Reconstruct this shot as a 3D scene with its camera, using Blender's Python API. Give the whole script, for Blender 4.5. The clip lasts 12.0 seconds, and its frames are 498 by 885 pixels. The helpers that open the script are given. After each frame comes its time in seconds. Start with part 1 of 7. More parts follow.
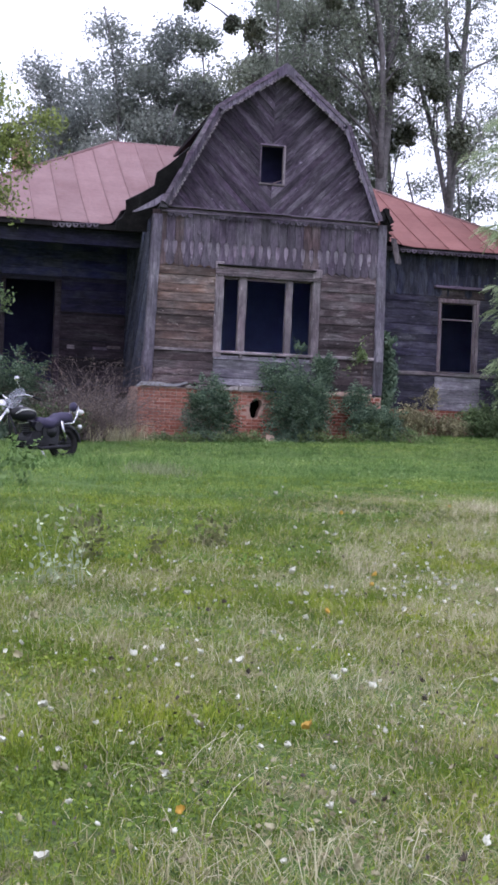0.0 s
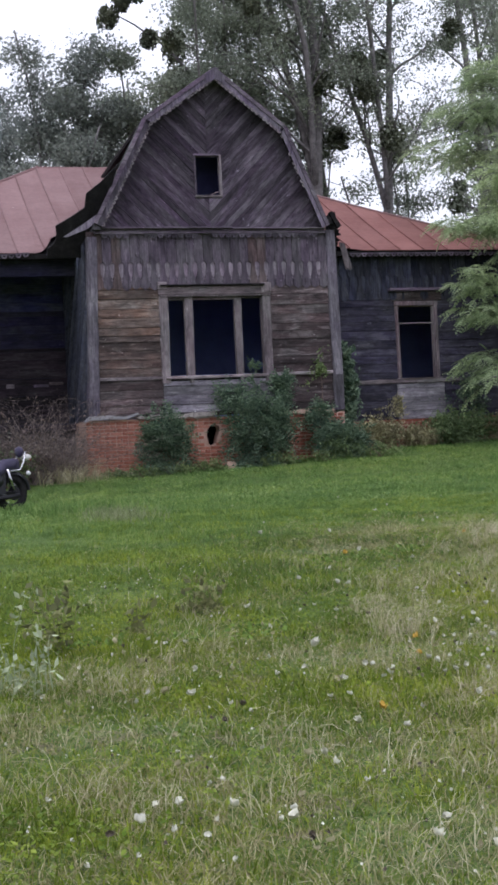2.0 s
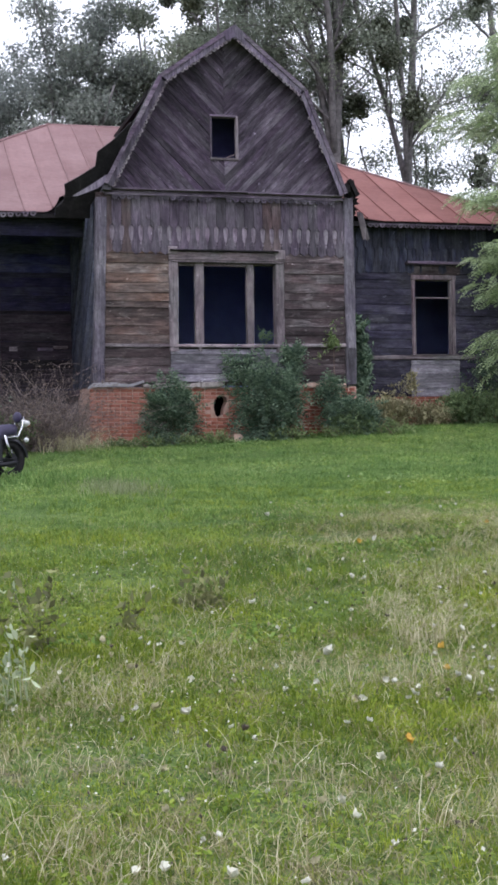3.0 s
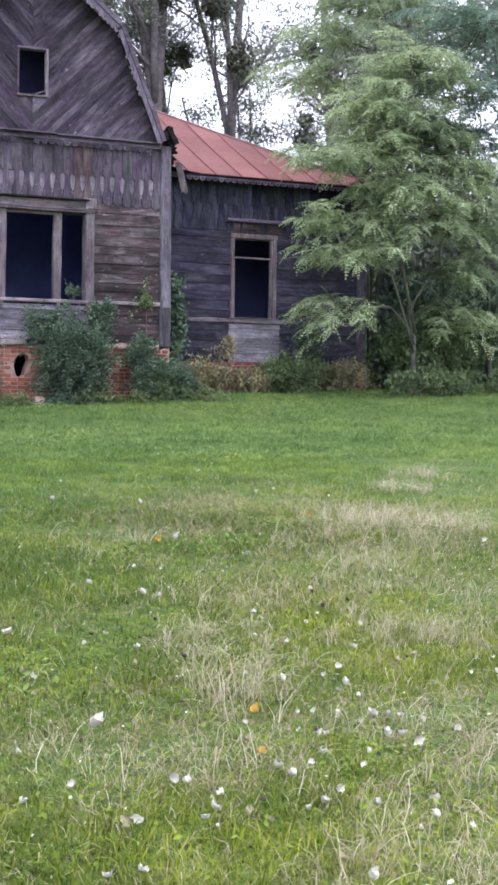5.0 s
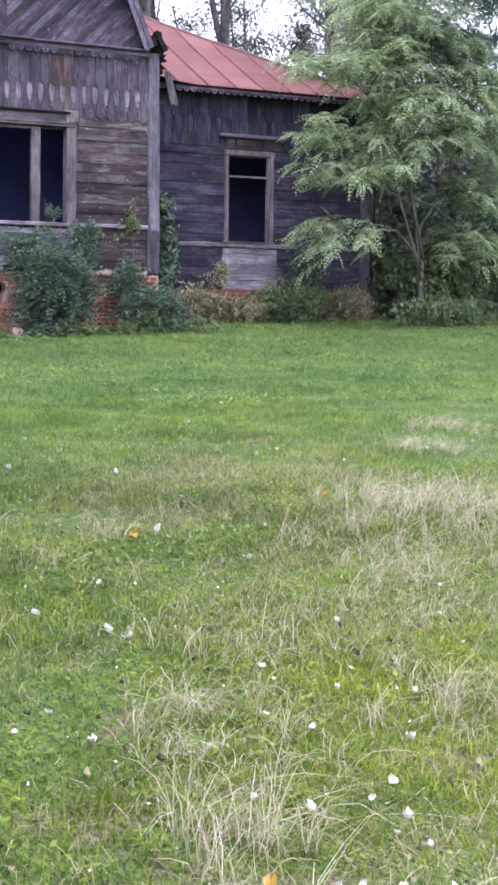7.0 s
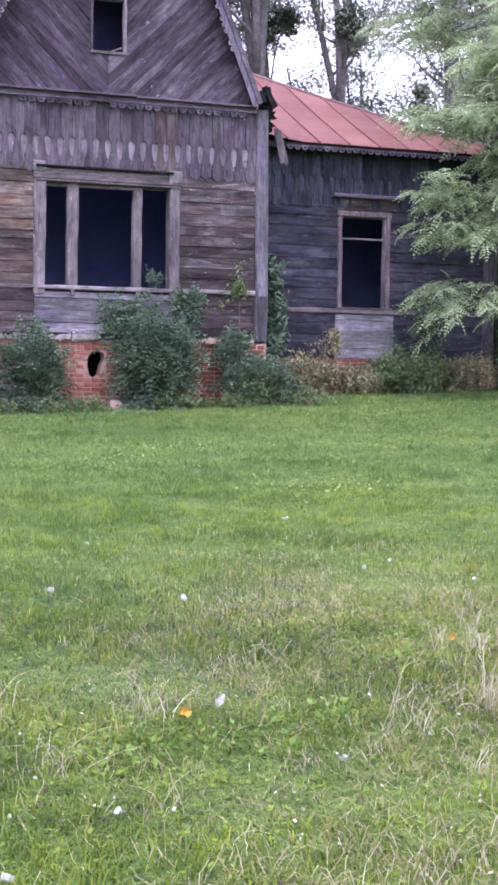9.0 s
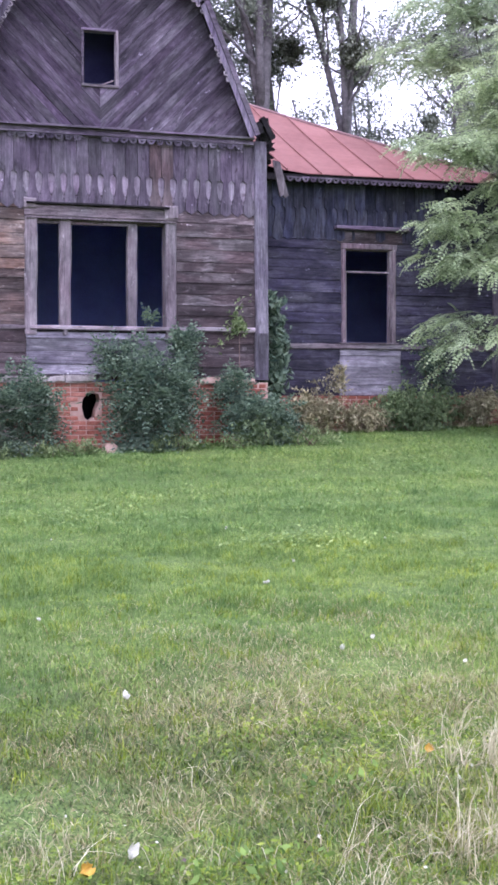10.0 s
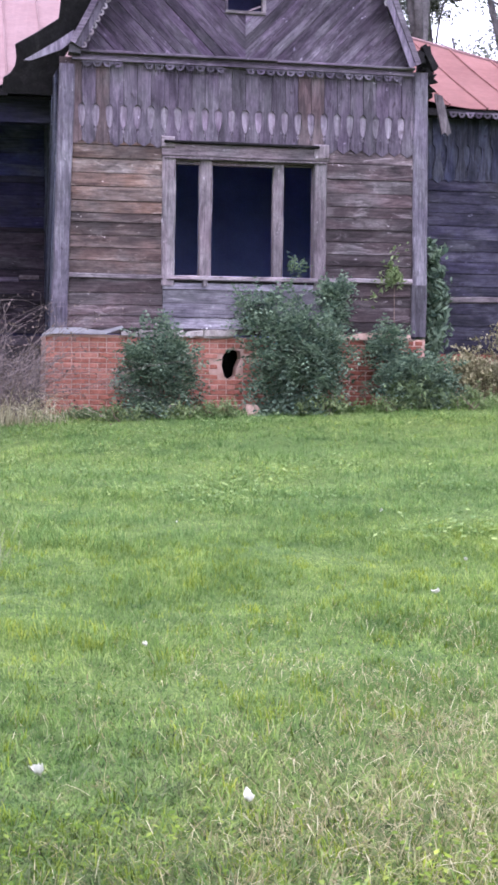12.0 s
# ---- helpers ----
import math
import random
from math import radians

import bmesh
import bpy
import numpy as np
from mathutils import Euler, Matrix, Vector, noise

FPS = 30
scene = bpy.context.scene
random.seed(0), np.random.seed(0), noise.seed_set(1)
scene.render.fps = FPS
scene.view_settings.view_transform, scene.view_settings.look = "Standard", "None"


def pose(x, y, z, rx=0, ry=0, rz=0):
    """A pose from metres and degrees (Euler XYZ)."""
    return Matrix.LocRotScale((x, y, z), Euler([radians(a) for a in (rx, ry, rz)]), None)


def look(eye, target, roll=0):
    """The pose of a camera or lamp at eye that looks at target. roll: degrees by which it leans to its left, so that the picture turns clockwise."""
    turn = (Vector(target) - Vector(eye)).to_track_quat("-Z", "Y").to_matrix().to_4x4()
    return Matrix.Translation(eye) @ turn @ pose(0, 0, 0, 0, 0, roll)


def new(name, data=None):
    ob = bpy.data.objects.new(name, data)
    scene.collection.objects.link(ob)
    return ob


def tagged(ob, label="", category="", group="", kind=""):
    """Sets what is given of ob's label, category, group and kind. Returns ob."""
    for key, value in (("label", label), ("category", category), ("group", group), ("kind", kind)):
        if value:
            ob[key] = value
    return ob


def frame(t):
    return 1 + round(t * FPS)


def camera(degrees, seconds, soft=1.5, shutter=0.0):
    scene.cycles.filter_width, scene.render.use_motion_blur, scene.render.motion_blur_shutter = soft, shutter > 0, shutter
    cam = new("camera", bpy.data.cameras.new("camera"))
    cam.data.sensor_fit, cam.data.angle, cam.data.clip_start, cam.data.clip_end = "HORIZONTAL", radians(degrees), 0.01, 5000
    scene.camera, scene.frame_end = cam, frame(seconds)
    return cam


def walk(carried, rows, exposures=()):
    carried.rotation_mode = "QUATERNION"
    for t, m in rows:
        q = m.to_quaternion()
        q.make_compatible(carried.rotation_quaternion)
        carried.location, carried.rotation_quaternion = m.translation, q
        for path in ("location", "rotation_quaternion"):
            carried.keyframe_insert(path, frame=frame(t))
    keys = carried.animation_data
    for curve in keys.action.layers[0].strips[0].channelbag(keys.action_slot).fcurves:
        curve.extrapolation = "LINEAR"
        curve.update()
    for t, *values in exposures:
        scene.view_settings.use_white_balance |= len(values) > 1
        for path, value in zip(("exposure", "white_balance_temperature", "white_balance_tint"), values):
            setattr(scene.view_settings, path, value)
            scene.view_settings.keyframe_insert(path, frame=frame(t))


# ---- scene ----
cam = camera(21.2, 12.0, soft=3.1)
PATH = [
    (0, (-0.271, -0.311, 1.387), (0.187, 1.637, 1.386), 2.2),
    (0.5, (-0.21, 0.144, 1.422), (0.275, 2.084, 1.467), -0.1),
    (1, (-0.181, 0.559, 1.493), (0.249, 2.511, 1.526), -0.2),
    (1.5, (-0.204, 1.085, 1.513), (0.33, 3.012, 1.562), -0.8),
    (2, (-0.087, 1.608, 1.508), (0.447, 3.535, 1.539), -3.0),
    (2.5, (-0.003, 2.034, 1.523), (0.513, 3.966, 1.514), -0.3),
    (2.7, (0.04, 2.161, 1.543), (0.571, 4.09, 1.544), 0.4),
    (3, (0.118, 2.454, 1.567), (0.642, 4.384, 1.554), -1.0),
    (3.5, (0.336, 2.874, 1.614), (0.854, 4.806, 1.599), -0.1),
    (3.7, (0.426, 3.043, 1.584), (1.03, 4.949, 1.538), 0.5),
    (5.3, (0.934, 4.483, 1.683), (1.747, 6.308, 1.596), 0.8),
    (5.5, (0.991, 4.655, 1.715), (1.823, 6.469, 1.588), 1.0),
    (5.8, (1.088, 4.878, 1.725), (1.863, 6.718, 1.619), -0.5),
    (6, (1.181, 5.096, 1.757), (1.863, 6.972, 1.631), -0.9),
    (6.5, (1.307, 5.496, 1.744), (2.014, 7.36, 1.58), 2.7),
    (7, (1.555, 5.983, 1.779), (2.348, 7.81, 1.594), 0.8),
    (7.2, (1.615, 6.133, 1.797), (2.331, 7.995, 1.644), 0.9),
    (8.8, (2.22, 7.452, 1.913), (2.85, 9.347, 1.819), -0.4),
    (9, (2.334, 7.612, 1.887), (2.963, 9.508, 1.797), 0.7),
    (9.5, (2.634, 8.017, 1.931), (3.335, 9.886, 1.812), 1.6),
    (10, (2.896, 8.328, 2.025), (3.497, 10.236, 1.983), -0.2),
    (10.5, (2.975, 8.859, 1.989), (3.563, 10.77, 1.928), 3.6),
    (11, (3.088, 9.217, 2.022), (3.686, 11.124, 1.944), 1.2),
    (11.1, (3.141, 9.307, 2.028), (3.635, 11.245, 1.985), 0.5),
    (11.5, (3.245, 9.665, 2.059), (3.466, 11.651, 1.975), 0.4),
    (12, (3.346, 10.14, 2.074), (3.734, 12.099, 1.966), 0.4),
]
EXPOSURES = [(0, 0.24, 5550, 25), (1, -0.20, 5650, 21), (1.5, -0.36, 5750, 18), (2, -0.17, 5850, 17), (3.5, 0.33, 5800, 17), (5.5, 0.69, 5650, 24), (6.5, 0.80, 5560, 26), (9.5, 0.95, 5480, 34), (11, 1.01, 5430, 34), (11.5, 0.99, 5430, 32), (12, 1.13, 5560, 31)]
walk(cam, [(t, look(eye, target, roll)) for t, eye, target, roll in PATH], EXPOSURES)

# ---------------------------------------------------------------- world and sun (overcast, late afternoon)
world = bpy.data.worlds.new("overcast_sky")
scene.world = world
world.use_nodes = True
wn = world.node_tree
wn.nodes.clear()
sky = wn.nodes.new("ShaderNodeTexSky")
sky.sky_type = "NISHITA"
sky.sun_disc = False
sky.sun_elevation, sky.sun_rotation = radians(66), radians(204)
sky.air_density, sky.dust_density, sky.ozone_density = 1.0, 4.0, 1.0
veil = wn.nodes.new("ShaderNodeMix")
veil.data_type = "RGBA"
veil.inputs["Factor"].default_value = 0.84
veil.inputs["B"].default_value = (12.2, 12.1, 12.3, 1)
back = wn.nodes.new("ShaderNodeBackground")
back.inputs["Strength"].default_value = 0.13
wout = wn.nodes.new("ShaderNodeOutputWorld")
wn.links.new(sky.outputs["Color"], veil.inputs["A"])
wn.links.new(veil.outputs["Result"], back.inputs["Color"])
wn.links.new(back.outputs["Background"], wout.inputs["Surface"])
sun_data = bpy.data.lights.new("sun", "SUN")
sun_data.energy, sun_data.angle, sun_data.color = 1.25, radians(40), (1.0, 0.97, 0.93)
sun = new("sun", sun_data)
sun.matrix_world = look((-4, -9, 22), (0, 0, 0))

# ---------------------------------------------------------------- mesh helpers


class Geo:
    """Gathers vertices and faces of one mesh."""

    def __init__(self):
        self.v, self.f = [], []

    def add(self, verts, faces):
        n = len(self.v)
        self.v += [tuple(p) for p in verts]
        self.f += [tuple(n + i for i in f) for f in faces]
        return self

    def box(self, x0, x1, y0, y1, z0, z1):
        v = [(x, y, z) for x in (x0, x1) for y in (y0, y1) for z in (z0, z1)]
        return self.add(v, [(0, 1, 3, 2), (4, 6, 7, 5), (0, 4, 5, 1), (2, 3, 7, 6), (0, 2, 6, 4), (1, 5, 7, 3)])

    def prism(self, poly, a, b, plane="xz"):
        """A flat outline given depth from a to b across its plane."""
        put = {"xz": lambda p, d: (p[0], d, p[1]), "yz": lambda p, d: (d, p[0], p[1]), "xy": lambda p, d: (p[0], p[1], d)}[plane]
        n = len(poly)
        v = [put(p, a) for p in poly] + [put(p, b) for p in poly]
        f = [tuple(range(n)), tuple(range(2 * n - 1, n - 1, -1))]
        f += [(i, i + n, (i + 1) % n + n, (i + 1) % n) for i in range(n)]
        return self.add(v, f)

    def slab(self, corners, thick):
        """A sheet over coplanar corners, thickened downwards along its normal."""
        c = [Vector(p) for p in corners]
        nrm = (c[1] - c[0]).cross(c[2] - c[0]).normalized()
        if nrm.z < 0:
            nrm = -nrm
        n = len(c)
        v = c + [p - nrm * thick for p in c]
        return self.add(v, [tuple(range(n)), tuple(range(2 * n - 1, n - 1, -1))] + [(i, i + n, (i + 1) % n + n, (i + 1) % n) for i in range(n)])

    def tube(self, pts, radii, sides=8, cap=True):
        pts = [Vector(p) for p in pts]
        n0, m = len(self.v), len(pts)
        axis = None
        for k, p in enumerate(pts):
            d = (pts[min(k + 1, m - 1)] - pts[max(k - 1, 0)]).normalized()
            if axis is None:
                axis = d.cross(Vector((0.31, 0.17, 0.93)) if abs(d.z) < 0.9 else Vector((1, 0.2, 0))).normalized()
            axis = (axis - d * axis.dot(d)).normalized()
            other = d.cross(axis)
            for s in range(sides):
                a = 2 * math.pi * s / sides
                self.v.append(tuple(p + (axis * math.cos(a) + other * math.sin(a)) * radii[k]))
        for k in range(m - 1):
            for s in range(sides):
                i, j = n0 + k * sides + s, n0 + k * sides + (s + 1) % sides
                self.f.append((i, j, j + sides, i + sides))
        if cap:
            self.f.append(tuple(n0 + s for s in reversed(range(sides))))
            self.f.append(tuple(n0 + (m - 1) * sides + s for s in range(sides)))
        return self

    def ball(self, c, r, rings=6, seg=10, squash=(1, 1, 1)):
        v = [(c[0], c[1], c[2] + r * squash[2])]
        for i in range(1, rings):
            th = math.pi * i / rings
            for s in range(seg):
                a = 2 * math.pi * s / seg
                v.append((c[0] + r * squash[0] * math.sin(th) * math.cos(a), c[1] + r * squash[1] * math.sin(th) * math.sin(a), c[2] + r * squash[2] * math.cos(th)))
        v.append((c[0], c[1], c[2] - r * squash[2]))
        f = [(0, 1 + s, 1 + (s + 1) % seg) for s in range(seg)]
        for i in range(rings - 2):
            for s in range(seg):
                a, b = 1 + i * seg + s, 1 + i * seg + (s + 1) % seg
                f.append((a, a + seg, b + seg, b))
        last = len(v) - 1
        f += [(last, last - seg + (s + 1) % seg, last - seg + s) for s in range(seg)]
        return self.add(v, f)

    def mesh(self, name, material, smooth=False):
        me = bpy.data.meshes.new(name)
        me.from_pydata(self.v, [], self.f)
        me.materials.append(material)
        if smooth:
            me.polygons.foreach_set("use_smooth", [True] * len(me.polygons))
        me.update()
        return me


PLACES = {}


def thing(name, at, label, category, group="", kind=""):
    """A top-level thing: an Empty at its base."""
    ob = new(name)
    ob.location = at
    ob.empty_display_size = 0.2
    PLACES[ob] = Matrix.Translation(at)
    return tagged(ob, label, category, group, kind)


def part(name, geo, material, parent, label="", smooth=False):
    """One mesh object, built in world places, under a thing or under a part."""
    ob = new(name, geo.mesh(name, material, smooth) if isinstance(geo, Geo) else geo)
    ob.parent = parent
    ob.matrix_parent_inverse = PLACES.get(parent, Matrix.Identity(4)).inverted()
    return tagged(ob, label)


def lone(name, geo, material, label, category, group="", kind="", smooth=False):
    """A top-level thing of one mesh."""
    return tagged(new(name, geo.mesh(name, material, smooth)), label, category, group, kind)


def cut(poly, a, b, c):
    """The part of a convex outline where a*x + b*y <= c."""
    out = []
    for i, p in enumerate(poly):
        q = poly[(i + 1) % len(poly)]
        dp, dq = a * p[0] + b * p[1] - c, a * q[0] + b * q[1] - c
        if dp <= 0:
            out.append(p)
        if (dp < 0 < dq) or (dq < 0 < dp):
            s = dp / (dp - dq)
            out.append((p[0] + s * (q[0] - p[0]), p[1] + s * (q[1] - p[1])))
    return out


def area(poly):
    return abs(sum(p[0] * q[1] - q[0] * p[1] for p, q in zip(poly, poly[1:] + poly[:1]))) / 2


# ---------------------------------------------------------------- materials


def shader(name, rough=0.85, metal=0.0, spec=0.3):
    m = bpy.data.materials.new(name)
    m.use_nodes = True
    b = m.node_tree.nodes["Principled BSDF"]
    b.inputs["Roughness"].default_value = rough
    b.inputs["Metallic"].default_value = metal
    b.inputs["Specular IOR Level"].default_value = spec
    return m, m.node_tree, b


def add(nt, kind, **values):
    n = nt.nodes.new(kind)
    for key, v in values.items():
        n.inputs[key.replace("_", " ")].default_value = v
    return n


def coords(nt, scale=(1, 1, 1), turn=(0, 0, 0), shift=True):
    """Object coordinates, shifted at random from piece to piece."""
    tc, mp = nt.nodes.new("ShaderNodeTexCoord"), nt.nodes.new("ShaderNodeMapping")
    mp.vector_type = "POINT"
    mp.inputs["Scale"].default_value = scale
    src = tc.outputs["Object"]
    if any(turn):
        rot = nt.nodes.new("ShaderNodeMapping")
        rot.inputs["Rotation"].default_value = turn
        nt.links.new(src, rot.inputs["Vector"])
        src = rot.outputs["Vector"]
    if shift:
        oi, mul, ad = nt.nodes.new("ShaderNodeObjectInfo"), nt.nodes.new("ShaderNodeMath"), nt.nodes.new("ShaderNodeVectorMath")
        mul.operation, ad.operation = "MULTIPLY", "ADD"
        mul.inputs[1].default_value = 53.0
        nt.links.new(oi.outputs["Random"], mul.inputs[0])
        nt.links.new(src, ad.inputs[0])
        nt.links.new(mul.outputs[0], ad.inputs[1])
        src = ad.outputs[0]
    nt.links.new(src, mp.inputs["Vector"])
    return mp.outputs["Vector"]


def noise_of(nt, vec, scale, detail=4.0, rough=0.6, dist=0.0):
    n = add(nt, "ShaderNodeTexNoise", Scale=scale, Detail=detail, Roughness=rough, Distortion=dist)
    nt.links.new(vec, n.inputs["Vector"])
    return n.outputs["Fac"]


def ramp(nt, fac, *stops):
    r = nt.nodes.new("ShaderNodeValToRGB")
    el = r.color_ramp.elements
    while len(el) < len(stops):
        el.new(0.5)
    for e, (p, c) in zip(el, stops):
        e.position, e.color = p, (*c, 1) if len(c) == 3 else c
    nt.links.new(fac, r.inputs["Fac"])
    return r.outputs["Color"]


def mix(nt, fac, a, b, how="MIX"):
    n = nt.nodes.new("ShaderNodeMix")
    n.data_type, n.blend_type = "RGBA", how
    for sock, v in ((n.inputs["Factor"], fac), (n.inputs["A"], a), (n.inputs["B"], b)):
        if isinstance(v, (int, float)):
            sock.default_value = v
        elif isinstance(v, tuple):
            sock.default_value = (*v, 1)
        else:
            nt.links.new(v, sock)
    return n.outputs["Result"]


def bump(nt, b, height, strength=0.4, dist=0.01):
    n = add(nt, "ShaderNodeBump", Strength=strength, Distance=dist)
    nt.links.new(height, n.inputs["Height"])
    nt.links.new(n.outputs["Normal"], b.inputs["Normal"])


def vary(nt, low=0.8, high=1.2, island=False):
    """A brightness factor of its own for each piece."""
    src = nt.nodes.new("ShaderNodeNewGeometry").outputs["Random Per Island"] if island else nt.nodes.new("ShaderNodeObjectInfo").outputs["Random"]
    mr = add(nt, "ShaderNodeMapRange", To_Min=low, To_Max=high)
    nt.links.new(src, mr.inputs["Value"])
    return mr.outputs["Result"]


def wood(name, dark, mid, pale, along="x", worn=0.5, turn=(0, 0, 0), spread=(0.62, 1.35)):
    """Weathered timber: grain along one axis, stains, bare worn patches, knots."""
    m, nt, b = shader(name, 0.88, 0, 0.2)
    k = {"x": (0.06, 1, 1), "z": (1, 1, 0.06), "y": (1, 0.06, 1)}[along]
    k2 = {"x": (0.25, 1, 1), "z": (1, 1, 0.25), "y": (1, 0.25, 1)}[along]
    grain = noise_of(nt, coords(nt, k, turn), 38, 6, 0.7, 0.3)
    streak = noise_of(nt, coords(nt, k2, turn), 5.5, 5, 0.65, 0.6)
    stain = noise_of(nt, coords(nt, (1, 1, 1), turn, False), 1.1, 4, 0.6)
    col = ramp(nt, streak, (0.28, dark), (0.52, mid), (0.78, tuple(0.5 * (a + c) for a, c in zip(mid, pale))))
    blotch = noise_of(nt, coords(nt, tuple(0.4 + 0.6 * c for c in k2), turn), 9.0, 6, 0.75, 0.8)
    col = mix(nt, 0.7, col, ramp(nt, blotch, (0.34, (0.50, 0.48, 0.50)), (0.52, (1.0, 1.0, 1.0)), (0.70, (1.38, 1.34, 1.32))), "MULTIPLY")
    worn_mask = ramp(nt, noise_of(nt, coords(nt, k2, turn), 4.6, 7, 0.75, 1.4), (0.66 - 0.12 * worn, (0, 0, 0)), (0.80 - 0.08 * worn, (1, 1, 1)))
    col = mix(nt, worn_mask, col, pale)
    col = mix(nt, 0.8, col, ramp(nt, grain, (0.32, (0.34, 0.34, 0.35)), (0.62, (1.24, 1.23, 1.21))), "MULTIPLY")
    col = mix(nt, 0.6, col, ramp(nt, stain, (0.32, (0.46, 0.44, 0.46)), (0.65, (1.15, 1.12, 1.08))), "MULTIPLY")
    knots = ramp(nt, noise_of(nt, coords(nt, tuple(0.55 + 0.45 * c for c in k2), turn), 7.5, 2, 0.5, 0.2), (0.24, (0.35, 0.30, 0.30)), (0.30, (1.0, 1.0, 1.0)))
    col = mix(nt, 0.8, col, knots, "MULTIPLY")
    flecks = ramp(nt, noise_of(nt, coords(nt, tuple(0.35 + 0.65 * c for c in k2), turn), 13, 3, 0.6, 0.4), (0.685, (0, 0, 0)), (0.74, (0.85, 0.85, 0.85)))
    col = mix(nt, flecks, col, tuple(min(0.6, 1.25 * c) for c in pale))
    # silvering: the grain loses its brown in drifts
    hs = nt.nodes.new("ShaderNodeHueSaturation")
    mr = add(nt, "ShaderNodeMapRange", From_Min=0.36, From_Max=0.64, To_Min=1.22, To_Max=0.58)
    nt.links.new(noise_of(nt, coords(nt, tuple(0.5 + 0.5 * c for c in k2), turn), 1.6, 4, 0.6, 0.5), mr.inputs["Value"])
    nt.links.new(mr.outputs["Result"], hs.inputs["Saturation"])
    nt.links.new(col, hs.inputs["Color"])
    col = hs.outputs["Color"]
    br = nt.nodes.new("ShaderNodeCombineColor")
    v = vary(nt, *spread)
    for i in range(3):
        nt.links.new(v, br.inputs[i])
    col = mix(nt, 1.0, col, br.outputs[0], "MULTIPLY")
    nt.links.new(col, b.inputs["Base Color"])
    bump(nt, b, grain, 0.7, 0.012)
    return m


def paint(name, base, second, scale=3.0, rough=0.8, metal=0.0, bumpy=0.2, fine=40, spread=(0.85, 1.15), spec=0.3):
    """A plain surface with two scales of variation."""
    m, nt, b = shader(name, rough, metal, spec)
    c = coords(nt)
    col = ramp(nt, noise_of(nt, c, scale, 5, 0.65), (0.33, base), (0.68, second))
    fin = noise_of(nt, c, fine, 3, 0.6)
    col = mix(nt, 0.5, col, ramp(nt, fin, (0.3, (0.75, 0.75, 0.75)), (0.7, (1.15, 1.15, 1.15))), "MULTIPLY")
    br = nt.nodes.new("ShaderNodeCombineColor")
    v = vary(nt, *spread)
    for i in range(3):
        nt.links.new(v, br.inputs[i])
    col = mix(nt, 1.0, col, br.outputs[0], "MULTIPLY")
    nt.links.new(col, b.inputs["Base Color"])
    if bumpy:
        bump(nt, b, fin, bumpy, 0.01)
    return m


def leaf_mat(name, low, high, back=0.35, rough=0.6, patch=0.35):
    """Foliage: each leaf its own shade, larger drifts of tone, some light passing through."""
    m, nt, b = shader(name, rough, 0, 0.15)
    rnd = nt.nodes.new("ShaderNodeNewGeometry").outputs["Random Per Island"]
    col = ramp(nt, rnd, (0.0, low), (0.8, high), (1.0, tuple(min(1, 1.35 * c) for c in high)))
    big = noise_of(nt, coords(nt, shift=False), patch, 3, 0.6)
    col = mix(nt, 0.7, col, ramp(nt, big, (0.3, (0.62, 0.66, 0.68)), (0.7, (1.2, 1.18, 1.05))), "MULTIPLY")
    nt.links.new(col, b.inputs["Base Color"])
    tr = nt.nodes.new("ShaderNodeBsdfTranslucent")
    nt.links.new(col, tr.inputs["Color"])
    ms = nt.nodes.new("ShaderNodeMixShader")
    ms.inputs[0].default_value = back
    nt.links.new(b.outputs[0], ms.inputs[1])
    nt.links.new(tr.outputs[0], ms.inputs[2])
    nt.links.new(ms.outputs[0], nt.nodes["Material Output"].inputs["Surface"])
    return m


M_WARM = wood("siding_warm_brown", (0.0600, 0.0410, 0.0370), (0.1500, 0.1060, 0.0900), (0.4200, 0.3500, 0.3200), "x", 0.75)
M_BROWN = wood("siding_dull_brown", (0.0340, 0.0250, 0.0275), (0.0900, 0.0680, 0.0720), (0.3900, 0.3400, 0.3550), "x", 0.75)
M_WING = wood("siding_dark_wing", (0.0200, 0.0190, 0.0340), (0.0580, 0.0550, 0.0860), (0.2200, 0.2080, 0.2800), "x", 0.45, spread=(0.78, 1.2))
M_GREYX = wood("bare_grey_boards", (0.1294, 0.1189, 0.1484), (0.2705, 0.2555, 0.3026), (0.5175, 0.4991, 0.5367), "x", 0.6)
M_POST = wood("grey_post_timber", (0.0720, 0.0630, 0.0850), (0.1400, 0.1250, 0.1620), (0.2600, 0.2380, 0.2900), "z", 0.6)
M_FRAME = wood("bleached_window_timber", (0.1440, 0.1177, 0.1331), (0.2652, 0.2241, 0.2482), (0.4168, 0.3674, 0.3884), "z", 0.5)
M_FRAMEX = wood("bleached_window_rail", (0.1319, 0.1077, 0.1208), (0.2549, 0.2152, 0.2374), (0.4132, 0.3703, 0.3940), "x", 0.5)
M_REDJAMB = wood("faded_red_jamb", (0.10, 0.074, 0.085), (0.18, 0.140, 0.158), (0.33, 0.28, 0.31), "z", 0.3)
M_FRIEZE = wood("frieze_boards_grey", (0.0490, 0.0400, 0.0560), (0.1140, 0.0950, 0.1270), (0.2620, 0.2300, 0.2850), "z", 0.7, spread=(0.75, 1.2))
M_FRIEZE_TAN = wood("frieze_boards_tan", (0.0660, 0.0470, 0.0520), (0.1380, 0.1000, 0.1060), (0.2850, 0.2250, 0.2350), "z", 0.45, spread=(0.72, 1.1))
M_FRIEZE_BACK = wood("frieze_backing_pale", (0.1188, 0.0940, 0.1239), (0.2059, 0.1723, 0.2180), (0.3642, 0.3291, 0.3932), "z", 0.5)
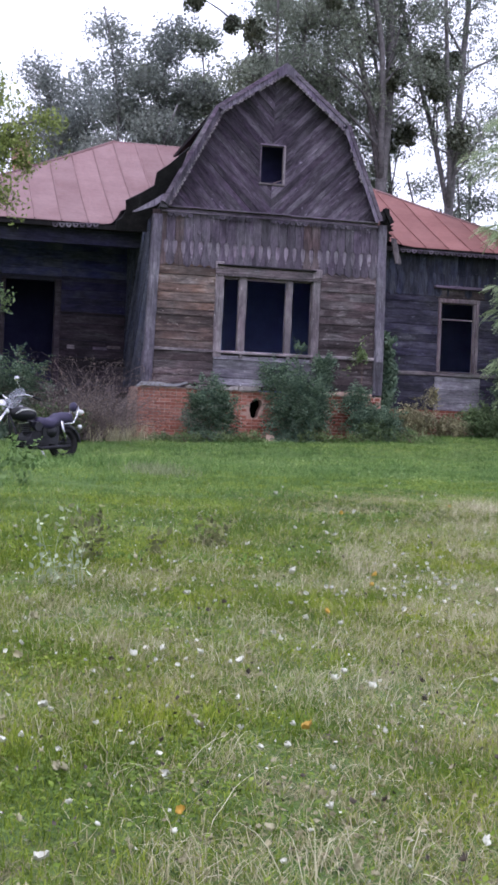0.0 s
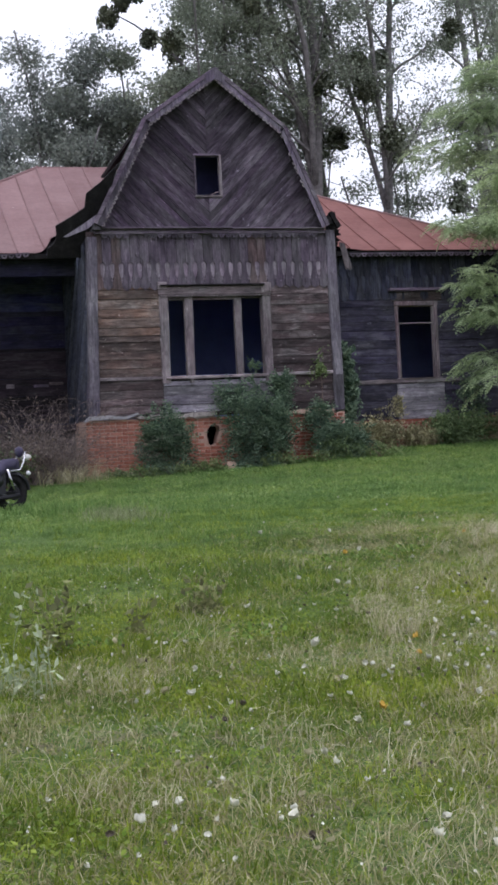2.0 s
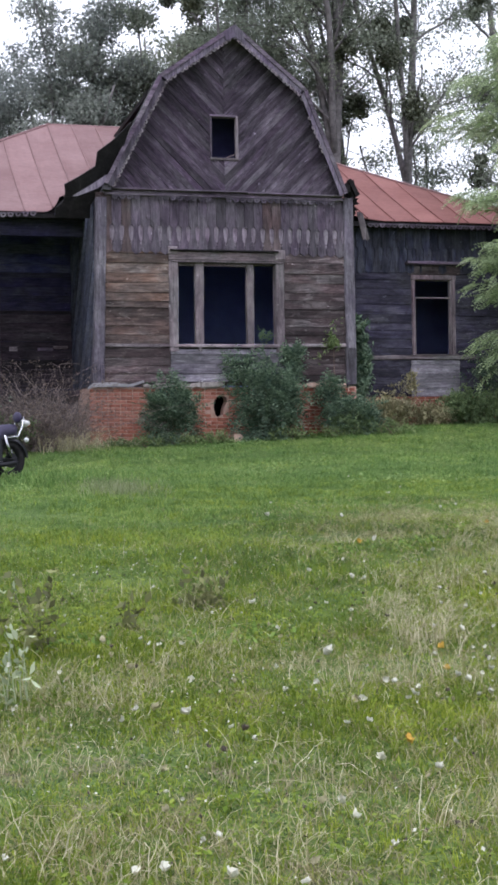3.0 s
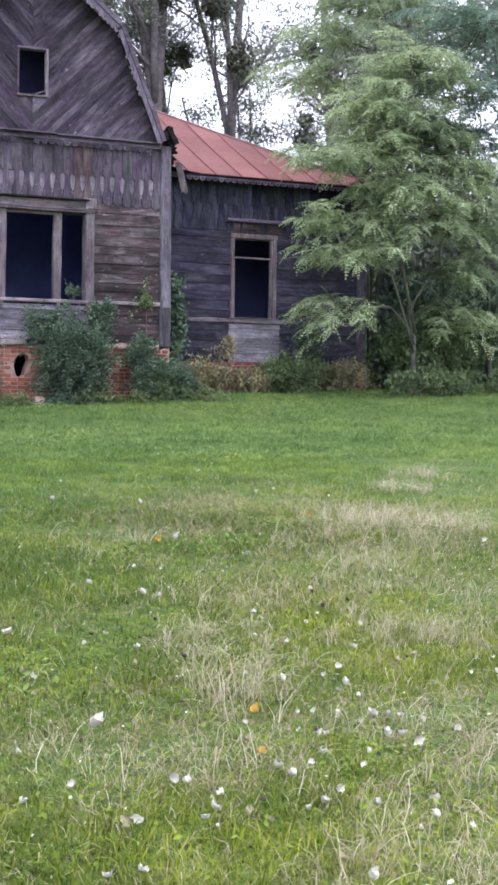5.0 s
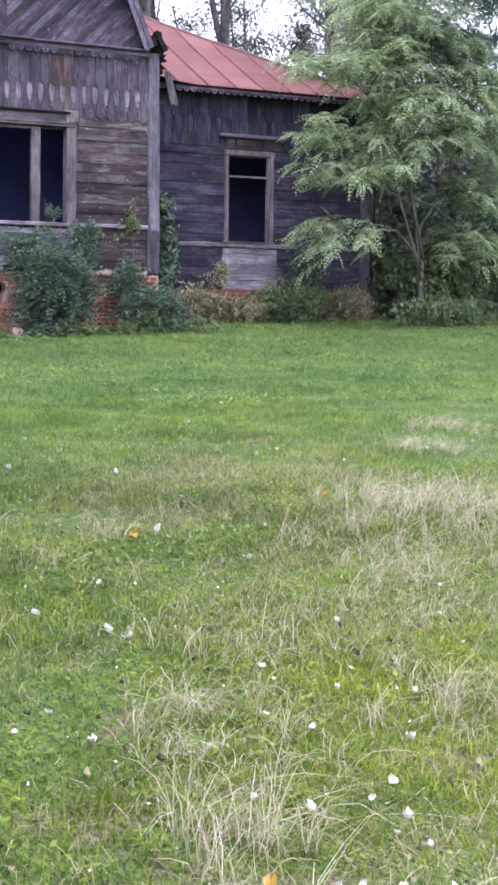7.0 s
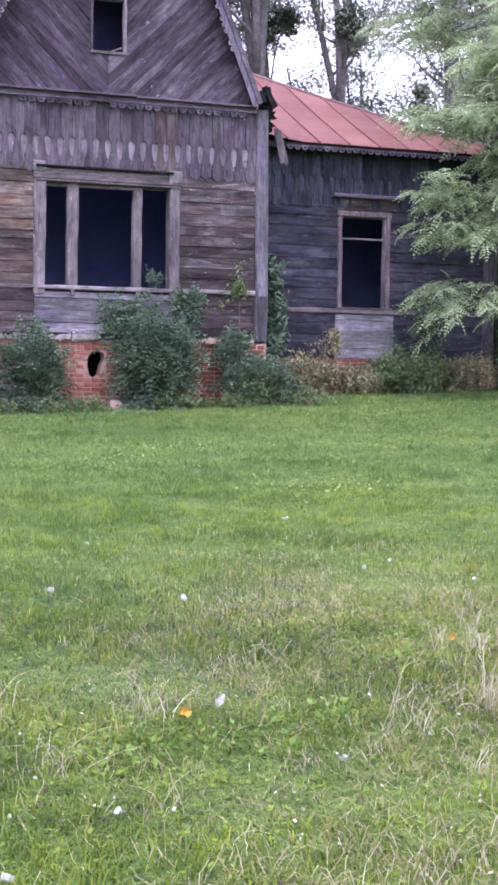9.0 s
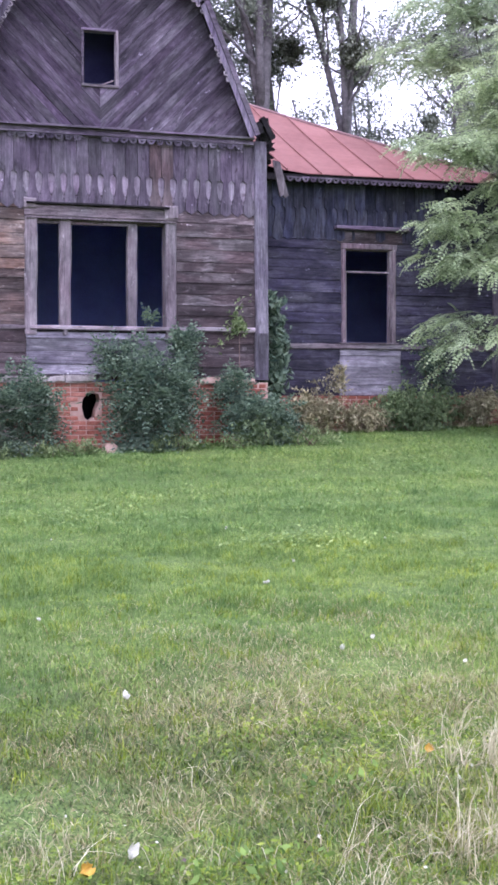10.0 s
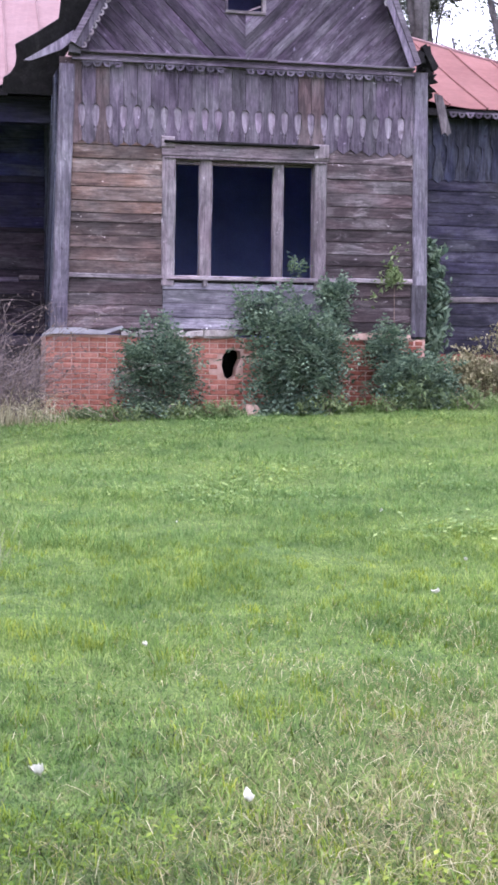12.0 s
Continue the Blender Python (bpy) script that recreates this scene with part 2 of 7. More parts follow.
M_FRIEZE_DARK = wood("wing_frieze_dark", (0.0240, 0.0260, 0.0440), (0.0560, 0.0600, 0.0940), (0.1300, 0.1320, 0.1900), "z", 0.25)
M_GABLE_L = wood("gable_boards_falling", (0.0270, 0.0205, 0.0320), (0.0740, 0.0580, 0.0850), (0.1900, 0.1600, 0.2150), "x", 0.45, (0, radians(-45), 0))
M_GABLE_R = wood("gable_boards_rising", (0.0320, 0.0250, 0.0370), (0.0940, 0.0760, 0.1060), (0.2600, 0.2300, 0.2950), "x", 0.55, (0, radians(45), 0))
M_CORNICE = wood("cornice_timber", (0.0630, 0.0496, 0.0721), (0.1418, 0.1146, 0.1565), (0.2993, 0.2597, 0.3257), "x", 0.45)
M_BARGE = wood("bargeboard_timber", (0.0719, 0.0584, 0.0881), (0.1382, 0.1168, 0.1635), (0.2323, 0.2044, 0.2703), "z", 0.4)
M_LACE = wood("carved_lace_timber", (0.12, 0.10, 0.12), (0.24, 0.21, 0.24), (0.40, 0.36, 0.40), "z", 0.4)
# near-black for rotten timber, and for shade under eaves and inside the plinth
M_ROT_SHADE = wood("rotten_black_timber", (0.006, 0.006, 0.007), (0.016, 0.014, 0.016), (0.05, 0.045, 0.047), "y", 0.15)
# porch tones hold the recess shade; the upper blue holds veiling haze
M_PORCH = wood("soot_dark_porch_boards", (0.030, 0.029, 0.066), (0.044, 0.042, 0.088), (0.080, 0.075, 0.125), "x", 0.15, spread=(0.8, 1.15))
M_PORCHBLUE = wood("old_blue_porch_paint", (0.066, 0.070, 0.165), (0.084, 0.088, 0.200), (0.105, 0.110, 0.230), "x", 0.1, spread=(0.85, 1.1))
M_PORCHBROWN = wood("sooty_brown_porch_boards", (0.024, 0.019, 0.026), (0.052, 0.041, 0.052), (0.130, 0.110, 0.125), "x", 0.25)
# blue on the room walls stands in for haze over the openings
M_INNER = paint("blue_limewashed_plaster", (0.24, 0.29, 0.64), (0.34, 0.40, 0.76), 1.2, 0.95)
# navy for unlit depth: shade and haze put into the colour
M_ATTIC = paint("dim_blue_limewash", (0.034, 0.034, 0.092), (0.056, 0.056, 0.135), 2.0, 0.95)
M_DARKPLASTER = paint("damp_sooty_plaster", (0.035, 0.032, 0.036), (0.085, 0.075, 0.078), 1.6, 0.95)
M_TAR = paint("black_roofing_felt", (0.012, 0.012, 0.015), (0.030, 0.028, 0.032), 4.0, 0.85)


def roof_metal(name, low, high):
    m, nt, b = shader(name, 0.7, 0.0, 0.2)
    c = coords(nt)
    w = coords(nt, (1, 1, 1), (0, 0, 0), False)
    col = ramp(nt, noise_of(nt, c, 0.9, 5, 0.6), (0.3, low), (0.7, high))
    col = mix(nt, 0.45, col, ramp(nt, noise_of(nt, w, 9, 6, 0.75), (0.35, (0.62, 0.6, 0.6)), (0.7, (1.12, 1.1, 1.1))), "MULTIPLY")
    col = mix(nt, ramp(nt, noise_of(nt, w, 2.6, 6, 0.75), (0.60, (0, 0, 0)), (0.78, (0.55, 0.55, 0.55))), col, (0.17, 0.07, 0.05))
    col = mix(nt, ramp(nt, noise_of(nt, c, 5.5, 5, 0.8), (0.735, (0, 0, 0)), (0.76, (1, 1, 1))), col, (0.75, 0.68, 0.66))
    br = nt.nodes.new("ShaderNodeCombineColor")
    v = vary(nt, 0.9, 1.1)
    for i in range(3):
        nt.links.new(v, br.inputs[i])
    col = mix(nt, 1.0, col, br.outputs[0], "MULTIPLY")
    nt.links.new(col, b.inputs["Base Color"])
    bump(nt, b, noise_of(nt, w, 3.0, 3, 0.5), 0.25, 0.03)
    return m


M_ROOF = roof_metal("faded_red_roof_metal", (0.196, 0.112, 0.110), (0.262, 0.168, 0.166))
M_ROOFRED = roof_metal("red_roof_metal", (0.205, 0.088, 0.078), (0.275, 0.130, 0.116))


def brick_mat():
    m, nt, b = shader("red_brick", 0.9, 0, 0.2)
    c = coords(nt)
    col = ramp(nt, nt.nodes.new("ShaderNodeObjectInfo").outputs["Random"], (0.0, (0.27, 0.095, 0.065)), (0.5, (0.37, 0.145, 0.10)), (1.0, (0.44, 0.20, 0.15)))
    col = mix(nt, 0.6, col, ramp(nt, noise_of(nt, c, 26, 5, 0.7), (0.3, (0.55, 0.52, 0.5)), (0.7, (1.15, 1.15, 1.15))), "MULTIPLY")
    col = mix(nt, ramp(nt, noise_of(nt, coords(nt, shift=False), 3.2, 5, 0.7), (0.60, (0, 0, 0)), (0.75, (0.6, 0.6, 0.6))), col, (0.52, 0.42, 0.37))
    col = mix(nt, 0.85, col, ramp(nt, noise_of(nt, coords(nt, shift=False), 1.7, 6, 0.7), (0.36, (0.45, 0.42, 0.44)), (0.60, (1.08, 1.05, 1.05))), "MULTIPLY")
    nt.links.new(col, b.inputs["Base Color"])
    bump(nt, b, noise_of(nt, c, 45, 4, 0.7), 0.5, 0.008)
    return m


M_BRICK = brick_mat()
M_MORTAR = paint("lime_mortar", (0.31, 0.185, 0.145), (0.47, 0.33, 0.275), 6.0, 0.95)
M_VINE = paint("bleached_dead_vine", (0.10, 0.077, 0.073), (0.28, 0.23, 0.215), 9.0, 0.95)
M_STONE = paint("pale_plaster_ledge", (0.20, 0.175, 0.165), (0.44, 0.40, 0.375), 5.0, 0.95, bumpy=0.6)
M_SHEET = paint("bent_zinc_flashing", (0.22, 0.21, 0.23), (0.38, 0.37, 0.39), 4.0, 0.55, 0.3)

# ---------------------------------------------------------------- ground


def rise(x, y):
    """Height of the meadow: it climbs to the house."""
    ys = (-400, -20, 0, 5, 8.6, 12, 20, 26, 30.3, 34, 60, 400)
    zs = (-2.0, -0.8, -0.04, 0.245, 0.45, 0.705, 0.87, 1.02, 1.40, 1.52, 1.6, 1.6)
    z = np.interp(y, ys, zs)
    near = np.exp(-(((y - 32) / 9.0) ** 2))
    return z + near * 0.035 * np.clip(x - 5, -6, 14) + 0.03 * np.sin(0.55 * x + 0.8) * np.sin(0.43 * y) + 0.012 * np.sin(2.1 * x + 1.3 * y)


def ground_mat():
    m, nt, b = shader("meadow_soil_and_thatch", 0.95, 0, 0.1)
    w = coords(nt, shift=False)
    fibre = noise_of(nt, coords(nt, (1, 0.35, 1), shift=False), 95, 5, 0.75, 0.6)
    col = ramp(nt, fibre, (0.36, (0.026, 0.036, 0.013)), (0.50, (0.12, 0.18, 0.055)), (0.66, (0.21, 0.27, 0.085)))
    col = mix(nt, 0.85, col, ramp(nt, noise_of(nt, w, 0.55, 4, 0.6), (0.36, (0.80, 0.87, 0.87)), (0.50, (0.98, 0.99, 0.96)), (0.66, (1.18, 1.12, 0.98))), "MULTIPLY")
    col = mix(nt, 0.7, col, ramp(nt, noise_of(nt, w, 9.0, 4, 0.65), (0.36, (0.55, 0.62, 0.60)), (0.66, (1.34, 1.28, 1.18))), "MULTIPLY")
    # brown thatch lies bare in patches, mostly low on the slope
    thatch = ramp(nt, fibre, (0.34, (0.060, 0.050, 0.030)), (0.50, (0.175, 0.150, 0.095)), (0.66, (0.34, 0.30, 0.21)))
    sep = nt.nodes.new("ShaderNodeSeparateXYZ")
    nt.links.new(w, sep.inputs[0])
    low = add(nt, "ShaderNodeMapRange", From_Min=9.0, From_Max=16.0, To_Min=0.05, To_Max=-0.14)
    nt.links.new(sep.outputs["Y"], low.inputs["Value"])
    both = nt.nodes.new("ShaderNodeMath")
    nt.links.new(noise_of(nt, w, 3.4, 6, 0.65, 0.4), both.inputs[0])
    nt.links.new(low.outputs["Result"], both.inputs[1])
    col = mix(nt, ramp(nt, both.outputs[0], (0.58, (0, 0, 0)), (0.70, (0.9, 0.9, 0.9))), col, thatch)
    nt.links.new(col, b.inputs["Base Color"])
    bump(nt, b, noise_of(nt, w, 14, 5, 0.7), 0.9, 0.05)
    return m


def ground_sheet():
    far = [70, 110, 180, 300, 500, 900]
    xs = [-v for v in reversed(far)] + [i * 1.0 for i in range(-45, 61)] + far
    ys = [-v for v in reversed(far)] + [i * 0.6 - 20 for i in range(0, 134)] + far
    xs, ys = np.array(xs), np.array(ys)
    gx, gy = np.meshgrid(xs, ys, indexing="ij")
    gz = rise(gx, gy)
    g = Geo()
    g.v = [tuple(p) for p in np.stack([gx, gy, gz], -1).reshape(-1, 3)]
    n = len(ys)
    g.f = [(i * n + j, (i + 1) * n + j, (i + 1) * n + j + 1, i * n + j + 1) for i in range(len(xs) - 1) for j in range(n - 1)]
    return lone("ground", g, ground_mat(), "uneven green meadow rising to the house", "ground", kind="structure", smooth=True)


ground_sheet()

# ---------------------------------------------------------------- the wooden house
F = 30.36          # front face of the gabled bay
W = 31.80          # front face of the wings
house = thing("wooden_house", (7.0, 32.0, 1.4), "abandoned dark timber house with a gambrel gable and rusty red roof", "house")
rng = random.Random(7)


def plank(x0, x1, z0, z1, y, thick=0.028, lean=0.010):
    """A weatherboard: a little bowed, its lower edge proud."""
    g = Geo()
    n = max(2, int((x1 - x0) / 0.45))
    rows = []
    for i in range(n + 1):
        x = x0 + (x1 - x0) * i / n
        a, c, d = rng.uniform(-0.006, 0.006), rng.uniform(-0.006, 0.006), rng.uniform(-0.004, 0.004)
        rows.append([(x, y - thick - lean + d, z0 + a), (x, y - thick + d, z1 + c), (x, y, z1 + c), (x, y, z0 + a)])
    v = [p for r in rows for p in r]
    f = [(0, 1, 2, 3), tuple(4 * n + i for i in (3, 2, 1, 0))]
    for i in range(n):
        for s in range(4):
            f.append((4 * i + s, 4 * i + 4 + s, 4 * i + 4 + (s + 1) % 4, 4 * i + (s + 1) % 4))
    return g.add(v, f)


def siding(parent, x0, x1, z0, z1, y, material, step=0.19, drift=0.0):
    z = z0
    while z < z1 - 0.05:
        h = min(step * rng.uniform(0.82, 1.25), z1 - z)
        if z1 - z - h < 0.07:
            h = z1 - z
        part("plank", plank(x0 + rng.uniform(0, 0.008), x1 - rng.uniform(0, 0.008), z + 0.004, z + h - 0.003, y, rng.uniform(0.022, 0.034)), material, parent)
        z += h


def timber(name, x0, x1, y0, y1, z0, z1, material, parent, label="", top=0.0, foot=0.0, worn=0.012):
    """A squared beam or post with worn, slightly crooked edges; top and foot shift it sideways in x."""
    g = Geo()
    long_z = (z1 - z0) > (x1 - x0)
    n = max(3, int(max(x1 - x0, z1 - z0) / 0.3))
    rows = []
    c = min(0.02, 0.2 * min(x1 - x0, z1 - z0))
    for i in range(n + 1):
        s = i / n
        e = [rng.uniform(-worn, worn) * 0.5 for _ in range(4)]
        if long_z:
            dx = foot + (top - foot) * s
            z = z0 + (z1 - z0) * s
            rows.append([(x0 + dx + e[0], y0 + c, z), (x0 + c + dx, y0 + e[1], z), (x1 - c + dx, y0 + e[1], z), (x1 + dx + e[2], y0 + c, z), (x1 + dx + e[2], y1, z), (x0 + dx + e[0], y1, z)])
        else:
            x = x0 + (x1 - x0) * s
            rows.append([(x, y0 + c, z1 + e[0]), (x, y0 + e[1], z1 - c), (x, y0 + e[1], z0 + c), (x, y0 + c, z0 + e[2]), (x, y1, z0 + e[2]), (x, y1, z1 + e[0])])
    v = [p for r in rows for p in r]
    f = [tuple(range(6)), tuple(6 * n + i for i in reversed(range(6)))]
    for i in range(n):
        for s in range(6):
            f.append((6 * i + s, 6 * i + 6 + s, 6 * i + 6 + (s + 1) % 6, 6 * i + (s + 1) % 6))
    return part(name, g.add(v, f), material, parent, label)


def wall_core(name, x0, x1, z0, z1, y0, y1, holes, material):
    """A wall with openings that go through it."""
    g = Geo()
    xs = [x0]
    for hx0, hx1, hz0, hz1 in holes:
        g.box(xs[-1], hx0, y0, y1, z0, z1)
        g.box(hx0, hx1, y0, y1, z0, hz0)
        g.box(hx0, hx1, y0, y1, hz1, z1)
        xs.append(hx1)
    g.box(xs[-1], x1, y0, y1, z0, z1)
    return part(name, g, material, house)


M_UMBER = wood("siding_umber", (0.0480, 0.0350, 0.0340), (0.1250, 0.0930, 0.0870), (0.4600, 0.3950, 0.3750), "x", 0.8)
# front wall of the bay
front = wall_core("front_wall", 4.44, 10.15, 2.62, 6.72, F + 0.004, F + 0.16, [(6.18, 8.355, 3.51, 5.245)], M_BROWN)
siding(front, 4.53, 5.99, 4.43, 5.52, F, M_WARM, 0.19)
siding(front, 4.53, 5.99, 3.525, 4.42, F, M_UMBER, 0.19)
siding(front, 8.53, 9.95, 3.525, 5.50, F, M_BROWN, 0.20)
siding(front, 4.53, 5.99, 2.70, 3.44, F, M_BROWN, 0.19)
siding(front, 8.53, 9.95, 2.68, 3.44, F, M_BROWN, 0.19)
siding(front, 5.99, 8.53, 2.70, 3.41, F, M_GREYX, 0.19)
timber("belt_rail", 4.53, 5.985, F - 0.07, F, 3.445, 3.52, M_FRAMEX, front, "pale worn rail", worn=0.02)
timber("belt_rail", 8.535, 9.94, F - 0.07, F, 3.445, 3.52, M_FRAMEX, front, worn=0.02)
timber("corner_post", 4.31, 4.535, F - 0.09, F + 0.16, 3.42, 6.60, M_POST, front, "tall weathered corner post", top=0.13, foot=0.03)
timber("corner_post", 4.30, 4.54, F - 0.10, F + 0.16, 2.66, 3.42, M_POST, front, "tall weathered corner post", top=0.025, foot=0.0)
timber("corner_post", 9.94, 10.17, F - 0.09, F + 0.16, 3.43, 6.74, M_POST, front, "tall weathered corner post", top=-0.02, foot=0.01)
timber("corner_post", 9.92, 10.17, F - 0.10, F + 0.16, 2.62, 3.43, M_POST, front, "tall weathered corner post", top=0.01, foot=0.0)

# triple window without glass
win = part("triple_window", Geo().box(6.186, 6.198, F + 0.125, F + 0.155, 3.512, 5.243).box(8.341, 8.353, F + 0.125, F + 0.155, 3.512, 5.243).box(6.198, 8.341, F + 0.125, F + 0.155, 3.512, 3.524).box(6.198, 8.341, F + 0.125, F + 0.155, 5.231, 5.243), M_FRAME, house, "wide three-light window opening, glass gone, bleached frame")
timber("jamb", 5.98, 6.185, F - 0.065, F + 0.16, 3.36, 5.30, M_FRAME, win, foot=-0.015)
timber("jamb", 8.355, 8.54, F - 0.065, F + 0.16, 3.33, 5.30, M_FRAME, win, foot=-0.01, top=0.0)
timber("mullion", 6.56, 6.76, F + 0.005, F + 0.12, 3.50, 5.26, M_FRAME, win, foot=-0.015)
timber("mullion", 7.715, 7.885, F + 0.005, F + 0.12, 3.50, 5.26, M_FRAME, win, foot=-0.02, top=0.0)
timber("lintel", 5.97, 8.56, F - 0.075, F + 0.16, 5.30, 5.50, M_FRAMEX, win)
timber("lintel_strip", 6.0, 8.53, F - 0.09, F, 5.265, 5.295, M_FRAME, win)
timber("hood_shelf", 6.0, 8.40, F - 0.16, F + 0.01, 5.50, 5.53, M_ROT_SHADE, win, "dark decayed shelf")
timber("frame_cap", 8.33, 8.56, F - 0.10, F, 5.34, 5.56, M_FRAME, win)
timber("frame_cap", 5.96, 6.16, F - 0.10, F, 5.42, 5.60, M_FRAMEX, win)
timber("sill", 6.05, 8.40, F - 0.10, F + 0.16, 3.44, 3.51, M_FRAMEX, win)
timber("apron_rail", 6.0, 8.50, F - 0.05, F, 3.405, 3.44, M_ROT_SHADE, win)
for bx in (6.63, 7.78):
    timber("sill_block", bx - 0.03, bx + 0.04, F - 0.125, F - 0.02, 3.36, 3.44, M_FRAME, win)
part("head_batten", Geo().box(6.76, 7.715, F + 0.03, F + 0.09, 5.20, 5.258), M_REDJAMB, win)
part("head_batten", Geo().box(6.185, 6.56, F + 0.03, F + 0.09, 5.20, 5.258), M_REDJAMB, win)

# carved frieze of upright boards


def frieze_outline(x0, x1, z0, z1, slot0, slot1, drop):
    """An upright board: pointed foot, half vase cut into either edge."""
    w, c = x1 - x0, (x0 + x1) / 2
    k = 0.27 * w
    left = [(x0, z0 + drop), (x0, slot0 - 0.10), (x0 + 0.45 * k, slot0 - 0.05), (x0, slot0 - 0.03), (x0 + 0.55 * k, slot0 + 0.02), (x0 + 0.9 * k, slot0 + 0.12), (x0 + k, slot0 + 0.26), (x0 + 0.8 * k, slot1 - 0.03), (x0, slot1), (x0, z1)]
    right = [(x1 - (x - x0), z) for x, z in reversed(left)]
    return left + right + [(c, z0)]


def frieze(parent, x0, x1, z0, z1, y, n, materials, slots, drop=0.07):
    w = (x1 - x0) / n
    for i in range(n):
        a = x0 + i * w + 0.004
        dz = rng.uniform(-0.02, 0.015)
        o = frieze_outline(a, a + w - 0.008, z0 + dz, z1, slots[0] + dz * 0.3, slots[1] + dz * 0.3, drop)
        part("frieze_board", Geo().prism(o, y - rng.uniform(0.040, 0.052), y - 0.02), materials(i), parent)


part("frieze_backing", Geo().box(4.56, 9.94, F - 0.018, F, 5.56, 6.64), M_FRIEZE_BACK, front, "pale backing boards")
frieze(front, 4.56, 9.94, 5.43, 6.66, F, 26, lambda i: M_FRIEZE_TAN if i in (0, 2, 17, 18) else M_FRIEZE, (5.72, 6.05))

# cornice with cut-out lace


def lace(parent, x0, x1, y, z, step=0.15, drop=0.085, gaps=(), material=None, dz=0.0):
    """Short lengths of scalloped trim hanging from a ledge."""
    n = int((x1 - x0) / step)
    for i in range(n):
        if i in gaps:
            continue
        c = x0 + (i + 0.5) * step
        zz = z + dz * (i / n)
        o = [(c - step * 0.48, zz), (c + step * 0.48, zz)]
        for k in range(7):
            a = math.pi * k / 6
            o.append((c + step * 0.40 * math.cos(a), zz - 0.03 - (drop - 0.03) * math.sin(a)))
        inner = [(c + step * 0.20 * math.cos(math.pi * k / 6), zz - 0.028 - (drop - 0.03) * 0.52 * math.sin(math.pi * k / 6)) for k in range(7)]
        ring = o[2:] + inner[::-1]
        g = Geo().prism(ring, y - 0.018, y).box(c - step * 0.48, c + step * 0.48, y - 0.018, y, zz - 0.03, zz)
        part("lace_trim", g, material or M_BARGE, parent)


cornice = part("cornice", Geo().box(4.62, 9.90, F - 0.14, F + 0.05, 6.66, 6.705).box(4.62, 9.90, F - 0.10, F + 0.05, 6.705, 6.76), M_CORNICE, house, "weathered ledge under the gable")
timber("cornice_cap", 4.66, 7.70, F - 0.20, F + 0.02, 6.762, 6.80, M_CORNICE, cornice)
timber("cornice_cap", 7.72, 9.90, F - 0.20, F + 0.02, 6.752, 6.785, M_CORNICE, cornice)
lace(cornice, 4.76, 9.86, F - 0.10, 6.658, 0.155, 0.09, (4, 5, 14, 15))

# gable with boards laid in chevrons
GABLE = [(4.74, 6.80), (9.86, 6.79), (8.96, 8.97), (7.42, 10.20), (5.88, 9.10)]
AX0, AX1, AZ0, AZ1 = 6.965, 7.525, 7.53, 8.42
MID = 7.25
gable = part("gable", Geo().prism([(4.74, 6.8), (AX0, 6.8), (AX0, 9.83), (5.88, 9.1)], F + 0.004, F + 0.1).prism([(AX1, 6.8), (9.86, 6.79), (8.96, 8.97), (AX1, 10.1)], F + 0.004, F + 0.1).prism([(AX0, 6.8), (AX1, 6.8), (AX1, AZ0), (AX0, AZ0)], F + 0.004, F + 0.1).prism([(AX0, AZ1), (AX1, AZ1), (AX1, 10.1), (7.42, 10.2), (AX0, 9.83)], F + 0.004, F + 0.1), M_GABLE_L, house, "gable clad in diagonal boards")
s2 = math.sqrt(0.5)


def chevron(side):
    half = cut(GABLE, side, 0, side * MID)           # keeps x <= MID for side 1, x >= MID for side -1
    w = 0.135
    for i in range(-60, 90):
        a, b = i * w, (i + 1) * w - 0.005
        ka, kb = side * s2, s2                          # boards run up and outwards from the middle line
        strip = cut(half, -ka, -kb, -(ka * MID + kb * 6.0 + a))
        strip = cut(strip, ka, kb, ka * MID + kb * 6.0 + b) if len(strip) > 2 else []
        pieces = []
        if len(strip) > 2:
            core = cut(cut(strip, -1, 0, -AX0), 1, 0, AX1)
            for q in (cut(strip, 1, 0, AX0), cut(strip, -1, 0, -AX1), cut(core, 0, 1, AZ0) if len(core) > 2 else [], cut(core, 0, -1, -AZ1) if len(core) > 2 else []):
                if len(q) > 2 and area(q) > 0.004:
                    pieces.append(q)
        if pieces:
            g = Geo()
            t = rng.uniform(0.016, 0.03)
            for q in pieces:
                g.prism(q, F - t, F)
            part("gable_board", g, M_GABLE_L if side > 0 else M_GABLE_R, gable)


chevron(1)
chevron(-1)
attic = part("attic_window", Geo().box(AX0, AX0+0.012, F + 0.05, F + 0.09, AZ0, AZ1).box(AX1-0.012, AX1, F + 0.05, F + 0.09, AZ0, AZ1).box(AX0+0.012, AX1-0.012, F + 0.05, F + 0.09, AZ0, AZ0+0.012).box(AX0+0.012, AX1-0.012, F + 0.05, F + 0.09, AZ1-0.012, AZ1), M_FRAME, house, "small square attic opening without glass")
timber("jamb", AX1 - 0.012, AX1 + 0.035, F - 0.05, F + 0.1, AZ0 - 0.02, AZ1 + 0.02, M_FRAME, attic, worn=0.006)
timber("jamb", AX0 - 0.03, AX0 + 0.012, F - 0.045, F + 0.1, AZ0 - 0.02, AZ1 + 0.02, M_CORNICE, attic, worn=0.006)
timber("sill", AX0 - 0.03, AX1 + 0.03, F - 0.055, F + 0.1, AZ0 - 0.05, AZ0 + 0.004, M_FRAMEX, attic, worn=0.006)
timber("head", AX0 - 0.03, AX1 + 0.03, F - 0.045, F + 0.1, AZ1 - 0.006, AZ1 + 0.04, M_CORNICE, attic, worn=0.006)
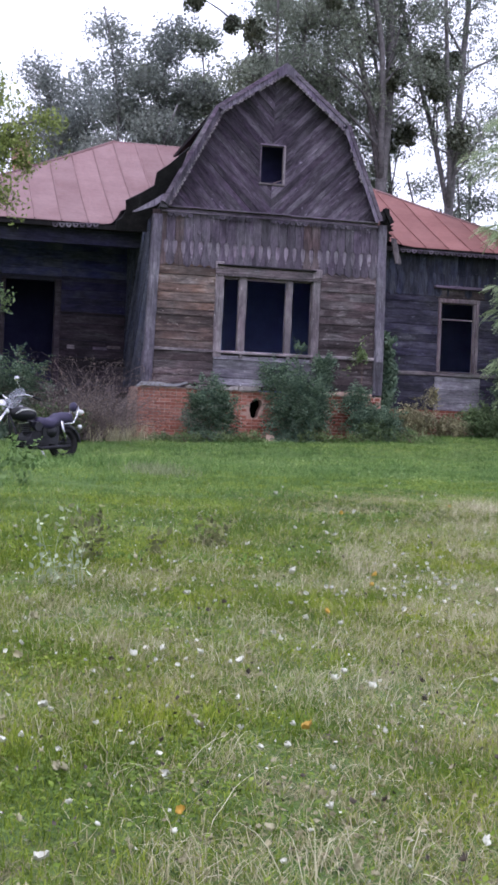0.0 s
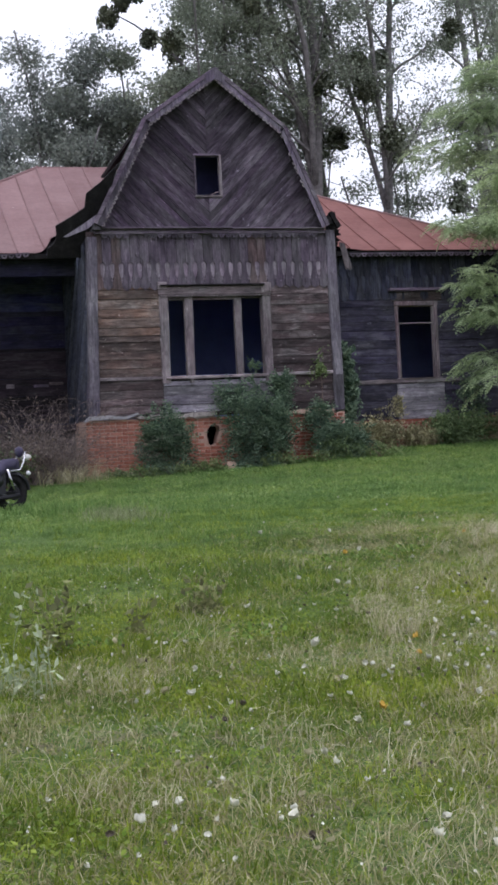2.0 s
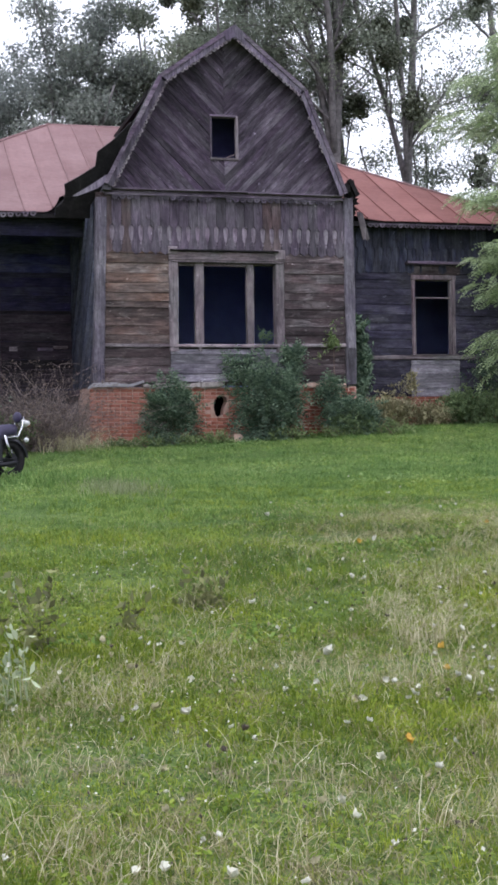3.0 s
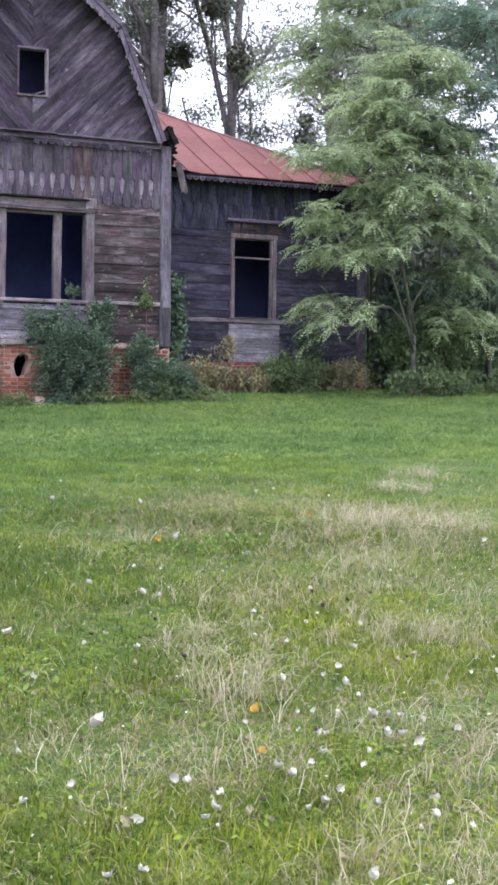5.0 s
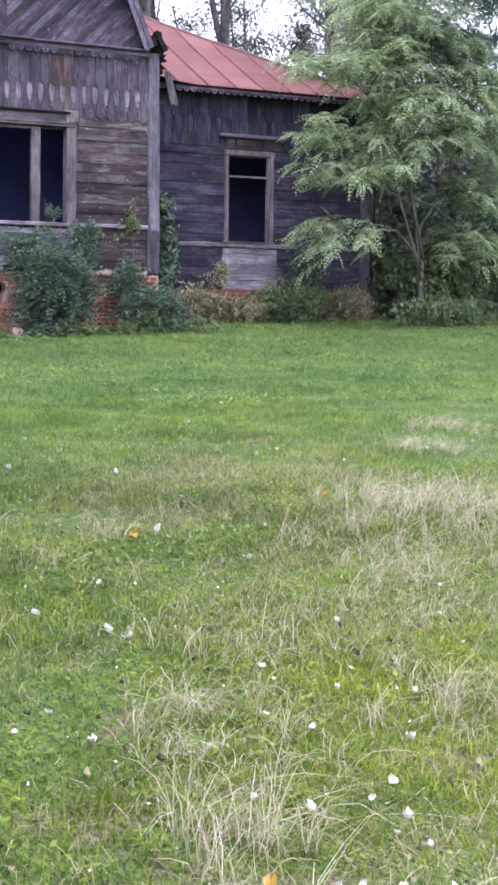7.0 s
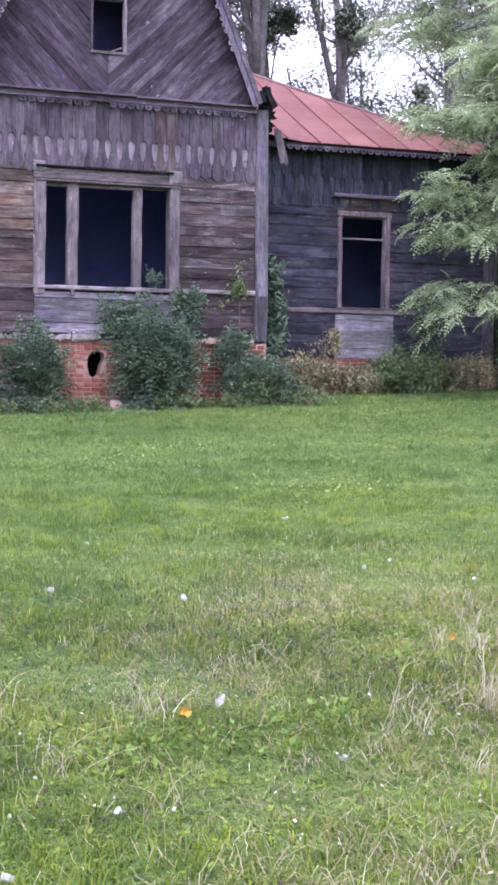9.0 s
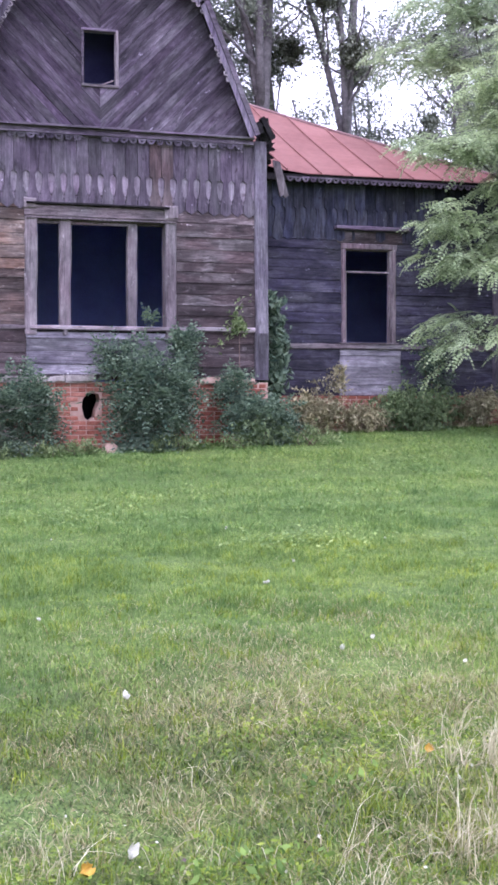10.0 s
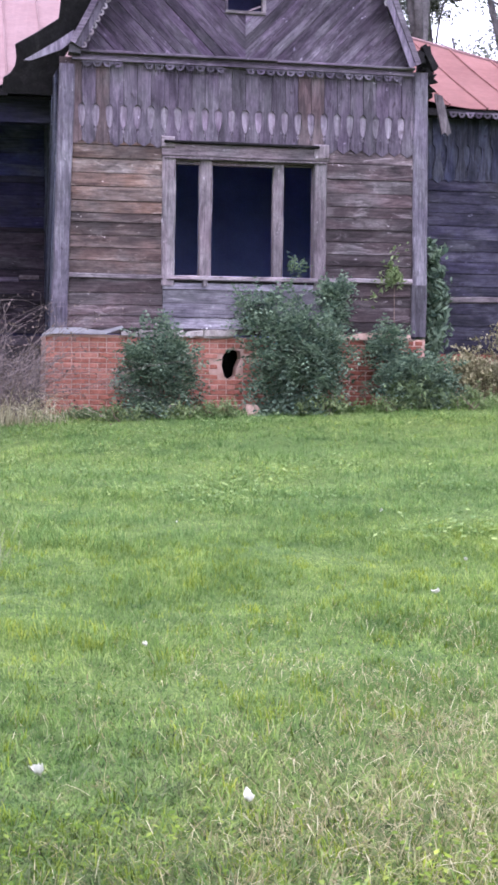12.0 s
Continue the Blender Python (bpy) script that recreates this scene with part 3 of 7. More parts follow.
part("broken_bar", Geo().prism([(7.25, 7.535), (7.28, 7.535), (7.50, 7.62), (7.48, 7.64)], F + 0.02, F + 0.05), M_FRAME, attic)

# bargeboards with scalloped edge, in front of the gable
YB = F - 0.30


def barge(p, q, inward, wide=0.17, lost=0.12, label=""):
    """A board from p to q with a carved lace of small half rings along its inner edge, some broken away."""
    p, q = Vector((p[0], p[1])), Vector((q[0], q[1]))
    d = (q - p).normalized()
    nrm = Vector((-d.y, d.x)) * inward
    n, low, m = max(3, int((q - p).length / 0.105)), [], 14
    for i in range(m + 1):
        low.append(p + (q - p) * (i / m) + nrm * (wide + rng.uniform(-0.008, 0.006)))
    b = part("bargeboard", Geo().prism([tuple(p)] + [tuple(v) for v in low] + [tuple(q)], YB - 0.02, YB + 0.012), M_BARGE, gable, label)
    for i in range(n):
        if rng.random() < lost:
            continue
        c = p + (q - p) * ((i + 0.5) / n) + nrm * (wide - 0.012)
        arc = [c + d * 0.048 * math.cos(math.pi * k / 7) + nrm * 0.062 * math.sin(math.pi * k / 7) for k in range(8)]
        hole = [c + d * 0.024 * math.cos(math.pi * k / 7) + nrm * 0.032 * math.sin(math.pi * k / 7) for k in range(7, -1, -1)]
        part("lace_trim", Geo().prism([tuple(v) for v in arc + hole], YB - 0.034, YB - 0.0215), M_LACE, gable)
    part("edge_board", Geo().prism([tuple(p - nrm * 0.03), tuple(p + nrm * 0.055), tuple(q + nrm * 0.055), tuple(q - nrm * 0.03)], YB - 0.045, YB - 0.0205), M_CORNICE, gable)
    return b


PL = [(3.90, 6.56), (4.60, 6.86), (5.80, 9.16), (7.44, 10.30)]
PR = [(9.92, 6.80), (9.02, 9.02), (7.44, 10.30)]
barge(PL[1], PL[2], -1, label="scalloped weathered bargeboard")
barge(PL[2], PL[3], -1, label="scalloped weathered bargeboard")
barge(PR[1], PR[2], 1, label="scalloped weathered bargeboard")
barge(PR[0], PR[1], 1, 0.15, 0.75, label="scalloped weathered bargeboard")
part("split_board", Geo().prism([PL[0], (4.0, 6.56), (4.45, 6.74), (4.72, 6.98), (4.62, 7.03), (4.35, 6.84)], YB - 0.03, YB + 0.0), M_BARGE, gable, "splintered board end")
part("apex_cap", Geo().prism([(7.20, 10.13), (7.44, 10.33), (7.68, 10.12), (7.62, 9.96), (7.44, 10.06), (7.26, 9.97)], YB - 0.05, YB - 0.036), M_BARGE, gable)
part("bracket", Geo().prism([(4.56, 6.73), (4.74, 6.72), (4.74, 7.12), (4.60, 6.98)], YB + 0.03, F - 0.03), M_POST, gable)

# steep and flat slopes of the gable roof, running back into the main roof
groof = part("gable_roof", Geo().slab([(5.80, YB + 0.02, 9.20), (7.44, YB + 0.02, 10.34), (7.44, 37.9, 10.34), (5.80, 36.0, 9.20)], 0.06).slab([(7.44, YB + 0.02, 10.34), (9.02, YB + 0.02, 9.06), (9.02, 36.9, 9.06), (7.44, 38.6, 10.34)], 0.06), M_TAR, house, "dark felt-covered gambrel roof")
part("steep_slope", Geo().slab([(4.62, YB + 0.02, 6.90), (5.80, YB + 0.02, 9.20), (5.80, F + 0.30, 9.20), (5.2, F + 0.42, 8.03), (4.62, F + 0.30, 6.90)], 0.06), M_TAR, groof)
part("steep_slope", Geo().slab([(9.92, YB + 0.02, 6.84), (9.02, YB + 0.02, 9.06), (9.02, 36.4, 9.06), (9.92, 32.3, 6.84)], 0.06), M_TAR, groof)
# cut to the dark outline and tilted down; its underside shade is in the black
eave_o = [(3.81, 6.68), (3.79, 6.85), (4.10, 7.02), (4.42, 7.22), (4.45, 7.50), (4.75, 7.72), (5.14, 8.10), (4.98, 7.56), (4.64, 6.92), (4.35, 6.45), (4.35, 6.20), (3.60, 6.20), (3.62, 6.40), (3.72, 6.46), (3.79, 6.56)]
n_e = len(eave_o)
soffit_y = [30.62 - 0.42 * (z - 6.2) for _, z in eave_o]
part("flared_eave", Geo().add([(x, y, z) for (x, z), y in zip(eave_o, soffit_y)] + [(x, y + 0.04, z + 0.02) for (x, z), y in zip(eave_o, soffit_y)], [tuple(range(n_e)), tuple(range(2 * n_e - 1, n_e - 1, -1))] + [(i, i + n_e, (i + 1) % n_e + n_e, (i + 1) % n_e) for i in range(n_e)]), M_ROT_SHADE, groof, "torn dark eave")
for i in range(11):
    u = i / 10
    ax, az, ay = 9.98 + 0.42 * u + rng.uniform(-0.05, 0.05), 6.98 - 0.40 * u * u + rng.uniform(-0.07, 0.07), 30.10 + 0.9 * u
    o = []
    for k in range(9):
        w = 2 * math.pi * k / 9 + 0.3 * i
        r = rng.uniform(0.07, 0.19) * (1.0 if k % 2 else 0.62)
        o.append((ax + r * math.cos(w) * 1.1, az + r * math.sin(w)))
    part("rotten_rafter_end", Geo().prism(o, ay, ay + rng.uniform(0.05, 0.13)), M_ROT_SHADE, groof)
part("broken_rafter", Geo().prism([(9.98, 7.10), (10.05, 7.14), (10.26, 6.80), (10.17, 6.74)], 30.1, 30.2), M_ROT_SHADE, groof)
part("hanging_board", Geo().prism([(10.50, 6.58), (10.64, 6.55), (10.80, 5.96), (10.74, 5.91), (10.70, 5.96), (10.64, 5.93)], 31.0, 31.03), M_FRAME, groof, "loose board hanging down")

# side walls of the bay
M_SIDE = wood("tarred_side_boards", (0.040, 0.044, 0.070), (0.085, 0.094, 0.135), (0.17, 0.18, 0.23), "y", 0.3)
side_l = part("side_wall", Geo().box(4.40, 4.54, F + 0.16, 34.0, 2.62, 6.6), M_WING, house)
for i in range(0, 34):
    strip = [(F + 0.1, 2.66), (34.0, 2.66), (34.0, 6.5), (F + 0.1, 6.5)]
    a = i * 0.21
    strip = cut(strip, -s2, -s2, -(s2 * (F + 0.1) + s2 * 2.66 + a))
    strip = cut(strip, s2, s2, s2 * (F + 0.1) + s2 * 2.66 + a + 0.2) if len(strip) > 2 else []
    if len(strip) > 2 and area(strip) > 0.01:
        part("side_board", Geo().prism(strip, 4.40 - rng.uniform(0.02, 0.04), 4.40, "yz"), M_SIDE, side_l)
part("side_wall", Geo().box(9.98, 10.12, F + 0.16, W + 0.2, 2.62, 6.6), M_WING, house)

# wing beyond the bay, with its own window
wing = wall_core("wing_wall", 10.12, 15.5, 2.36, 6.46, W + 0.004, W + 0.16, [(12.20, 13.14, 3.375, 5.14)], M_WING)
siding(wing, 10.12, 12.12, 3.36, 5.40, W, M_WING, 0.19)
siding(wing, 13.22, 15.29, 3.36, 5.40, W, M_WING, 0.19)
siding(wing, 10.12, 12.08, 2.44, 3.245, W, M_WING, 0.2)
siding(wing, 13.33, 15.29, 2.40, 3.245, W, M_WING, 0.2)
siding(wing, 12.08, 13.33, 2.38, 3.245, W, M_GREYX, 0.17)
timber("belt_rail", 10.12, 15.29, W - 0.07, W, 3.25, 3.355, M_FRAMEX, wing, "pale worn rail", worn=0.02)
timber("corner_post", 15.28, 15.52, W - 0.09, W + 0.16, 2.36, 6.42, M_POST, wing, "tall weathered corner post")
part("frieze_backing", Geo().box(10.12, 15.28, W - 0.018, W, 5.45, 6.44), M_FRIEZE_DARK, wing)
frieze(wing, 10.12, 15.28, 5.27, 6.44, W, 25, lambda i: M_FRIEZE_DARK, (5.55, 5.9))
win2 = part("wing_window", Geo().box(12.202, 12.214, W + 0.1, W + 0.15, 3.378, 5.138).box(13.126, 13.138, W + 0.1, W + 0.15, 3.378, 5.138).box(12.214, 13.126, W + 0.1, W + 0.15, 3.378, 3.390).box(12.214, 13.126, W + 0.1, W + 0.15, 5.126, 5.138), M_FRAME, house, "tall window opening with a transom bar, glass gone")
timber("jamb", 12.115, 12.205, W - 0.06, W + 0.16, 3.36, 5.16, M_REDJAMB, win2, "faded red jamb")
timber("jamb", 13.135, 13.225, W - 0.06, W + 0.16, 3.36, 5.24, M_FRAME, win2, "bleached white jamb")
timber("head", 12.10, 13.24, W - 0.065, W + 0.16, 5.135, 5.25, M_REDJAMB, win2)
timber("head_board", 12.03, 13.36, W - 0.05, W, 5.25, 5.49, M_BROWN, win2)
timber("hood_shelf", 11.96, 13.46, W - 0.20, W, 5.49, 5.56, M_CORNICE, win2)
timber("transom", 12.20, 13.14, W + 0.01, W + 0.06, 4.70, 4.735, M_FRAME, win2, worn=0.004)
timber("casing", 12.20, 12.235, W + 0.0, W + 0.08, 3.38, 4.70, M_FRAMEX, win2, worn=0.005)
timber("casing", 13.105, 13.14, W - 0.02, W + 0.08, 3.38, 5.14, M_FRAME, win2, worn=0.005, foot=-0.02)
timber("sill", 12.08, 13.27, W - 0.09, W + 0.16, 3.355, 3.38, M_FRAMEX, win2)

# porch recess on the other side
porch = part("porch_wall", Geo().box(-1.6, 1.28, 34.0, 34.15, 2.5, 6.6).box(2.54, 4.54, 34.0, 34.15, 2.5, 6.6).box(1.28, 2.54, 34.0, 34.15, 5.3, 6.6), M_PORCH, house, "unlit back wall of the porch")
# bluer, lighter rows towards the top imitate haze over the dark recess
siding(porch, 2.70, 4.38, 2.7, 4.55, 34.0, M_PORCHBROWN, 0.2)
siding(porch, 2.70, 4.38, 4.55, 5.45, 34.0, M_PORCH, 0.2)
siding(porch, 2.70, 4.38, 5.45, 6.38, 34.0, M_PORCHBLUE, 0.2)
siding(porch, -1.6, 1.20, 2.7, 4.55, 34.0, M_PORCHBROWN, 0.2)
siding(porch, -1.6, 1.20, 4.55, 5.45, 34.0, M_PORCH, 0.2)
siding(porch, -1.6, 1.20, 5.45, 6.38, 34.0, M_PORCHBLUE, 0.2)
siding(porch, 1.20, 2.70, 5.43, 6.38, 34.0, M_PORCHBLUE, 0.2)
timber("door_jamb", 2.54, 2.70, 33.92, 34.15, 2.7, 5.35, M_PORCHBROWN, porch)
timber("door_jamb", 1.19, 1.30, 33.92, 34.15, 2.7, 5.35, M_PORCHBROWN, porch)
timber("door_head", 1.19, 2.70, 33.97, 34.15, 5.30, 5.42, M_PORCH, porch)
part("nailed_board", Geo().box(2.90, 3.09, 33.94, 33.96, 3.60, 3.70), M_FRAMEX, porch, "pale nailed board")
part("nailed_board", Geo().box(3.56, 3.92, 33.94, 33.96, 3.60, 3.68), M_CORNICE, porch, "pale nailed board")
part("nailed_board", Geo().box(3.93, 4.27, 33.94, 33.96, 3.65, 3.72), M_BROWN, porch, "pale nailed board")
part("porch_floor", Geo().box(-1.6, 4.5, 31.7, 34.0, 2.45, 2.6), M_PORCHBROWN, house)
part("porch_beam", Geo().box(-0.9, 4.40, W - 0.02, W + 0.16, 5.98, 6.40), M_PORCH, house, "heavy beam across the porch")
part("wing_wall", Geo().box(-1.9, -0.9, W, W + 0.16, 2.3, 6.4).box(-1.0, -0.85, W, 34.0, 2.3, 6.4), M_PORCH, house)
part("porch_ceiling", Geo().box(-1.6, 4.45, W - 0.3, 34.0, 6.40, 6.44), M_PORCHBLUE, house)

# walls behind, rooms and floors that keep the inside dark
part("back_wall", Geo().box(-1.9, 15.5, 43.7, 43.85, 1.6, 6.5), M_WING, house)
part("end_wall", Geo().box(15.36, 15.5, W + 0.16, 43.7, 1.6, 6.46), M_WING, house)
part("end_wall", Geo().box(-1.9, -1.75, W + 0.16, 43.7, 1.6, 6.46), M_WING, house)
# room walls in haze blue; the paler floor lifts the dark openings
part("partition", Geo().box(4.56, 15.34, 36.6, 36.75, 2.6, 6.36), M_INNER, house)
part("partition", Geo().box(10.14, 10.28, W + 0.2, 36.58, 2.6, 6.36), M_INNER, house)
part("partition", Geo().box(-1.7, 4.55, 36.6, 36.75, 2.6, 6.36), M_ATTIC, house)
part("room_floor", Geo().box(-1.7, 15.3, W + 0.2, 43.6, 2.44, 2.55).box(4.56, 9.96, F + 0.17, W + 0.18, 2.44, 2.55), M_GREYX, house)
part("room_ceiling", Geo().box(-1.7, 15.3, W + 0.2, 43.6, 6.37, 6.45).box(4.56, 9.96, F + 0.17, W + 0.18, 6.37, 6.45), M_INNER, house)
# wall added close behind the attic opening to give its dark navy
part("attic_partition", Geo().box(6.2, 8.5, 31.3, 31.4, 6.46, 8.9), M_ATTIC, house)

# main hipped roof, sheet by sheet
EZ, EY, PITCH = 6.45, 31.40, 0.53
X0, X1, RY = -2.0, 15.9, 37.8
RXL, RXR, RZ = 4.39, 9.5, 6.45 + 0.53 * 6.4


def on_roof(x, y):
    return (x, y, EZ + PITCH * (y - EY) - 0.10 * math.sin(math.pi * min(1, max(0, (y - EY) / 6.4))))


roof = part("roof", Geo().slab([(X0, EY, EZ - 0.03), (RXL, RY, RZ - 0.2), (X0, 44.2, EZ - 0.03)], 0.03).slab([(X1, EY, EZ - 0.03), (X1, 44.2, EZ - 0.03), (RXR, RY, RZ - 0.2)], 0.03).slab([(X0, 44.2, EZ - 0.03), (RXL, RY, RZ - 0.2), (RXR, RY, RZ - 0.2), (X1, 44.2, EZ - 0.03)], 0.03), M_ROOF, house, "faded red sheet-metal hipped roof")


def sheets(x_from, x_to, floor_of, metal):
    """Standing-seam sheets of the front slope; floor_of gives how far up a sheet starts at x."""
    n = round((x_to - x_from) / 0.62)
    w = (x_to - x_from) / n
    for i in range(n):
        a, b = x_from + i * w, x_from + (i + 1) * w - 0.012
        cols = []
        for x in ((a, 0.5 * (a + b), b) if not 3.0 < a < 5.0 else [a + (b - a) * k / 8 for k in range(9)]):
            lo = EY + floor_of(x)
            hi = min(RY, EY + (x - X0), EY + (X1 - x))
            cols.append((x, lo, max(lo + 0.02, hi)))
        g, v, f = Geo(), [], []
        m = 6
        for x, lo, hi in cols:
            for k in range(m + 1):
                p = on_roof(x, lo + (hi - lo) * k / m)
                v.append((p[0], p[1], p[2] + (rng.uniform(-0.006, 0.006) if 0 < k < m else 0)))
        for c in range(len(cols) - 1):
            for k in range(m):
                q = c * (m + 1) + k
                f.append((q, q + m + 1, q + m + 2, q + 1))
        nv = len(v)
        g.add(v + [(p[0], p[1], p[2] - 0.012) for p in v], f + [tuple(i2 + nv for i2 in reversed(q)) for q in f])
        part("roof_sheet", g, metal, roof)
        x, lo, hi = cols[-1]
        pts = [on_roof(x + 0.006, lo + (hi - lo) * k / 6) for k in range(7)]
        part("seam", Geo().tube([(p[0], p[1], p[2] + 0.018) for p in pts], [0.017] * 7, 5), metal, roof)


def torn(x):
    return 0.0 if x < 3.45 else (1.1 * ((x - 3.45) / 0.5) ** 2 if x < 3.95 else 1.1 + (x - 3.95) * 1.0)


sheets(X0, 7.51, torn, M_ROOF)
sheets(10.35, X1, lambda x: max(0.0, 0.62 - (x - 10.35) * 0.8), M_ROOFRED)
part("roof_underlay", Geo().slab([(X0 + 0.25, EY + 0.10, EZ - 0.12), (X1 - 0.25, EY + 0.10, EZ - 0.12), (RXR, RY, RZ - 0.22), (RXL, RY, RZ - 0.22)], 0.04), M_ROT_SHADE, roof, "dark boards under the sheets")
part("fascia", Geo().box(10.3, X1 - 0.05, EY + 0.02, EY + 0.05, EZ - 0.13, EZ - 0.02), M_ROT_SHADE, roof)
part("fascia", Geo().box(X0 + 0.05, 3.7, EY + 0.02, EY + 0.05, EZ - 0.13, EZ - 0.02), M_ROT_SHADE, roof)
part("soffit", Geo().box(10.12, X1 - 0.1, EY + 0.05, W, EZ - 0.09, EZ - 0.06), M_ROT_SHADE, roof)
part("soffit", Geo().box(X0 + 0.1, 4.4, EY + 0.05, W, EZ - 0.09, EZ - 0.06), M_ROT_SHADE, roof)
lace(roof, 10.9, 15.6, EY + 0.018, EZ - 0.06, 0.15, 0.10, (), M_CORNICE)
lace(roof, 2.2, 3.4, EY + 0.018, EZ - 0.06, 0.16, 0.11, (), M_CORNICE, 0.08)
part("ridge_cap", Geo().tube([(RXL, RY, RZ - 0.02), (RXR, RY, RZ - 0.02)], [0.04, 0.04], 6), M_ROOF, roof)
for cx, rx in ((X0, RXL), (X1, RXR)):
    pts = [on_roof(cx + (rx - cx) * k / 6, EY + 6.4 * k / 6) for k in range(7)]
    part("hip_cap", Geo().tube([(p[0], p[1], p[2] + 0.01) for p in pts], [0.035] * 7, 6), M_ROOF, roof)

# ledge above the plinth, and the plinth itself
plinth = part("plinth", Geo().box(4.22, 6.5, F - 0.07, F + 0.25, 0.9, 2.60).box(7.6, 10.16, F - 0.07, F + 0.25, 0.9, 2.58).prism([(6.5, 0.9), (7.02, 0.9), (7.02, 1.92), (6.94, 1.98), (6.90, 2.14), (6.91, 2.28), (6.97, 2.37), (7.08, 2.41), (7.08, 2.60), (6.5, 2.60)], F - 0.07, F + 0.25).prism([(7.02, 0.9), (7.6, 0.9), (7.6, 2.58), (7.08, 2.58), (7.08, 2.41), (7.19, 2.37), (7.205, 2.27), (7.14, 2.12), (7.12, 1.99), (7.02, 1.92)], F - 0.07, F + 0.25).box(10.16, 15.55, W - 0.07, W + 0.25, 0.9, 2.36).box(4.22, 4.44, F + 0.25, 34.0, 0.9, 2.6), M_MORTAR, house, "red brick plinth with pale joints")
# black sheets added behind the broken gap to stand for its shade
part("plinth_void", Geo().box(6.7, 7.5, F + 0.9, F + 0.95, 0.9, 2.6).box(4.5, 10.0, F + 0.3, F + 0.9, 2.4, 2.44), M_ROT_SHADE, house)
part("porch_plinth", Geo().box(-1.8, 4.2, W - 0.02, W + 0.2, 0.9, 2.45), M_DARKPLASTER, house)

# ---------------------------------------------------------------- plants
nrg = np.random.RandomState(11)


def raw_mesh(name, verts, faces, material):
    """A mesh straight from arrays; all faces have the same number of corners."""
    me = bpy.data.meshes.new(name)
    nv, (nf, k) = len(verts), faces.shape
    me.vertices.add(nv)
    me.vertices.foreach_set("co", verts.astype(np.float32).ravel())
    me.loops.add(nf * k)
    me.loops.foreach_set("vertex_index", faces.astype(np.int32).ravel())
    me.polygons.add(nf)
    me.polygons.foreach_set("loop_start", np.arange(0, nf * k, k, dtype=np.int32))
    me.polygons.foreach_set("loop_total", np.full(nf, k, dtype=np.int32))
    me.materials.append(material)
    me.update(calc_edges=True)
    return me


def unit(v):
    return v / np.maximum(np.linalg.norm(v, axis=-1, keepdims=True), 1e-9)


def blades(name, xy, height, width, lean, material, label, lift=0.0, curl=0.5, plain=False, wind=(0, 0)):
    """Grass blades of two bent segments and a tip."""
    n = len(xy)
    h = height * nrg.uniform(0.55, 1.3, n) * (0.65 + 0.7 * soft_noise(xy[:, 0], xy[:, 1], 3.3))
    w = width * nrg.uniform(0.7, 1.3, n)
    a = nrg.uniform(0, 2 * np.pi, n)
    face = a + np.pi / 2 + nrg.uniform(-0.6, 0.6, n)
    out = lean * nrg.uniform(0.2, 1.4, n) * h
    base = np.stack([xy[:, 0], xy[:, 1], rise(xy[:, 0], xy[:, 1]) - 0.01 + lift], -1)
    d = np.stack([np.cos(a), np.sin(a), 0 * a], -1)
    d = d + np.array([wind[0], wind[1], 0.0])
    s = np.stack([np.cos(face), np.sin(face), 0 * a], -1) * (w / 2)[:, None]
    up = np.array([0, 0, 1.0])
    mid = base + d * (out * curl * 0.6)[:, None] + up * (h * 0.62)[:, None]
    tip = base + d * out[:, None] + up * (h * np.clip(1.0 - 0.35 * out / h, 0.25, 1))[:, None]
    if plain:
        v = np.stack([base - s, base + s, tip], 1).reshape(-1, 3)
        return tagged(new(name, raw_mesh(name, v, np.arange(3 * n).reshape(-1, 3), material)), label, "grass", kind="stuff")
    v = np.stack([base - s, base + s, mid + s * 0.8, mid - s * 0.8, tip], 1).reshape(-1, 3)
    i = np.arange(n)[:, None] * 5
    f = np.concatenate([i + np.array([[0, 1, 2]]), i + np.array([[0, 2, 3]]), i + np.array([[3, 2, 4]])])
    return tagged(new(name, raw_mesh(name, v, f, material)), label, "grass", kind="stuff")


def arched(name, xy, height, width, material, label, wind=(0.0, 0.0), steps=4):
    """Long thin blades that rise and bow over, each on its own arc."""
    n = len(xy)
    h = height * nrg.uniform(0.45, 1.35, n)
    a = nrg.uniform(0, 2 * np.pi, n)
    d = np.stack([np.cos(a) + wind[0], np.sin(a) + wind[1], 0 * a], -1)
    out = (h * nrg.uniform(0.35, 1.25, n))[:, None]
    sag = (nrg.uniform(0.45, 1.30, n) * h)[:, None]
    base = np.stack([xy[:, 0], xy[:, 1], rise(xy[:, 0], xy[:, 1]) - 0.01], -1)
    side = unit(np.cross(d, np.array([0, 0, 1.0])) + nrg.normal(0, 0.5, (n, 3))) * (width * nrg.uniform(0.6, 1.3, n) / 2)[:, None]
    rows = []
    for k in range(steps + 1):
        q = k / steps
        c = base + d * out * q ** 1.5 + np.array([0, 0, 1.0]) * (h[:, None] * 1.35 * q - sag * q ** 2.4)
        c = c + (nrg.normal(0, 0.0045, (n, 3)) if 0 < k else 0)
        c[:, 2] = np.maximum(c[:, 2], base[:, 2] + 0.012)
        rows += [c - side * (1 - 0.75 * q), c + side * (1 - 0.75 * q)]
    v = np.stack(rows, 1).reshape(-1, 3)
    m = 2 * (steps + 1)
    i = np.arange(n)[:, None] * m
    f = np.concatenate([i + np.array([[2 * k, 2 * k + 1, 2 * k + 3, 2 * k + 2]]) for k in range(steps)])
    return tagged(new(name, raw_mesh(name, v, f, material)), label, "grass", kind="stuff")


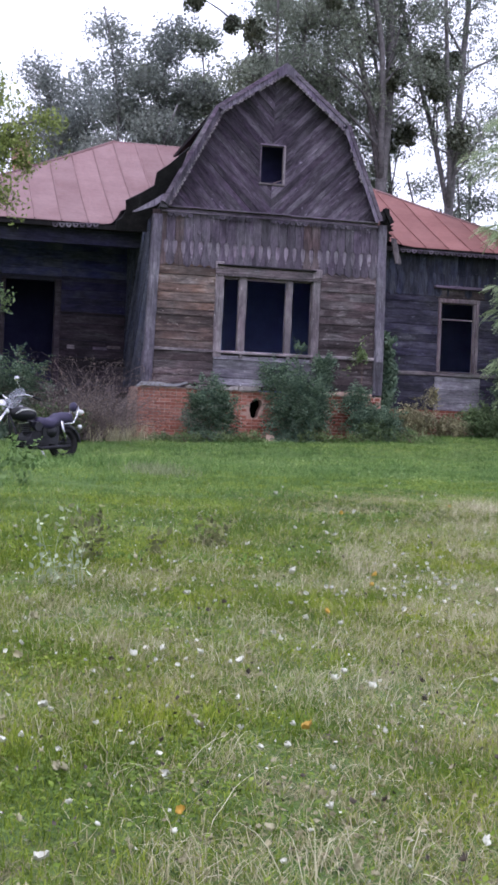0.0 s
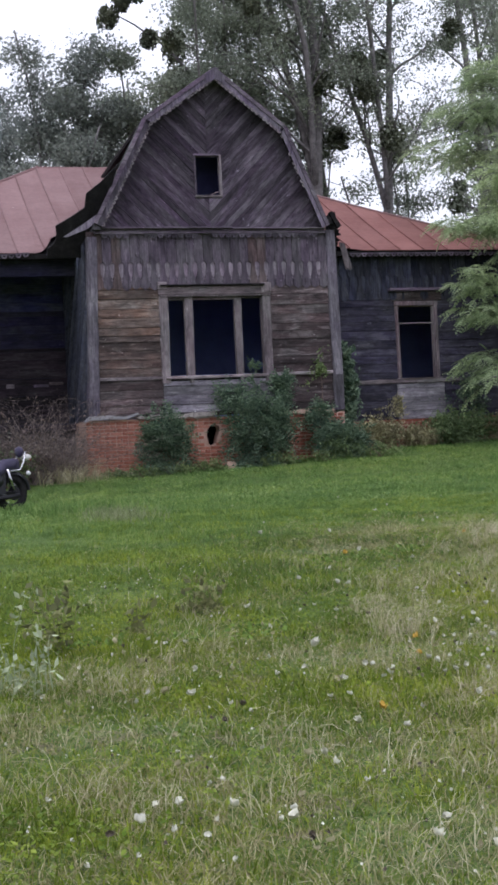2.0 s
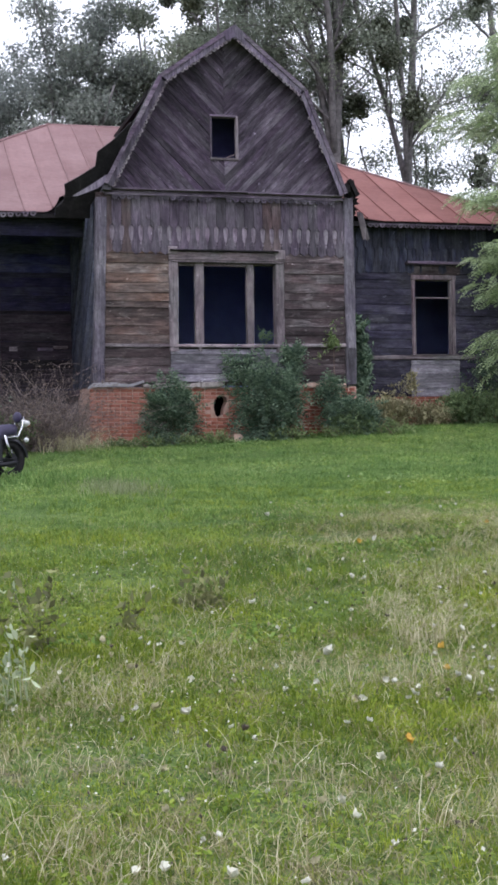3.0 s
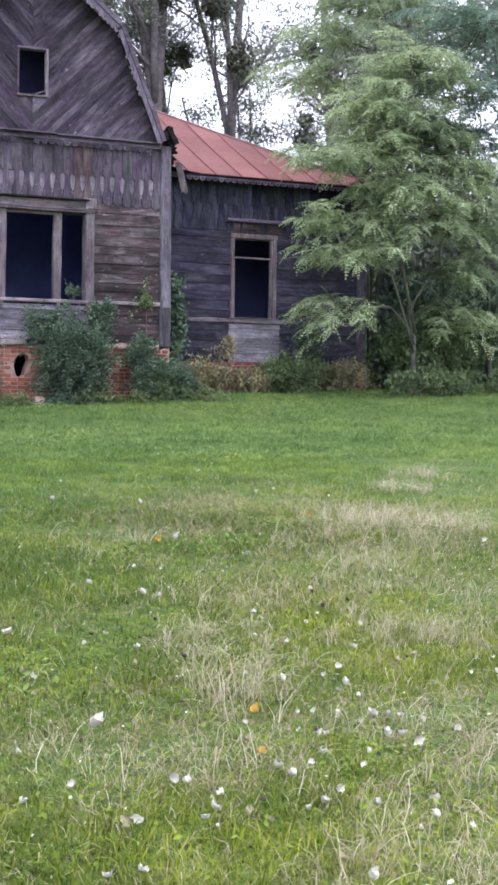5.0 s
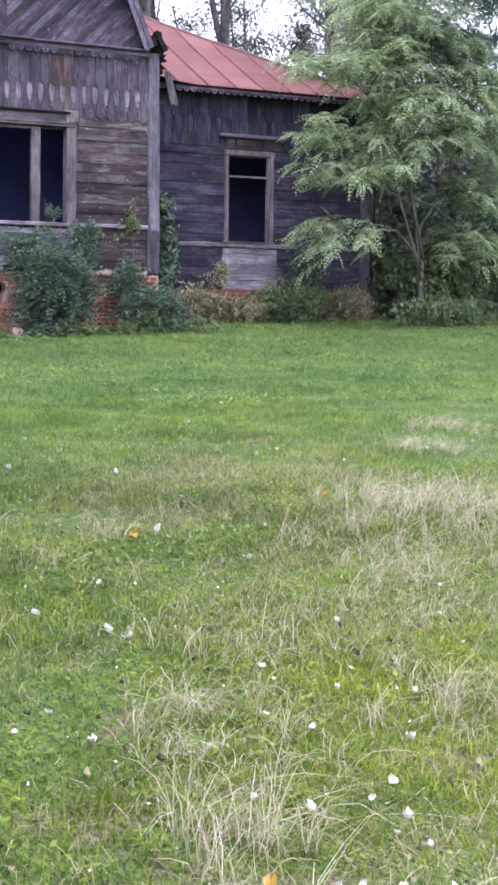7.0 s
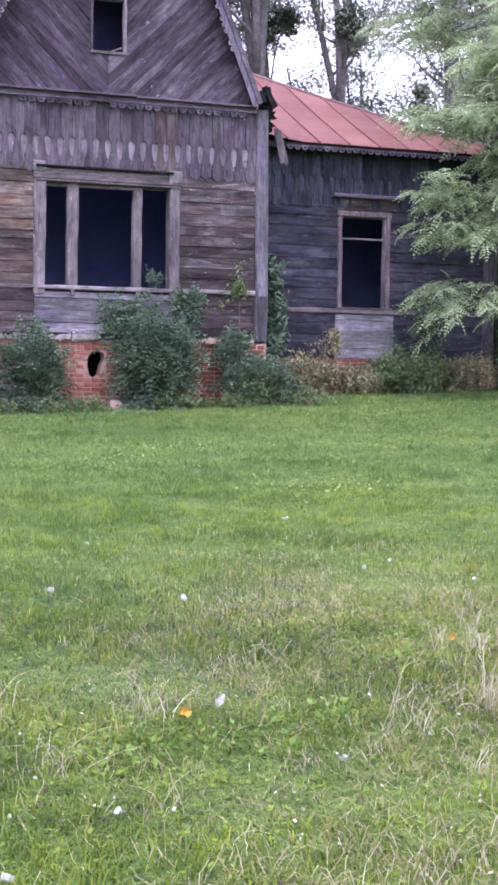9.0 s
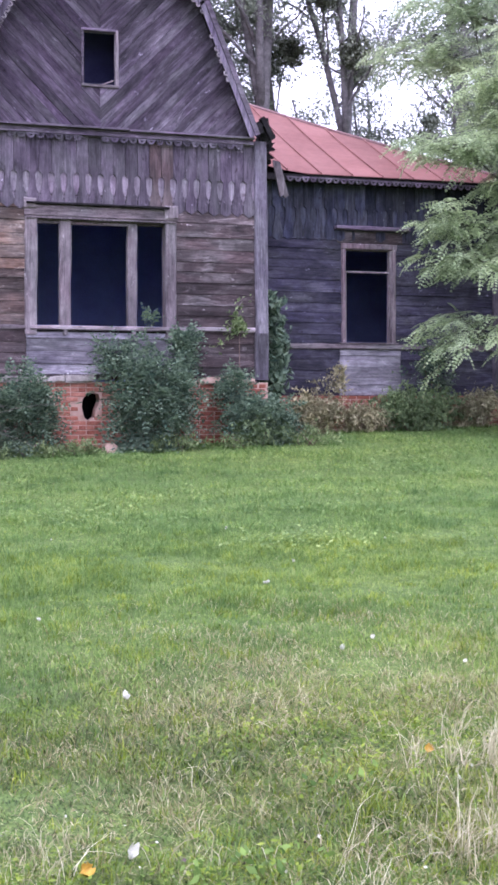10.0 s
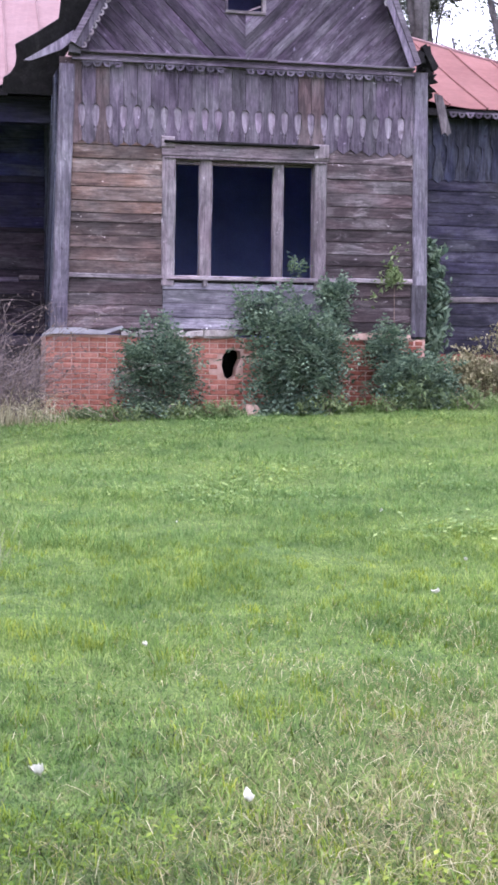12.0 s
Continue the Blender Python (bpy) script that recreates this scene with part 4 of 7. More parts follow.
def soft_noise(x, y, k):
    return 0.5 + 0.25 * (np.sin(k * x + 1.7 * np.sin(0.6 * k * y)) + np.sin(1.3 * k * y + 1.1 * np.sin(0.9 * k * x + 2)))


def meadow_points(n, y0, y1, keep):
    """Random places on the part of the meadow that the walk overlooks."""
    y = nrg.uniform(y0, y1, 4 * n)
    left = -1.0 + 0.02 * y
    right = np.maximum(0.3 + 0.48 * y, 0.9 + 0.76 * (y - 4.6)) + 0.5
    x = nrg.uniform(-1.2, 1, 4 * n)
    x = left + (right - left) * nrg.uniform(0, 1, 4 * n)
    ok = nrg.uniform(0, 1, 4 * n) < keep(x, y) * (right - left) / ((0.9 + 0.76 * (y1 - 4.6)) + 2)
    ok &= ~((y > 30.2) & (x > 4.1) & (x < 10.2)) & ~((y > 31.6) & (x < 15.6))
    p = np.stack([x, y], -1)[ok]
    return p[:n]


def strip_points(n, y0, y1, half, keep):
    """Random places on the strip of meadow along the walk."""
    y = nrg.uniform(y0, y1, 3 * n)
    x = 1.1 + 0.33 * (y - 5.6) + nrg.uniform(-half, half, 3 * n) + nrg.normal(0, 0.5, 3 * n)
    y = y + nrg.normal(0, 0.35, 3 * n)
    p = np.stack([x, y], -1)[nrg.uniform(0, 1, 3 * n) < keep(x, y)]
    return p[:n]


def tufts(n, per, y0, y1, half, spread, keep):
    """Places gathered in small tufts."""
    c = strip_points(n, y0, y1, half, keep)
    return np.repeat(c, per, 0) + nrg.normal(0, spread, (len(c) * per, 2))


DRY = ((2.80, 8.95, 0.42), (5.04, 11.9, 0.6), (5.7, 12.2, 0.5), (8.1, 16.5, 0.6), (6.9, 14.9, 0.5), (5.25, 12.7, 0.6), (3.9, 9.6, 0.4), (3.0, 9.6, 0.35), (4.6, 11.2, 0.4), (5.4, 14.2, 0.7), (1.5, 6.9, 0.5), (2.2, 6.3, 0.5))


def dryness(x, y):
    """How much straw stands among the green: more near the foot of the slope, and in a few tussocks."""
    side = 1 / (1 + np.exp(-(x - 0.215 * y - 1.0) / 0.4))
    d = (0.20 * np.clip((13.5 - y) / 3.0, 0, 1) + 0.85 * np.clip((9.8 - y) / 2.5, 0, 1) + 0.85 * np.clip((17.5 - y) / 3.0, 0, 1) * side) * (0.10 + 2.4 * soft_noise(x, y, 1.9) * soft_noise(x + 5, y, 4.7)) * (0.6 + 0.4 / (1 + np.exp(-(x - 0.10 * y - 0.2) / 0.4))) + 0.06 * soft_noise(x, y, 0.8)
    for cx, cy, r in DRY:
        d = d + 0.28 * np.exp(-((x - cx) ** 2 + (y - cy) ** 2) / (r * r))
    return np.clip(d, 0, 1)


def sward(nt, col):
    """Drifts of tone through the sward at three sizes."""
    w = coords(nt, shift=False)
    col = mix(nt, 0.8, col, ramp(nt, noise_of(nt, w, 0.55, 4, 0.6), (0.36, (0.80, 0.87, 0.87)), (0.50, (0.98, 0.99, 0.96)), (0.66, (1.18, 1.12, 0.98))), "MULTIPLY")
    col = mix(nt, 0.7, col, ramp(nt, noise_of(nt, w, 2.1, 5, 0.65), (0.36, (0.52, 0.62, 0.58)), (0.66, (1.42, 1.32, 1.08))), "MULTIPLY")
    return mix(nt, 0.7, col, ramp(nt, noise_of(nt, w, 9.0, 4, 0.65), (0.36, (0.55, 0.62, 0.60)), (0.66, (1.34, 1.28, 1.18))), "MULTIPLY")


def blade_mat(name, low, mid, high, seen=0.30, drifts=True):
    m, nt, b = shader(name, 0.7, 0, 0.12)
    rnd = nt.nodes.new("ShaderNodeNewGeometry").outputs["Random Per Island"]
    col = ramp(nt, rnd, (0.0, low), (0.55, mid), (1.0, high))
    if drifts:
        col = sward(nt, col)
    nt.links.new(col, b.inputs["Base Color"])
    tr = nt.nodes.new("ShaderNodeBsdfTranslucent")
    nt.links.new(col, tr.inputs["Color"])
    ms = nt.nodes.new("ShaderNodeMixShader")
    ms.inputs[0].default_value = seen
    nt.links.new(b.outputs[0], ms.inputs[1])
    nt.links.new(tr.outputs[0], ms.inputs[2])
    nt.links.new(ms.outputs[0], nt.nodes["Material Output"].inputs["Surface"])
    return m


M_BLADE = blade_mat("grass_green", (0.090, 0.140, 0.014), (0.198, 0.272, 0.030), (0.34, 0.39, 0.070), 0.4)
M_MIDGRASS = blade_mat("grass_lush_green", (0.106, 0.188, 0.048), (0.184, 0.285, 0.082), (0.305, 0.380, 0.150), 0.4)
M_FARGRASS = blade_mat("grass_blue_green", (0.106, 0.194, 0.058), (0.172, 0.280, 0.094), (0.280, 0.368, 0.152), 0.4)
M_STRAW = blade_mat("grass_straw", (0.20, 0.178, 0.085), (0.36, 0.32, 0.165), (0.60, 0.56, 0.36), 0.4, False)
M_PALEGRASS = blade_mat("grass_pale_silver", (0.13, 0.165, 0.065), (0.21, 0.245, 0.12), (0.36, 0.38, 0.23), 0.4, False)
M_TUSSOCK = blade_mat("tussock_straw", (0.30, 0.27, 0.15), (0.48, 0.44, 0.28), (0.68, 0.64, 0.46), 0.3, False)

M_MATTED = blade_mat("grass_matted_dull", (0.085, 0.105, 0.042), (0.140, 0.165, 0.072), (0.235, 0.255, 0.135), 0.3)

BARE = ((3.35, 8.3, 0.40), (3.5, 7.7, 0.35), (2.0, 4.7, 0.35), (1.0, 3.6, 0.3), (2.6, 6.2, 0.3))


def matted(x, y):
    """Where last year's grass lies flat and dull among the green."""
    return np.exp(-((x - 4.4) / 1.7) ** 2 - ((y - 12.9) / 1.6) ** 2) * np.clip(0.35 + 1.1 * soft_noise(x, y + 3, 2.3), 0, 1)


def green(x, y):
    """Where green blades grow: thinner among straw and on worn spots."""
    k = 1.0 - 0.45 * dryness(x, y) - 0.42 * matted(x, y)
    for cx, cy, r in BARE:
        k = k * (1 - 0.75 * np.exp(-((x - cx) ** 2 + (y - cy) ** 2) / (r * r)))
    return k


def lush(x, y):
    """The greener sward up the slope sets in step by step."""
    return green(x, y) * np.clip((y - 9.2) / 2.6, 0, 1)


def near(x, y):
    return green(x, y) * np.clip((12.6 - y) / 2.6, 0.08, 1)


def wisps(x, y):
    """Drifts of long dead stems left from summer."""
    return dryness(x, y) * np.clip(2.6 * soft_noise(x + 2, y + 1, 2.7) * soft_noise(x, y, 4.9) - 0.25, 0, 1)


blades("outer_grass", np.stack([nrg.uniform(-9, 24, 60000), nrg.uniform(-6, 30, 60000)], -1), 0.06, 0.014, 1.3, M_BLADE, "short green grass of the wider meadow", plain=True)
blades("meadow_grass", strip_points(56000, 2.9, 13.6, 2.5, near), 0.060, 0.0040, 1.25, M_BLADE, "short green meadow grass")
blades("meadow_grass", strip_points(125000, 2.9, 13.6, 2.5, near), 0.042, 0.0055, 1.2, M_BLADE, "short green meadow grass", plain=True)
blades("slope_grass", strip_points(42000, 9.2, 20.0, 2.5, lush), 0.064, 0.0045, 1.3, M_MIDGRASS, "lush green grass up the slope")
blades("slope_grass", strip_points(105000, 9.2, 20.5, 2.5, lush), 0.047, 0.006, 1.2, M_MIDGRASS, "lush green grass up the slope", plain=True)
blades("meadow_grass", meadow_points(95000, 2.6, 14.0, green), 0.055, 0.0065, 1.3, M_BLADE, "short green meadow grass", plain=True)
blades("middle_grass", meadow_points(140000, 14.0, 22.5, green), 0.060, 0.0080, 1.3, M_MIDGRASS, "lush green grass up the slope", plain=True)
blades("far_grass", meadow_points(150000, 20.5, 33.0, lambda x, y: 1.0 + 0 * x), 0.095, 0.010, 1.7, M_FARGRASS, "taller green grass before the house", plain=True)
blades("grass_tufts", tufts(1500, 22, 3.5, 20.0, 2.5, 0.030, lambda x, y: 1 - 0.6 * dryness(x, y)), 0.068, 0.0038, 0.95, M_BLADE, "taller tufts of green grass", curl=0.8)
blades("grass_tufts", tufts(900, 22, 19.0, 30.0, 5.0, 0.06, lambda x, y: 1 + 0 * x), 0.13, 0.009, 0.9, M_FARGRASS, "taller tufts of green grass before the house", plain=True)
blades("dry_grass", strip_points(44000, 2.9, 17.0, 2.5, dryness), 0.058, 0.0032, 1.8, M_STRAW, "withered straw-coloured grass among the green", curl=0.9)
arched("dry_grass", tufts(1500, 12, 2.9, 15.5, 2.5, 0.03, dryness), 0.095, 0.0030, M_STRAW, "bleached bent tufts among the green", steps=3)
arched("dry_stems", tufts(900, 9, 2.9, 12.5, 2.4, 0.045, wisps), 0.17, 0.0030, M_TUSSOCK, "long bleached stems bowed over the grass", (0.25, -0.2), 5)
arched("dry_stems", strip_points(1300, 2.9, 12.0, 2.4, dryness), 0.13, 0.0028, M_TUSSOCK, "single bleached stems bowed over the grass", (0.1, 0.0), 5)
blades("dry_grass", meadow_points(80000, 2.6, 30.0, dryness), 0.065, 0.0065, 1.6, M_STRAW, "withered straw-coloured grass among the green", plain=True)
blades("matted_grass", strip_points(26000, 10.2, 16.0, 2.5, matted), 0.055, 0.0050, 1.7, M_MATTED, "flattened dull grass among the green", curl=0.9)
blades("tall_grass", np.stack([nrg.normal(2.92, 0.24, 800), nrg.normal(19.1, 0.7, 800)], -1), 0.21, 0.006, 1.0, M_PALEGRASS, "tuft of long pale grass on the slope", curl=0.9)
blades("tall_grass", np.stack([nrg.uniform(-0.6, 3.4, 5200), nrg.uniform(20.8, 23.2, 5200)], -1), 0.19, 0.010, 0.8, M_FARGRASS, "longer grass round the motorcycle wheels", curl=0.8)
nrg = np.random.RandomState(23)
for n, (cx, cy, r) in enumerate(DRY[:9]):
    tuss = []
    for q in range(int(5 + 26 * r)):
        ax, ay = nrg.normal(cx, r * 0.36), nrg.normal(cy, r * 0.40)
        k = int(nrg.uniform(8, 30))
        tuss.append(np.stack([nrg.normal(ax, 0.022, k), nrg.normal(ay, 0.022, k)], -1))
    arched("dry_tussock", np.concatenate(tuss), (0.24, 0.24, 0.22, 0.18, 0.17, 0.20, 0.15, 0.12, 0.14)[n], 0.0032, M_TUSSOCK, "long bleached dry grass tussock", (0.35, -0.15))


def clover(name, xy, size, material, label):
    """Small broad leaves that lie in the sward."""
    n = len(xy)
    z = rise(xy[:, 0], xy[:, 1]) + nrg.uniform(0.01, 0.05, n) * (1 if size < 0.03 else 2.4)
    p = np.stack([xy[:, 0], xy[:, 1], z], -1)
    a = nrg.uniform(0, 2 * np.pi, n)
    d = np.stack([np.cos(a), np.sin(a), nrg.uniform(-0.25, 0.5, n)], -1)
    o = np.stack([-np.sin(a), np.cos(a), nrg.uniform(-0.35, 0.35, n)], -1)
    s = (size * nrg.uniform(0.5, 1.5, n))[:, None]
    v = np.stack([p - d * s * 0.2, p + o * s * 0.35 + d * s * 0.4, p + d * s, p - o * s * 0.35 + d * s * 0.4], 1).reshape(-1, 3)
    i = np.arange(n)[:, None] * 4
    f = np.concatenate([i + np.array([[0, 1, 2]]), i + np.array([[0, 2, 3]])])
    return tagged(new(name, raw_mesh(name, v, f, material)), label, "grass", kind="stuff")


M_CLOVER = blade_mat("clover_green", (0.112, 0.18, 0.022), (0.175, 0.25, 0.038), (0.255, 0.325, 0.070))
clover("clover", meadow_points(70000, 2.6, 14.0, lambda x, y: (1.0 - 0.6 * dryness(x, y)) * soft_noise(x, y, 2.6) ** 2), 0.018, M_CLOVER, "patches of low broad-leaved weeds in the grass")


def pale_patches(n):
    """Places of soft-leaved weeds that lie in patches before the house."""
    return meadow_points(n, 19.0, 30.2, lambda x, y: np.clip(soft_noise(x + 3, y, 0.9) * soft_noise(x, y + 2, 2.3) * 2.4 - 0.55, 0, 1))


M_PALEWEED = blade_mat("pale_weed_leaf", (0.13, 0.215, 0.07), (0.20, 0.295, 0.11), (0.30, 0.39, 0.18))
clover("pale_weeds", pale_patches(20000), 0.036, M_PALEWEED, "soft pale patches of weeds in the far grass")


def leaves_at(p, size, droop=0.3, long=1.7, far=False):
    """Lens-shaped leaves, each of two triangles folded along the middle, at places p; far ones are single triangles."""
    n = len(p)
    d = unit(nrg.normal(0, 1, (n, 3)) + np.array([0, 0, -droop]))
    o = unit(np.cross(d, unit(nrg.normal(0, 1, (n, 3)) + np.array([0, 0, 1.5]))))
    s = size * nrg.uniform(0.6, 1.35, n)[:, None]
    a, b = p - d * s * long / 2, p + d * s * long / 2
    if far:
        v = np.stack([a, p + o * s * 0.62 + d * s * 0.2, b - o * s * 0.35], 1).reshape(-1, 3)
        return v, np.arange(3 * n).reshape(-1, 3)
    c = p + np.cross(d, o) * s * 0.12
    v = np.stack([a, c + o * s / 2, b, c - o * s / 2], 1).reshape(-1, 3)
    i = np.arange(n)[:, None] * 4
    return v, np.concatenate([i + np.array([[0, 1, 2]]), i + np.array([[0, 2, 3]])])


def clumped(n, center, radii, clumps, spread, hollow=0.35):
    """Leaf places gathered in clumps within an egg-shaped outline."""
    u = unit(nrg.normal(0, 1, (clumps, 3))) * nrg.uniform(hollow, 1.0, clumps)[:, None]
    at = np.array(center) + u * np.array(radii)
    which = nrg.randint(0, clumps, n)
    return at[which] + nrg.normal(0, 1, (n, 3)) * spread * nrg.uniform(0.5, 1.3, clumps)[which][:, None]


def fronds(p, aim, length, pairs, broad=0.21):
    """Feathery compound leaves: pairs of leaflets along a stalk that bends down."""
    n = len(p)
    d = unit(aim + nrg.normal(0, 0.30, (n, 3)))
    side = unit(np.cross(d, np.array([0, 0, 1.0]) + nrg.normal(0, 0.36, (n, 3))))
    up = np.cross(side, d)
    ln = length * nrg.uniform(0.7, 1.25, n)[:, None]
    vs = []
    for k in range(pairs):
        s = (k + 0.9) / pairs
        c = p + d * ln * s - up * ln * 0.34 * s * s
        w = ln * broad * math.sin(math.pi * (0.22 + 0.66 * s)) * nrg.uniform(0.85, 1.15, n)[:, None]
        half = d * ln * (0.46 if pairs > 4 else 0.30) / pairs
        for sg in (-1, 1):
            tip = c + side * sg * w + d * w * 0.30 - up * w * 0.30
            m = 0.5 * tip + 0.5 * c + up * w * 0.08
            vs.append(np.stack([c, m + half, tip, m - half], 1))
    tip = p + d * ln * 1.08 - up * ln * 0.40
    c = p + d * ln * 0.93 - up * ln * 0.30
    vs.append(np.stack([c, 0.5 * (c + tip) + side * ln * 0.035, tip, 0.5 * (c + tip) - side * ln * 0.035], 1))
    v = np.concatenate(vs, 0).reshape(-1, 3)
    return v, np.arange(len(v)).reshape(-1, 4)


def bush(name, x, y, radii, z_mid, n, size, leaf, bark, label, stems=9, clumps=40, spread=0.13, category="bush", group="", extra=None):
    base = float(rise(x, y))
    th = thing(name, (x, y, base), label, category, group)
    p = clumped(int(n * 0.62), (x, y, z_mid), [0.84 * r for r in radii], clumps, spread)
    shoots = []
    for i in range(max(8, n // 75)):
        u = unit(nrg.normal(0, 1, 3) * np.array([1, 1, 0.8]) + np.array([0, -0.3, 0.35]))
        end = np.array([x, y, z_mid]) + u * np.array(radii) * nrg.uniform(0.9, 1.55)
        root = np.array([x, y, z_mid]) + u * np.array(radii) * 0.6
        s = nrg.uniform(0, 1, (30, 1))
        shoots.append(root + (end - root) * s + nrg.normal(0, 0.035, (30, 3)) + np.array([0, 0, -0.06]) * s * s)
    p = np.concatenate([p] + shoots)
    if extra is not None:
        p = np.concatenate([p, extra])
    p[:, 2] = np.maximum(p[:, 2], base + 0.03)
    if size < 0.055:
        p = np.concatenate([p, p[::4] + nrg.normal(0, 0.03, p[::4].shape)])
        size = 0.80 * size
    if leaf is M_DARKLEAF and size < 0.055:
        q = p[nrg.permutation(len(p))[: len(p) // 5]]
        out = unit(q - np.array([x, y + 0.35, z_mid - 0.3])) + np.array([0, -0.15, -0.25])
        v, f = fronds(q, out + nrg.normal(0, 0.45, q.shape), 5.6 * size, 3, 0.36)
    else:
        v, f = leaves_at(p, size, 0.7, 2.4)
    part("foliage", raw_mesh("foliage", v, f, leaf), leaf, th)
    for i in range(stems):
        a, r = nrg.uniform(0, 6.28), nrg.uniform(0.2, 0.9)
        tip = (x + math.cos(a) * r * radii[0], y + math.sin(a) * r * radii[1], z_mid + nrg.uniform(-0.1, 0.9) * radii[2])
        b0 = (x + nrg.uniform(-0.3, 0.3) * radii[0], y + nrg.uniform(-0.2, 0.2) * radii[1], base - 0.05)
        m1 = tuple(0.55 * c + 0.45 * d + nrg.uniform(-0.06, 0.06) for c, d in zip(b0, tip))
        part("stem", Geo().tube([b0, m1, tip], [0.014, 0.010, 0.003], 5), bark, th)
    return th


M_BARK = paint("grey_bark", (0.115, 0.105, 0.108), (0.245, 0.225, 0.228), 6.0, 0.95, bumpy=0.8, fine=22)
M_STEM = paint("green_grey_stem", (0.060, 0.062, 0.048), (0.135, 0.138, 0.105), 6.0, 0.9, bumpy=0.6, fine=25)
M_TWIG = paint("brown_twigs", (0.10, 0.065, 0.05), (0.22, 0.16, 0.13), 8.0, 0.95)
M_DARKLEAF = leaf_mat("dark_bush_leaf", (0.055, 0.098, 0.074), (0.205, 0.275, 0.190), 0.30, 0.8, 2.6)
M_BUSHLEAF = leaf_mat("green_bush_leaf", (0.088, 0.132, 0.064), (0.185, 0.245, 0.120), 0.22, 0.8, 1.5)
M_PALELEAF = leaf_mat("pale_sapling_leaf", (0.10, 0.15, 0.06), (0.24, 0.30, 0.14), 0.35, 0.5, 1.2)
M_DRYLEAF = leaf_mat("withered_bush_leaf", (0.17, 0.155, 0.09), (0.37, 0.34, 0.21), 0.25, 0.7, 1.5)
M_RUSTLEAF = leaf_mat("rusty_vine_leaf", (0.075, 0.058, 0.054), (0.20, 0.155, 0.135), 0.2, 0.7, 1.5)

nrg = np.random.RandomState(31)
# along the plinth of the bay
PLINTH = "bushes along the plinth"
bush("elder_bush", 5.88, 29.85, (0.50, 0.32, 0.60), 1.98, 6500, 0.046, M_DARKLEAF, M_TWIG, "dense dark green bush against the brick plinth", 14, 46, 0.11, group=PLINTH,
     extra=np.concatenate([clumped(900, (5.88, 29.75, 1.55), (0.52, 0.2, 0.12), 14, 0.09), clumped(160, (5.75, 30.0, 2.68), (0.30, 0.1, 0.12), 9, 0.05)]))
bush("elder_bush", 8.0, 29.80, (0.68, 0.36, 0.75), 2.22, 9500, 0.050, M_DARKLEAF, M_TWIG, "large dark green bush reaching the window sill", 18, 60, 0.12, group=PLINTH,
     extra=np.concatenate([clumped(1000, (7.45, 30.12, 2.95), (0.38, 0.08, 0.42), 18, 0.08), clumped(900, (8.55, 30.08, 3.15), (0.16, 0.08, 0.42), 12, 0.07), clumped(90, (8.02, 30.28, 3.60), (0.16, 0.04, 0.08), 4, 0.05), clumped(1100, (8.0, 29.7, 1.6), (0.7, 0.2, 0.12), 18, 0.09)]))
bush("elder_bush", 9.85, 29.85, (0.60, 0.35, 0.38), 1.90, 5200, 0.048, M_DARKLEAF, M_TWIG, "low dark green bush at the corner post", 12, 36, 0.11, group=PLINTH,
     extra=clumped(1200, (9.45, 30.05, 2.35), (0.28, 0.12, 0.32), 14, 0.10))
bush("flowering_weed", 9.75, 29.55, (0.50, 0.25, 0.20), 1.75, 1500, 0.042, M_BUSHLEAF, M_TWIG, "light green weeds in front of the bush", 6, 18, 0.10, group=PLINTH)
hang = np.linspace(0, 1, 46)[:, None]
bush("climbing_vine", 9.62, 30.12, (0.10, 0.06, 0.20), 3.55, 16, 0.05, M_PALELEAF, M_TWIG, "thin vine with pale fresh leaves hanging on the wall", 1, 8, 0.06, "vine",
     extra=np.array([9.70, 30.18, 4.05]) * (1 - hang) + np.array([9.28, 30.16, 3.12]) * hang + nrg.normal(0, 1, (46, 3)) * np.array([0.075, 0.02, 0.05]))
bush("maple_sapling", 10.42, 30.80, (0.24, 0.18, 0.95), 3.00, 2600, 0.058, M_DARKLEAF, M_TWIG, "tall leafy sapling climbing beside the corner post", 5, 34, 0.09, "sapling",
     extra=clumped(130, (10.42, 30.72, 4.02), (0.12, 0.08, 0.14), 5, 0.05))
bush("dry_shrub", 11.25, 30.95, (0.60, 0.4, 0.42), 2.02, 3600, 0.038, M_DRYLEAF, M_TWIG, "withered tan shrub under the wing wall", 26, 34, 0.12,
     extra=clumped(380, (11.75, 31.15, 2.65), (0.20, 0.15, 0.40), 8, 0.07))
bush("green_shrub", 13.3, 31.0, (0.85, 0.42, 0.42), 2.06, 5500, 0.044, M_BUSHLEAF, M_TWIG, "rounded green shrub under the wing window", 14, 48, 0.13)
bush("dry_shrub", 12.25, 31.0, (0.55, 0.4, 0.25), 1.92, 2300, 0.036, M_DRYLEAF, M_TWIG, "low withered shrub between green ones", 14, 22, 0.12)
bush("dry_shrub", 14.6, 31.0, (0.62, 0.4, 0.38), 2.10, 3000, 0.04, M_DRYLEAF, M_TWIG, "withered shrub near the corner of the house", 18, 28, 0.13)
bush("green_shrub", 13.9, 31.45, (0.30, 0.15, 0.5), 2.75, 1100, 0.048, M_DARKLEAF, M_TWIG, "dark sprays climbing the wing wall", 5, 14, 0.10)
bush("low_weeds", 6.35, 30.05, (0.4, 0.12, 0.10), 1.46, 400, 0.036, M_BUSHLEAF, M_TWIG, "low weeds at the foot of the plinth", 8, 26, 0.07)
bush("low_weeds", 4.7, 30.0, (0.5, 0.15, 0.12), 1.38, 500, 0.036, M_BUSHLEAF, M_TWIG, "low weeds at the foot of the plinth", 6, 16, 0.07)
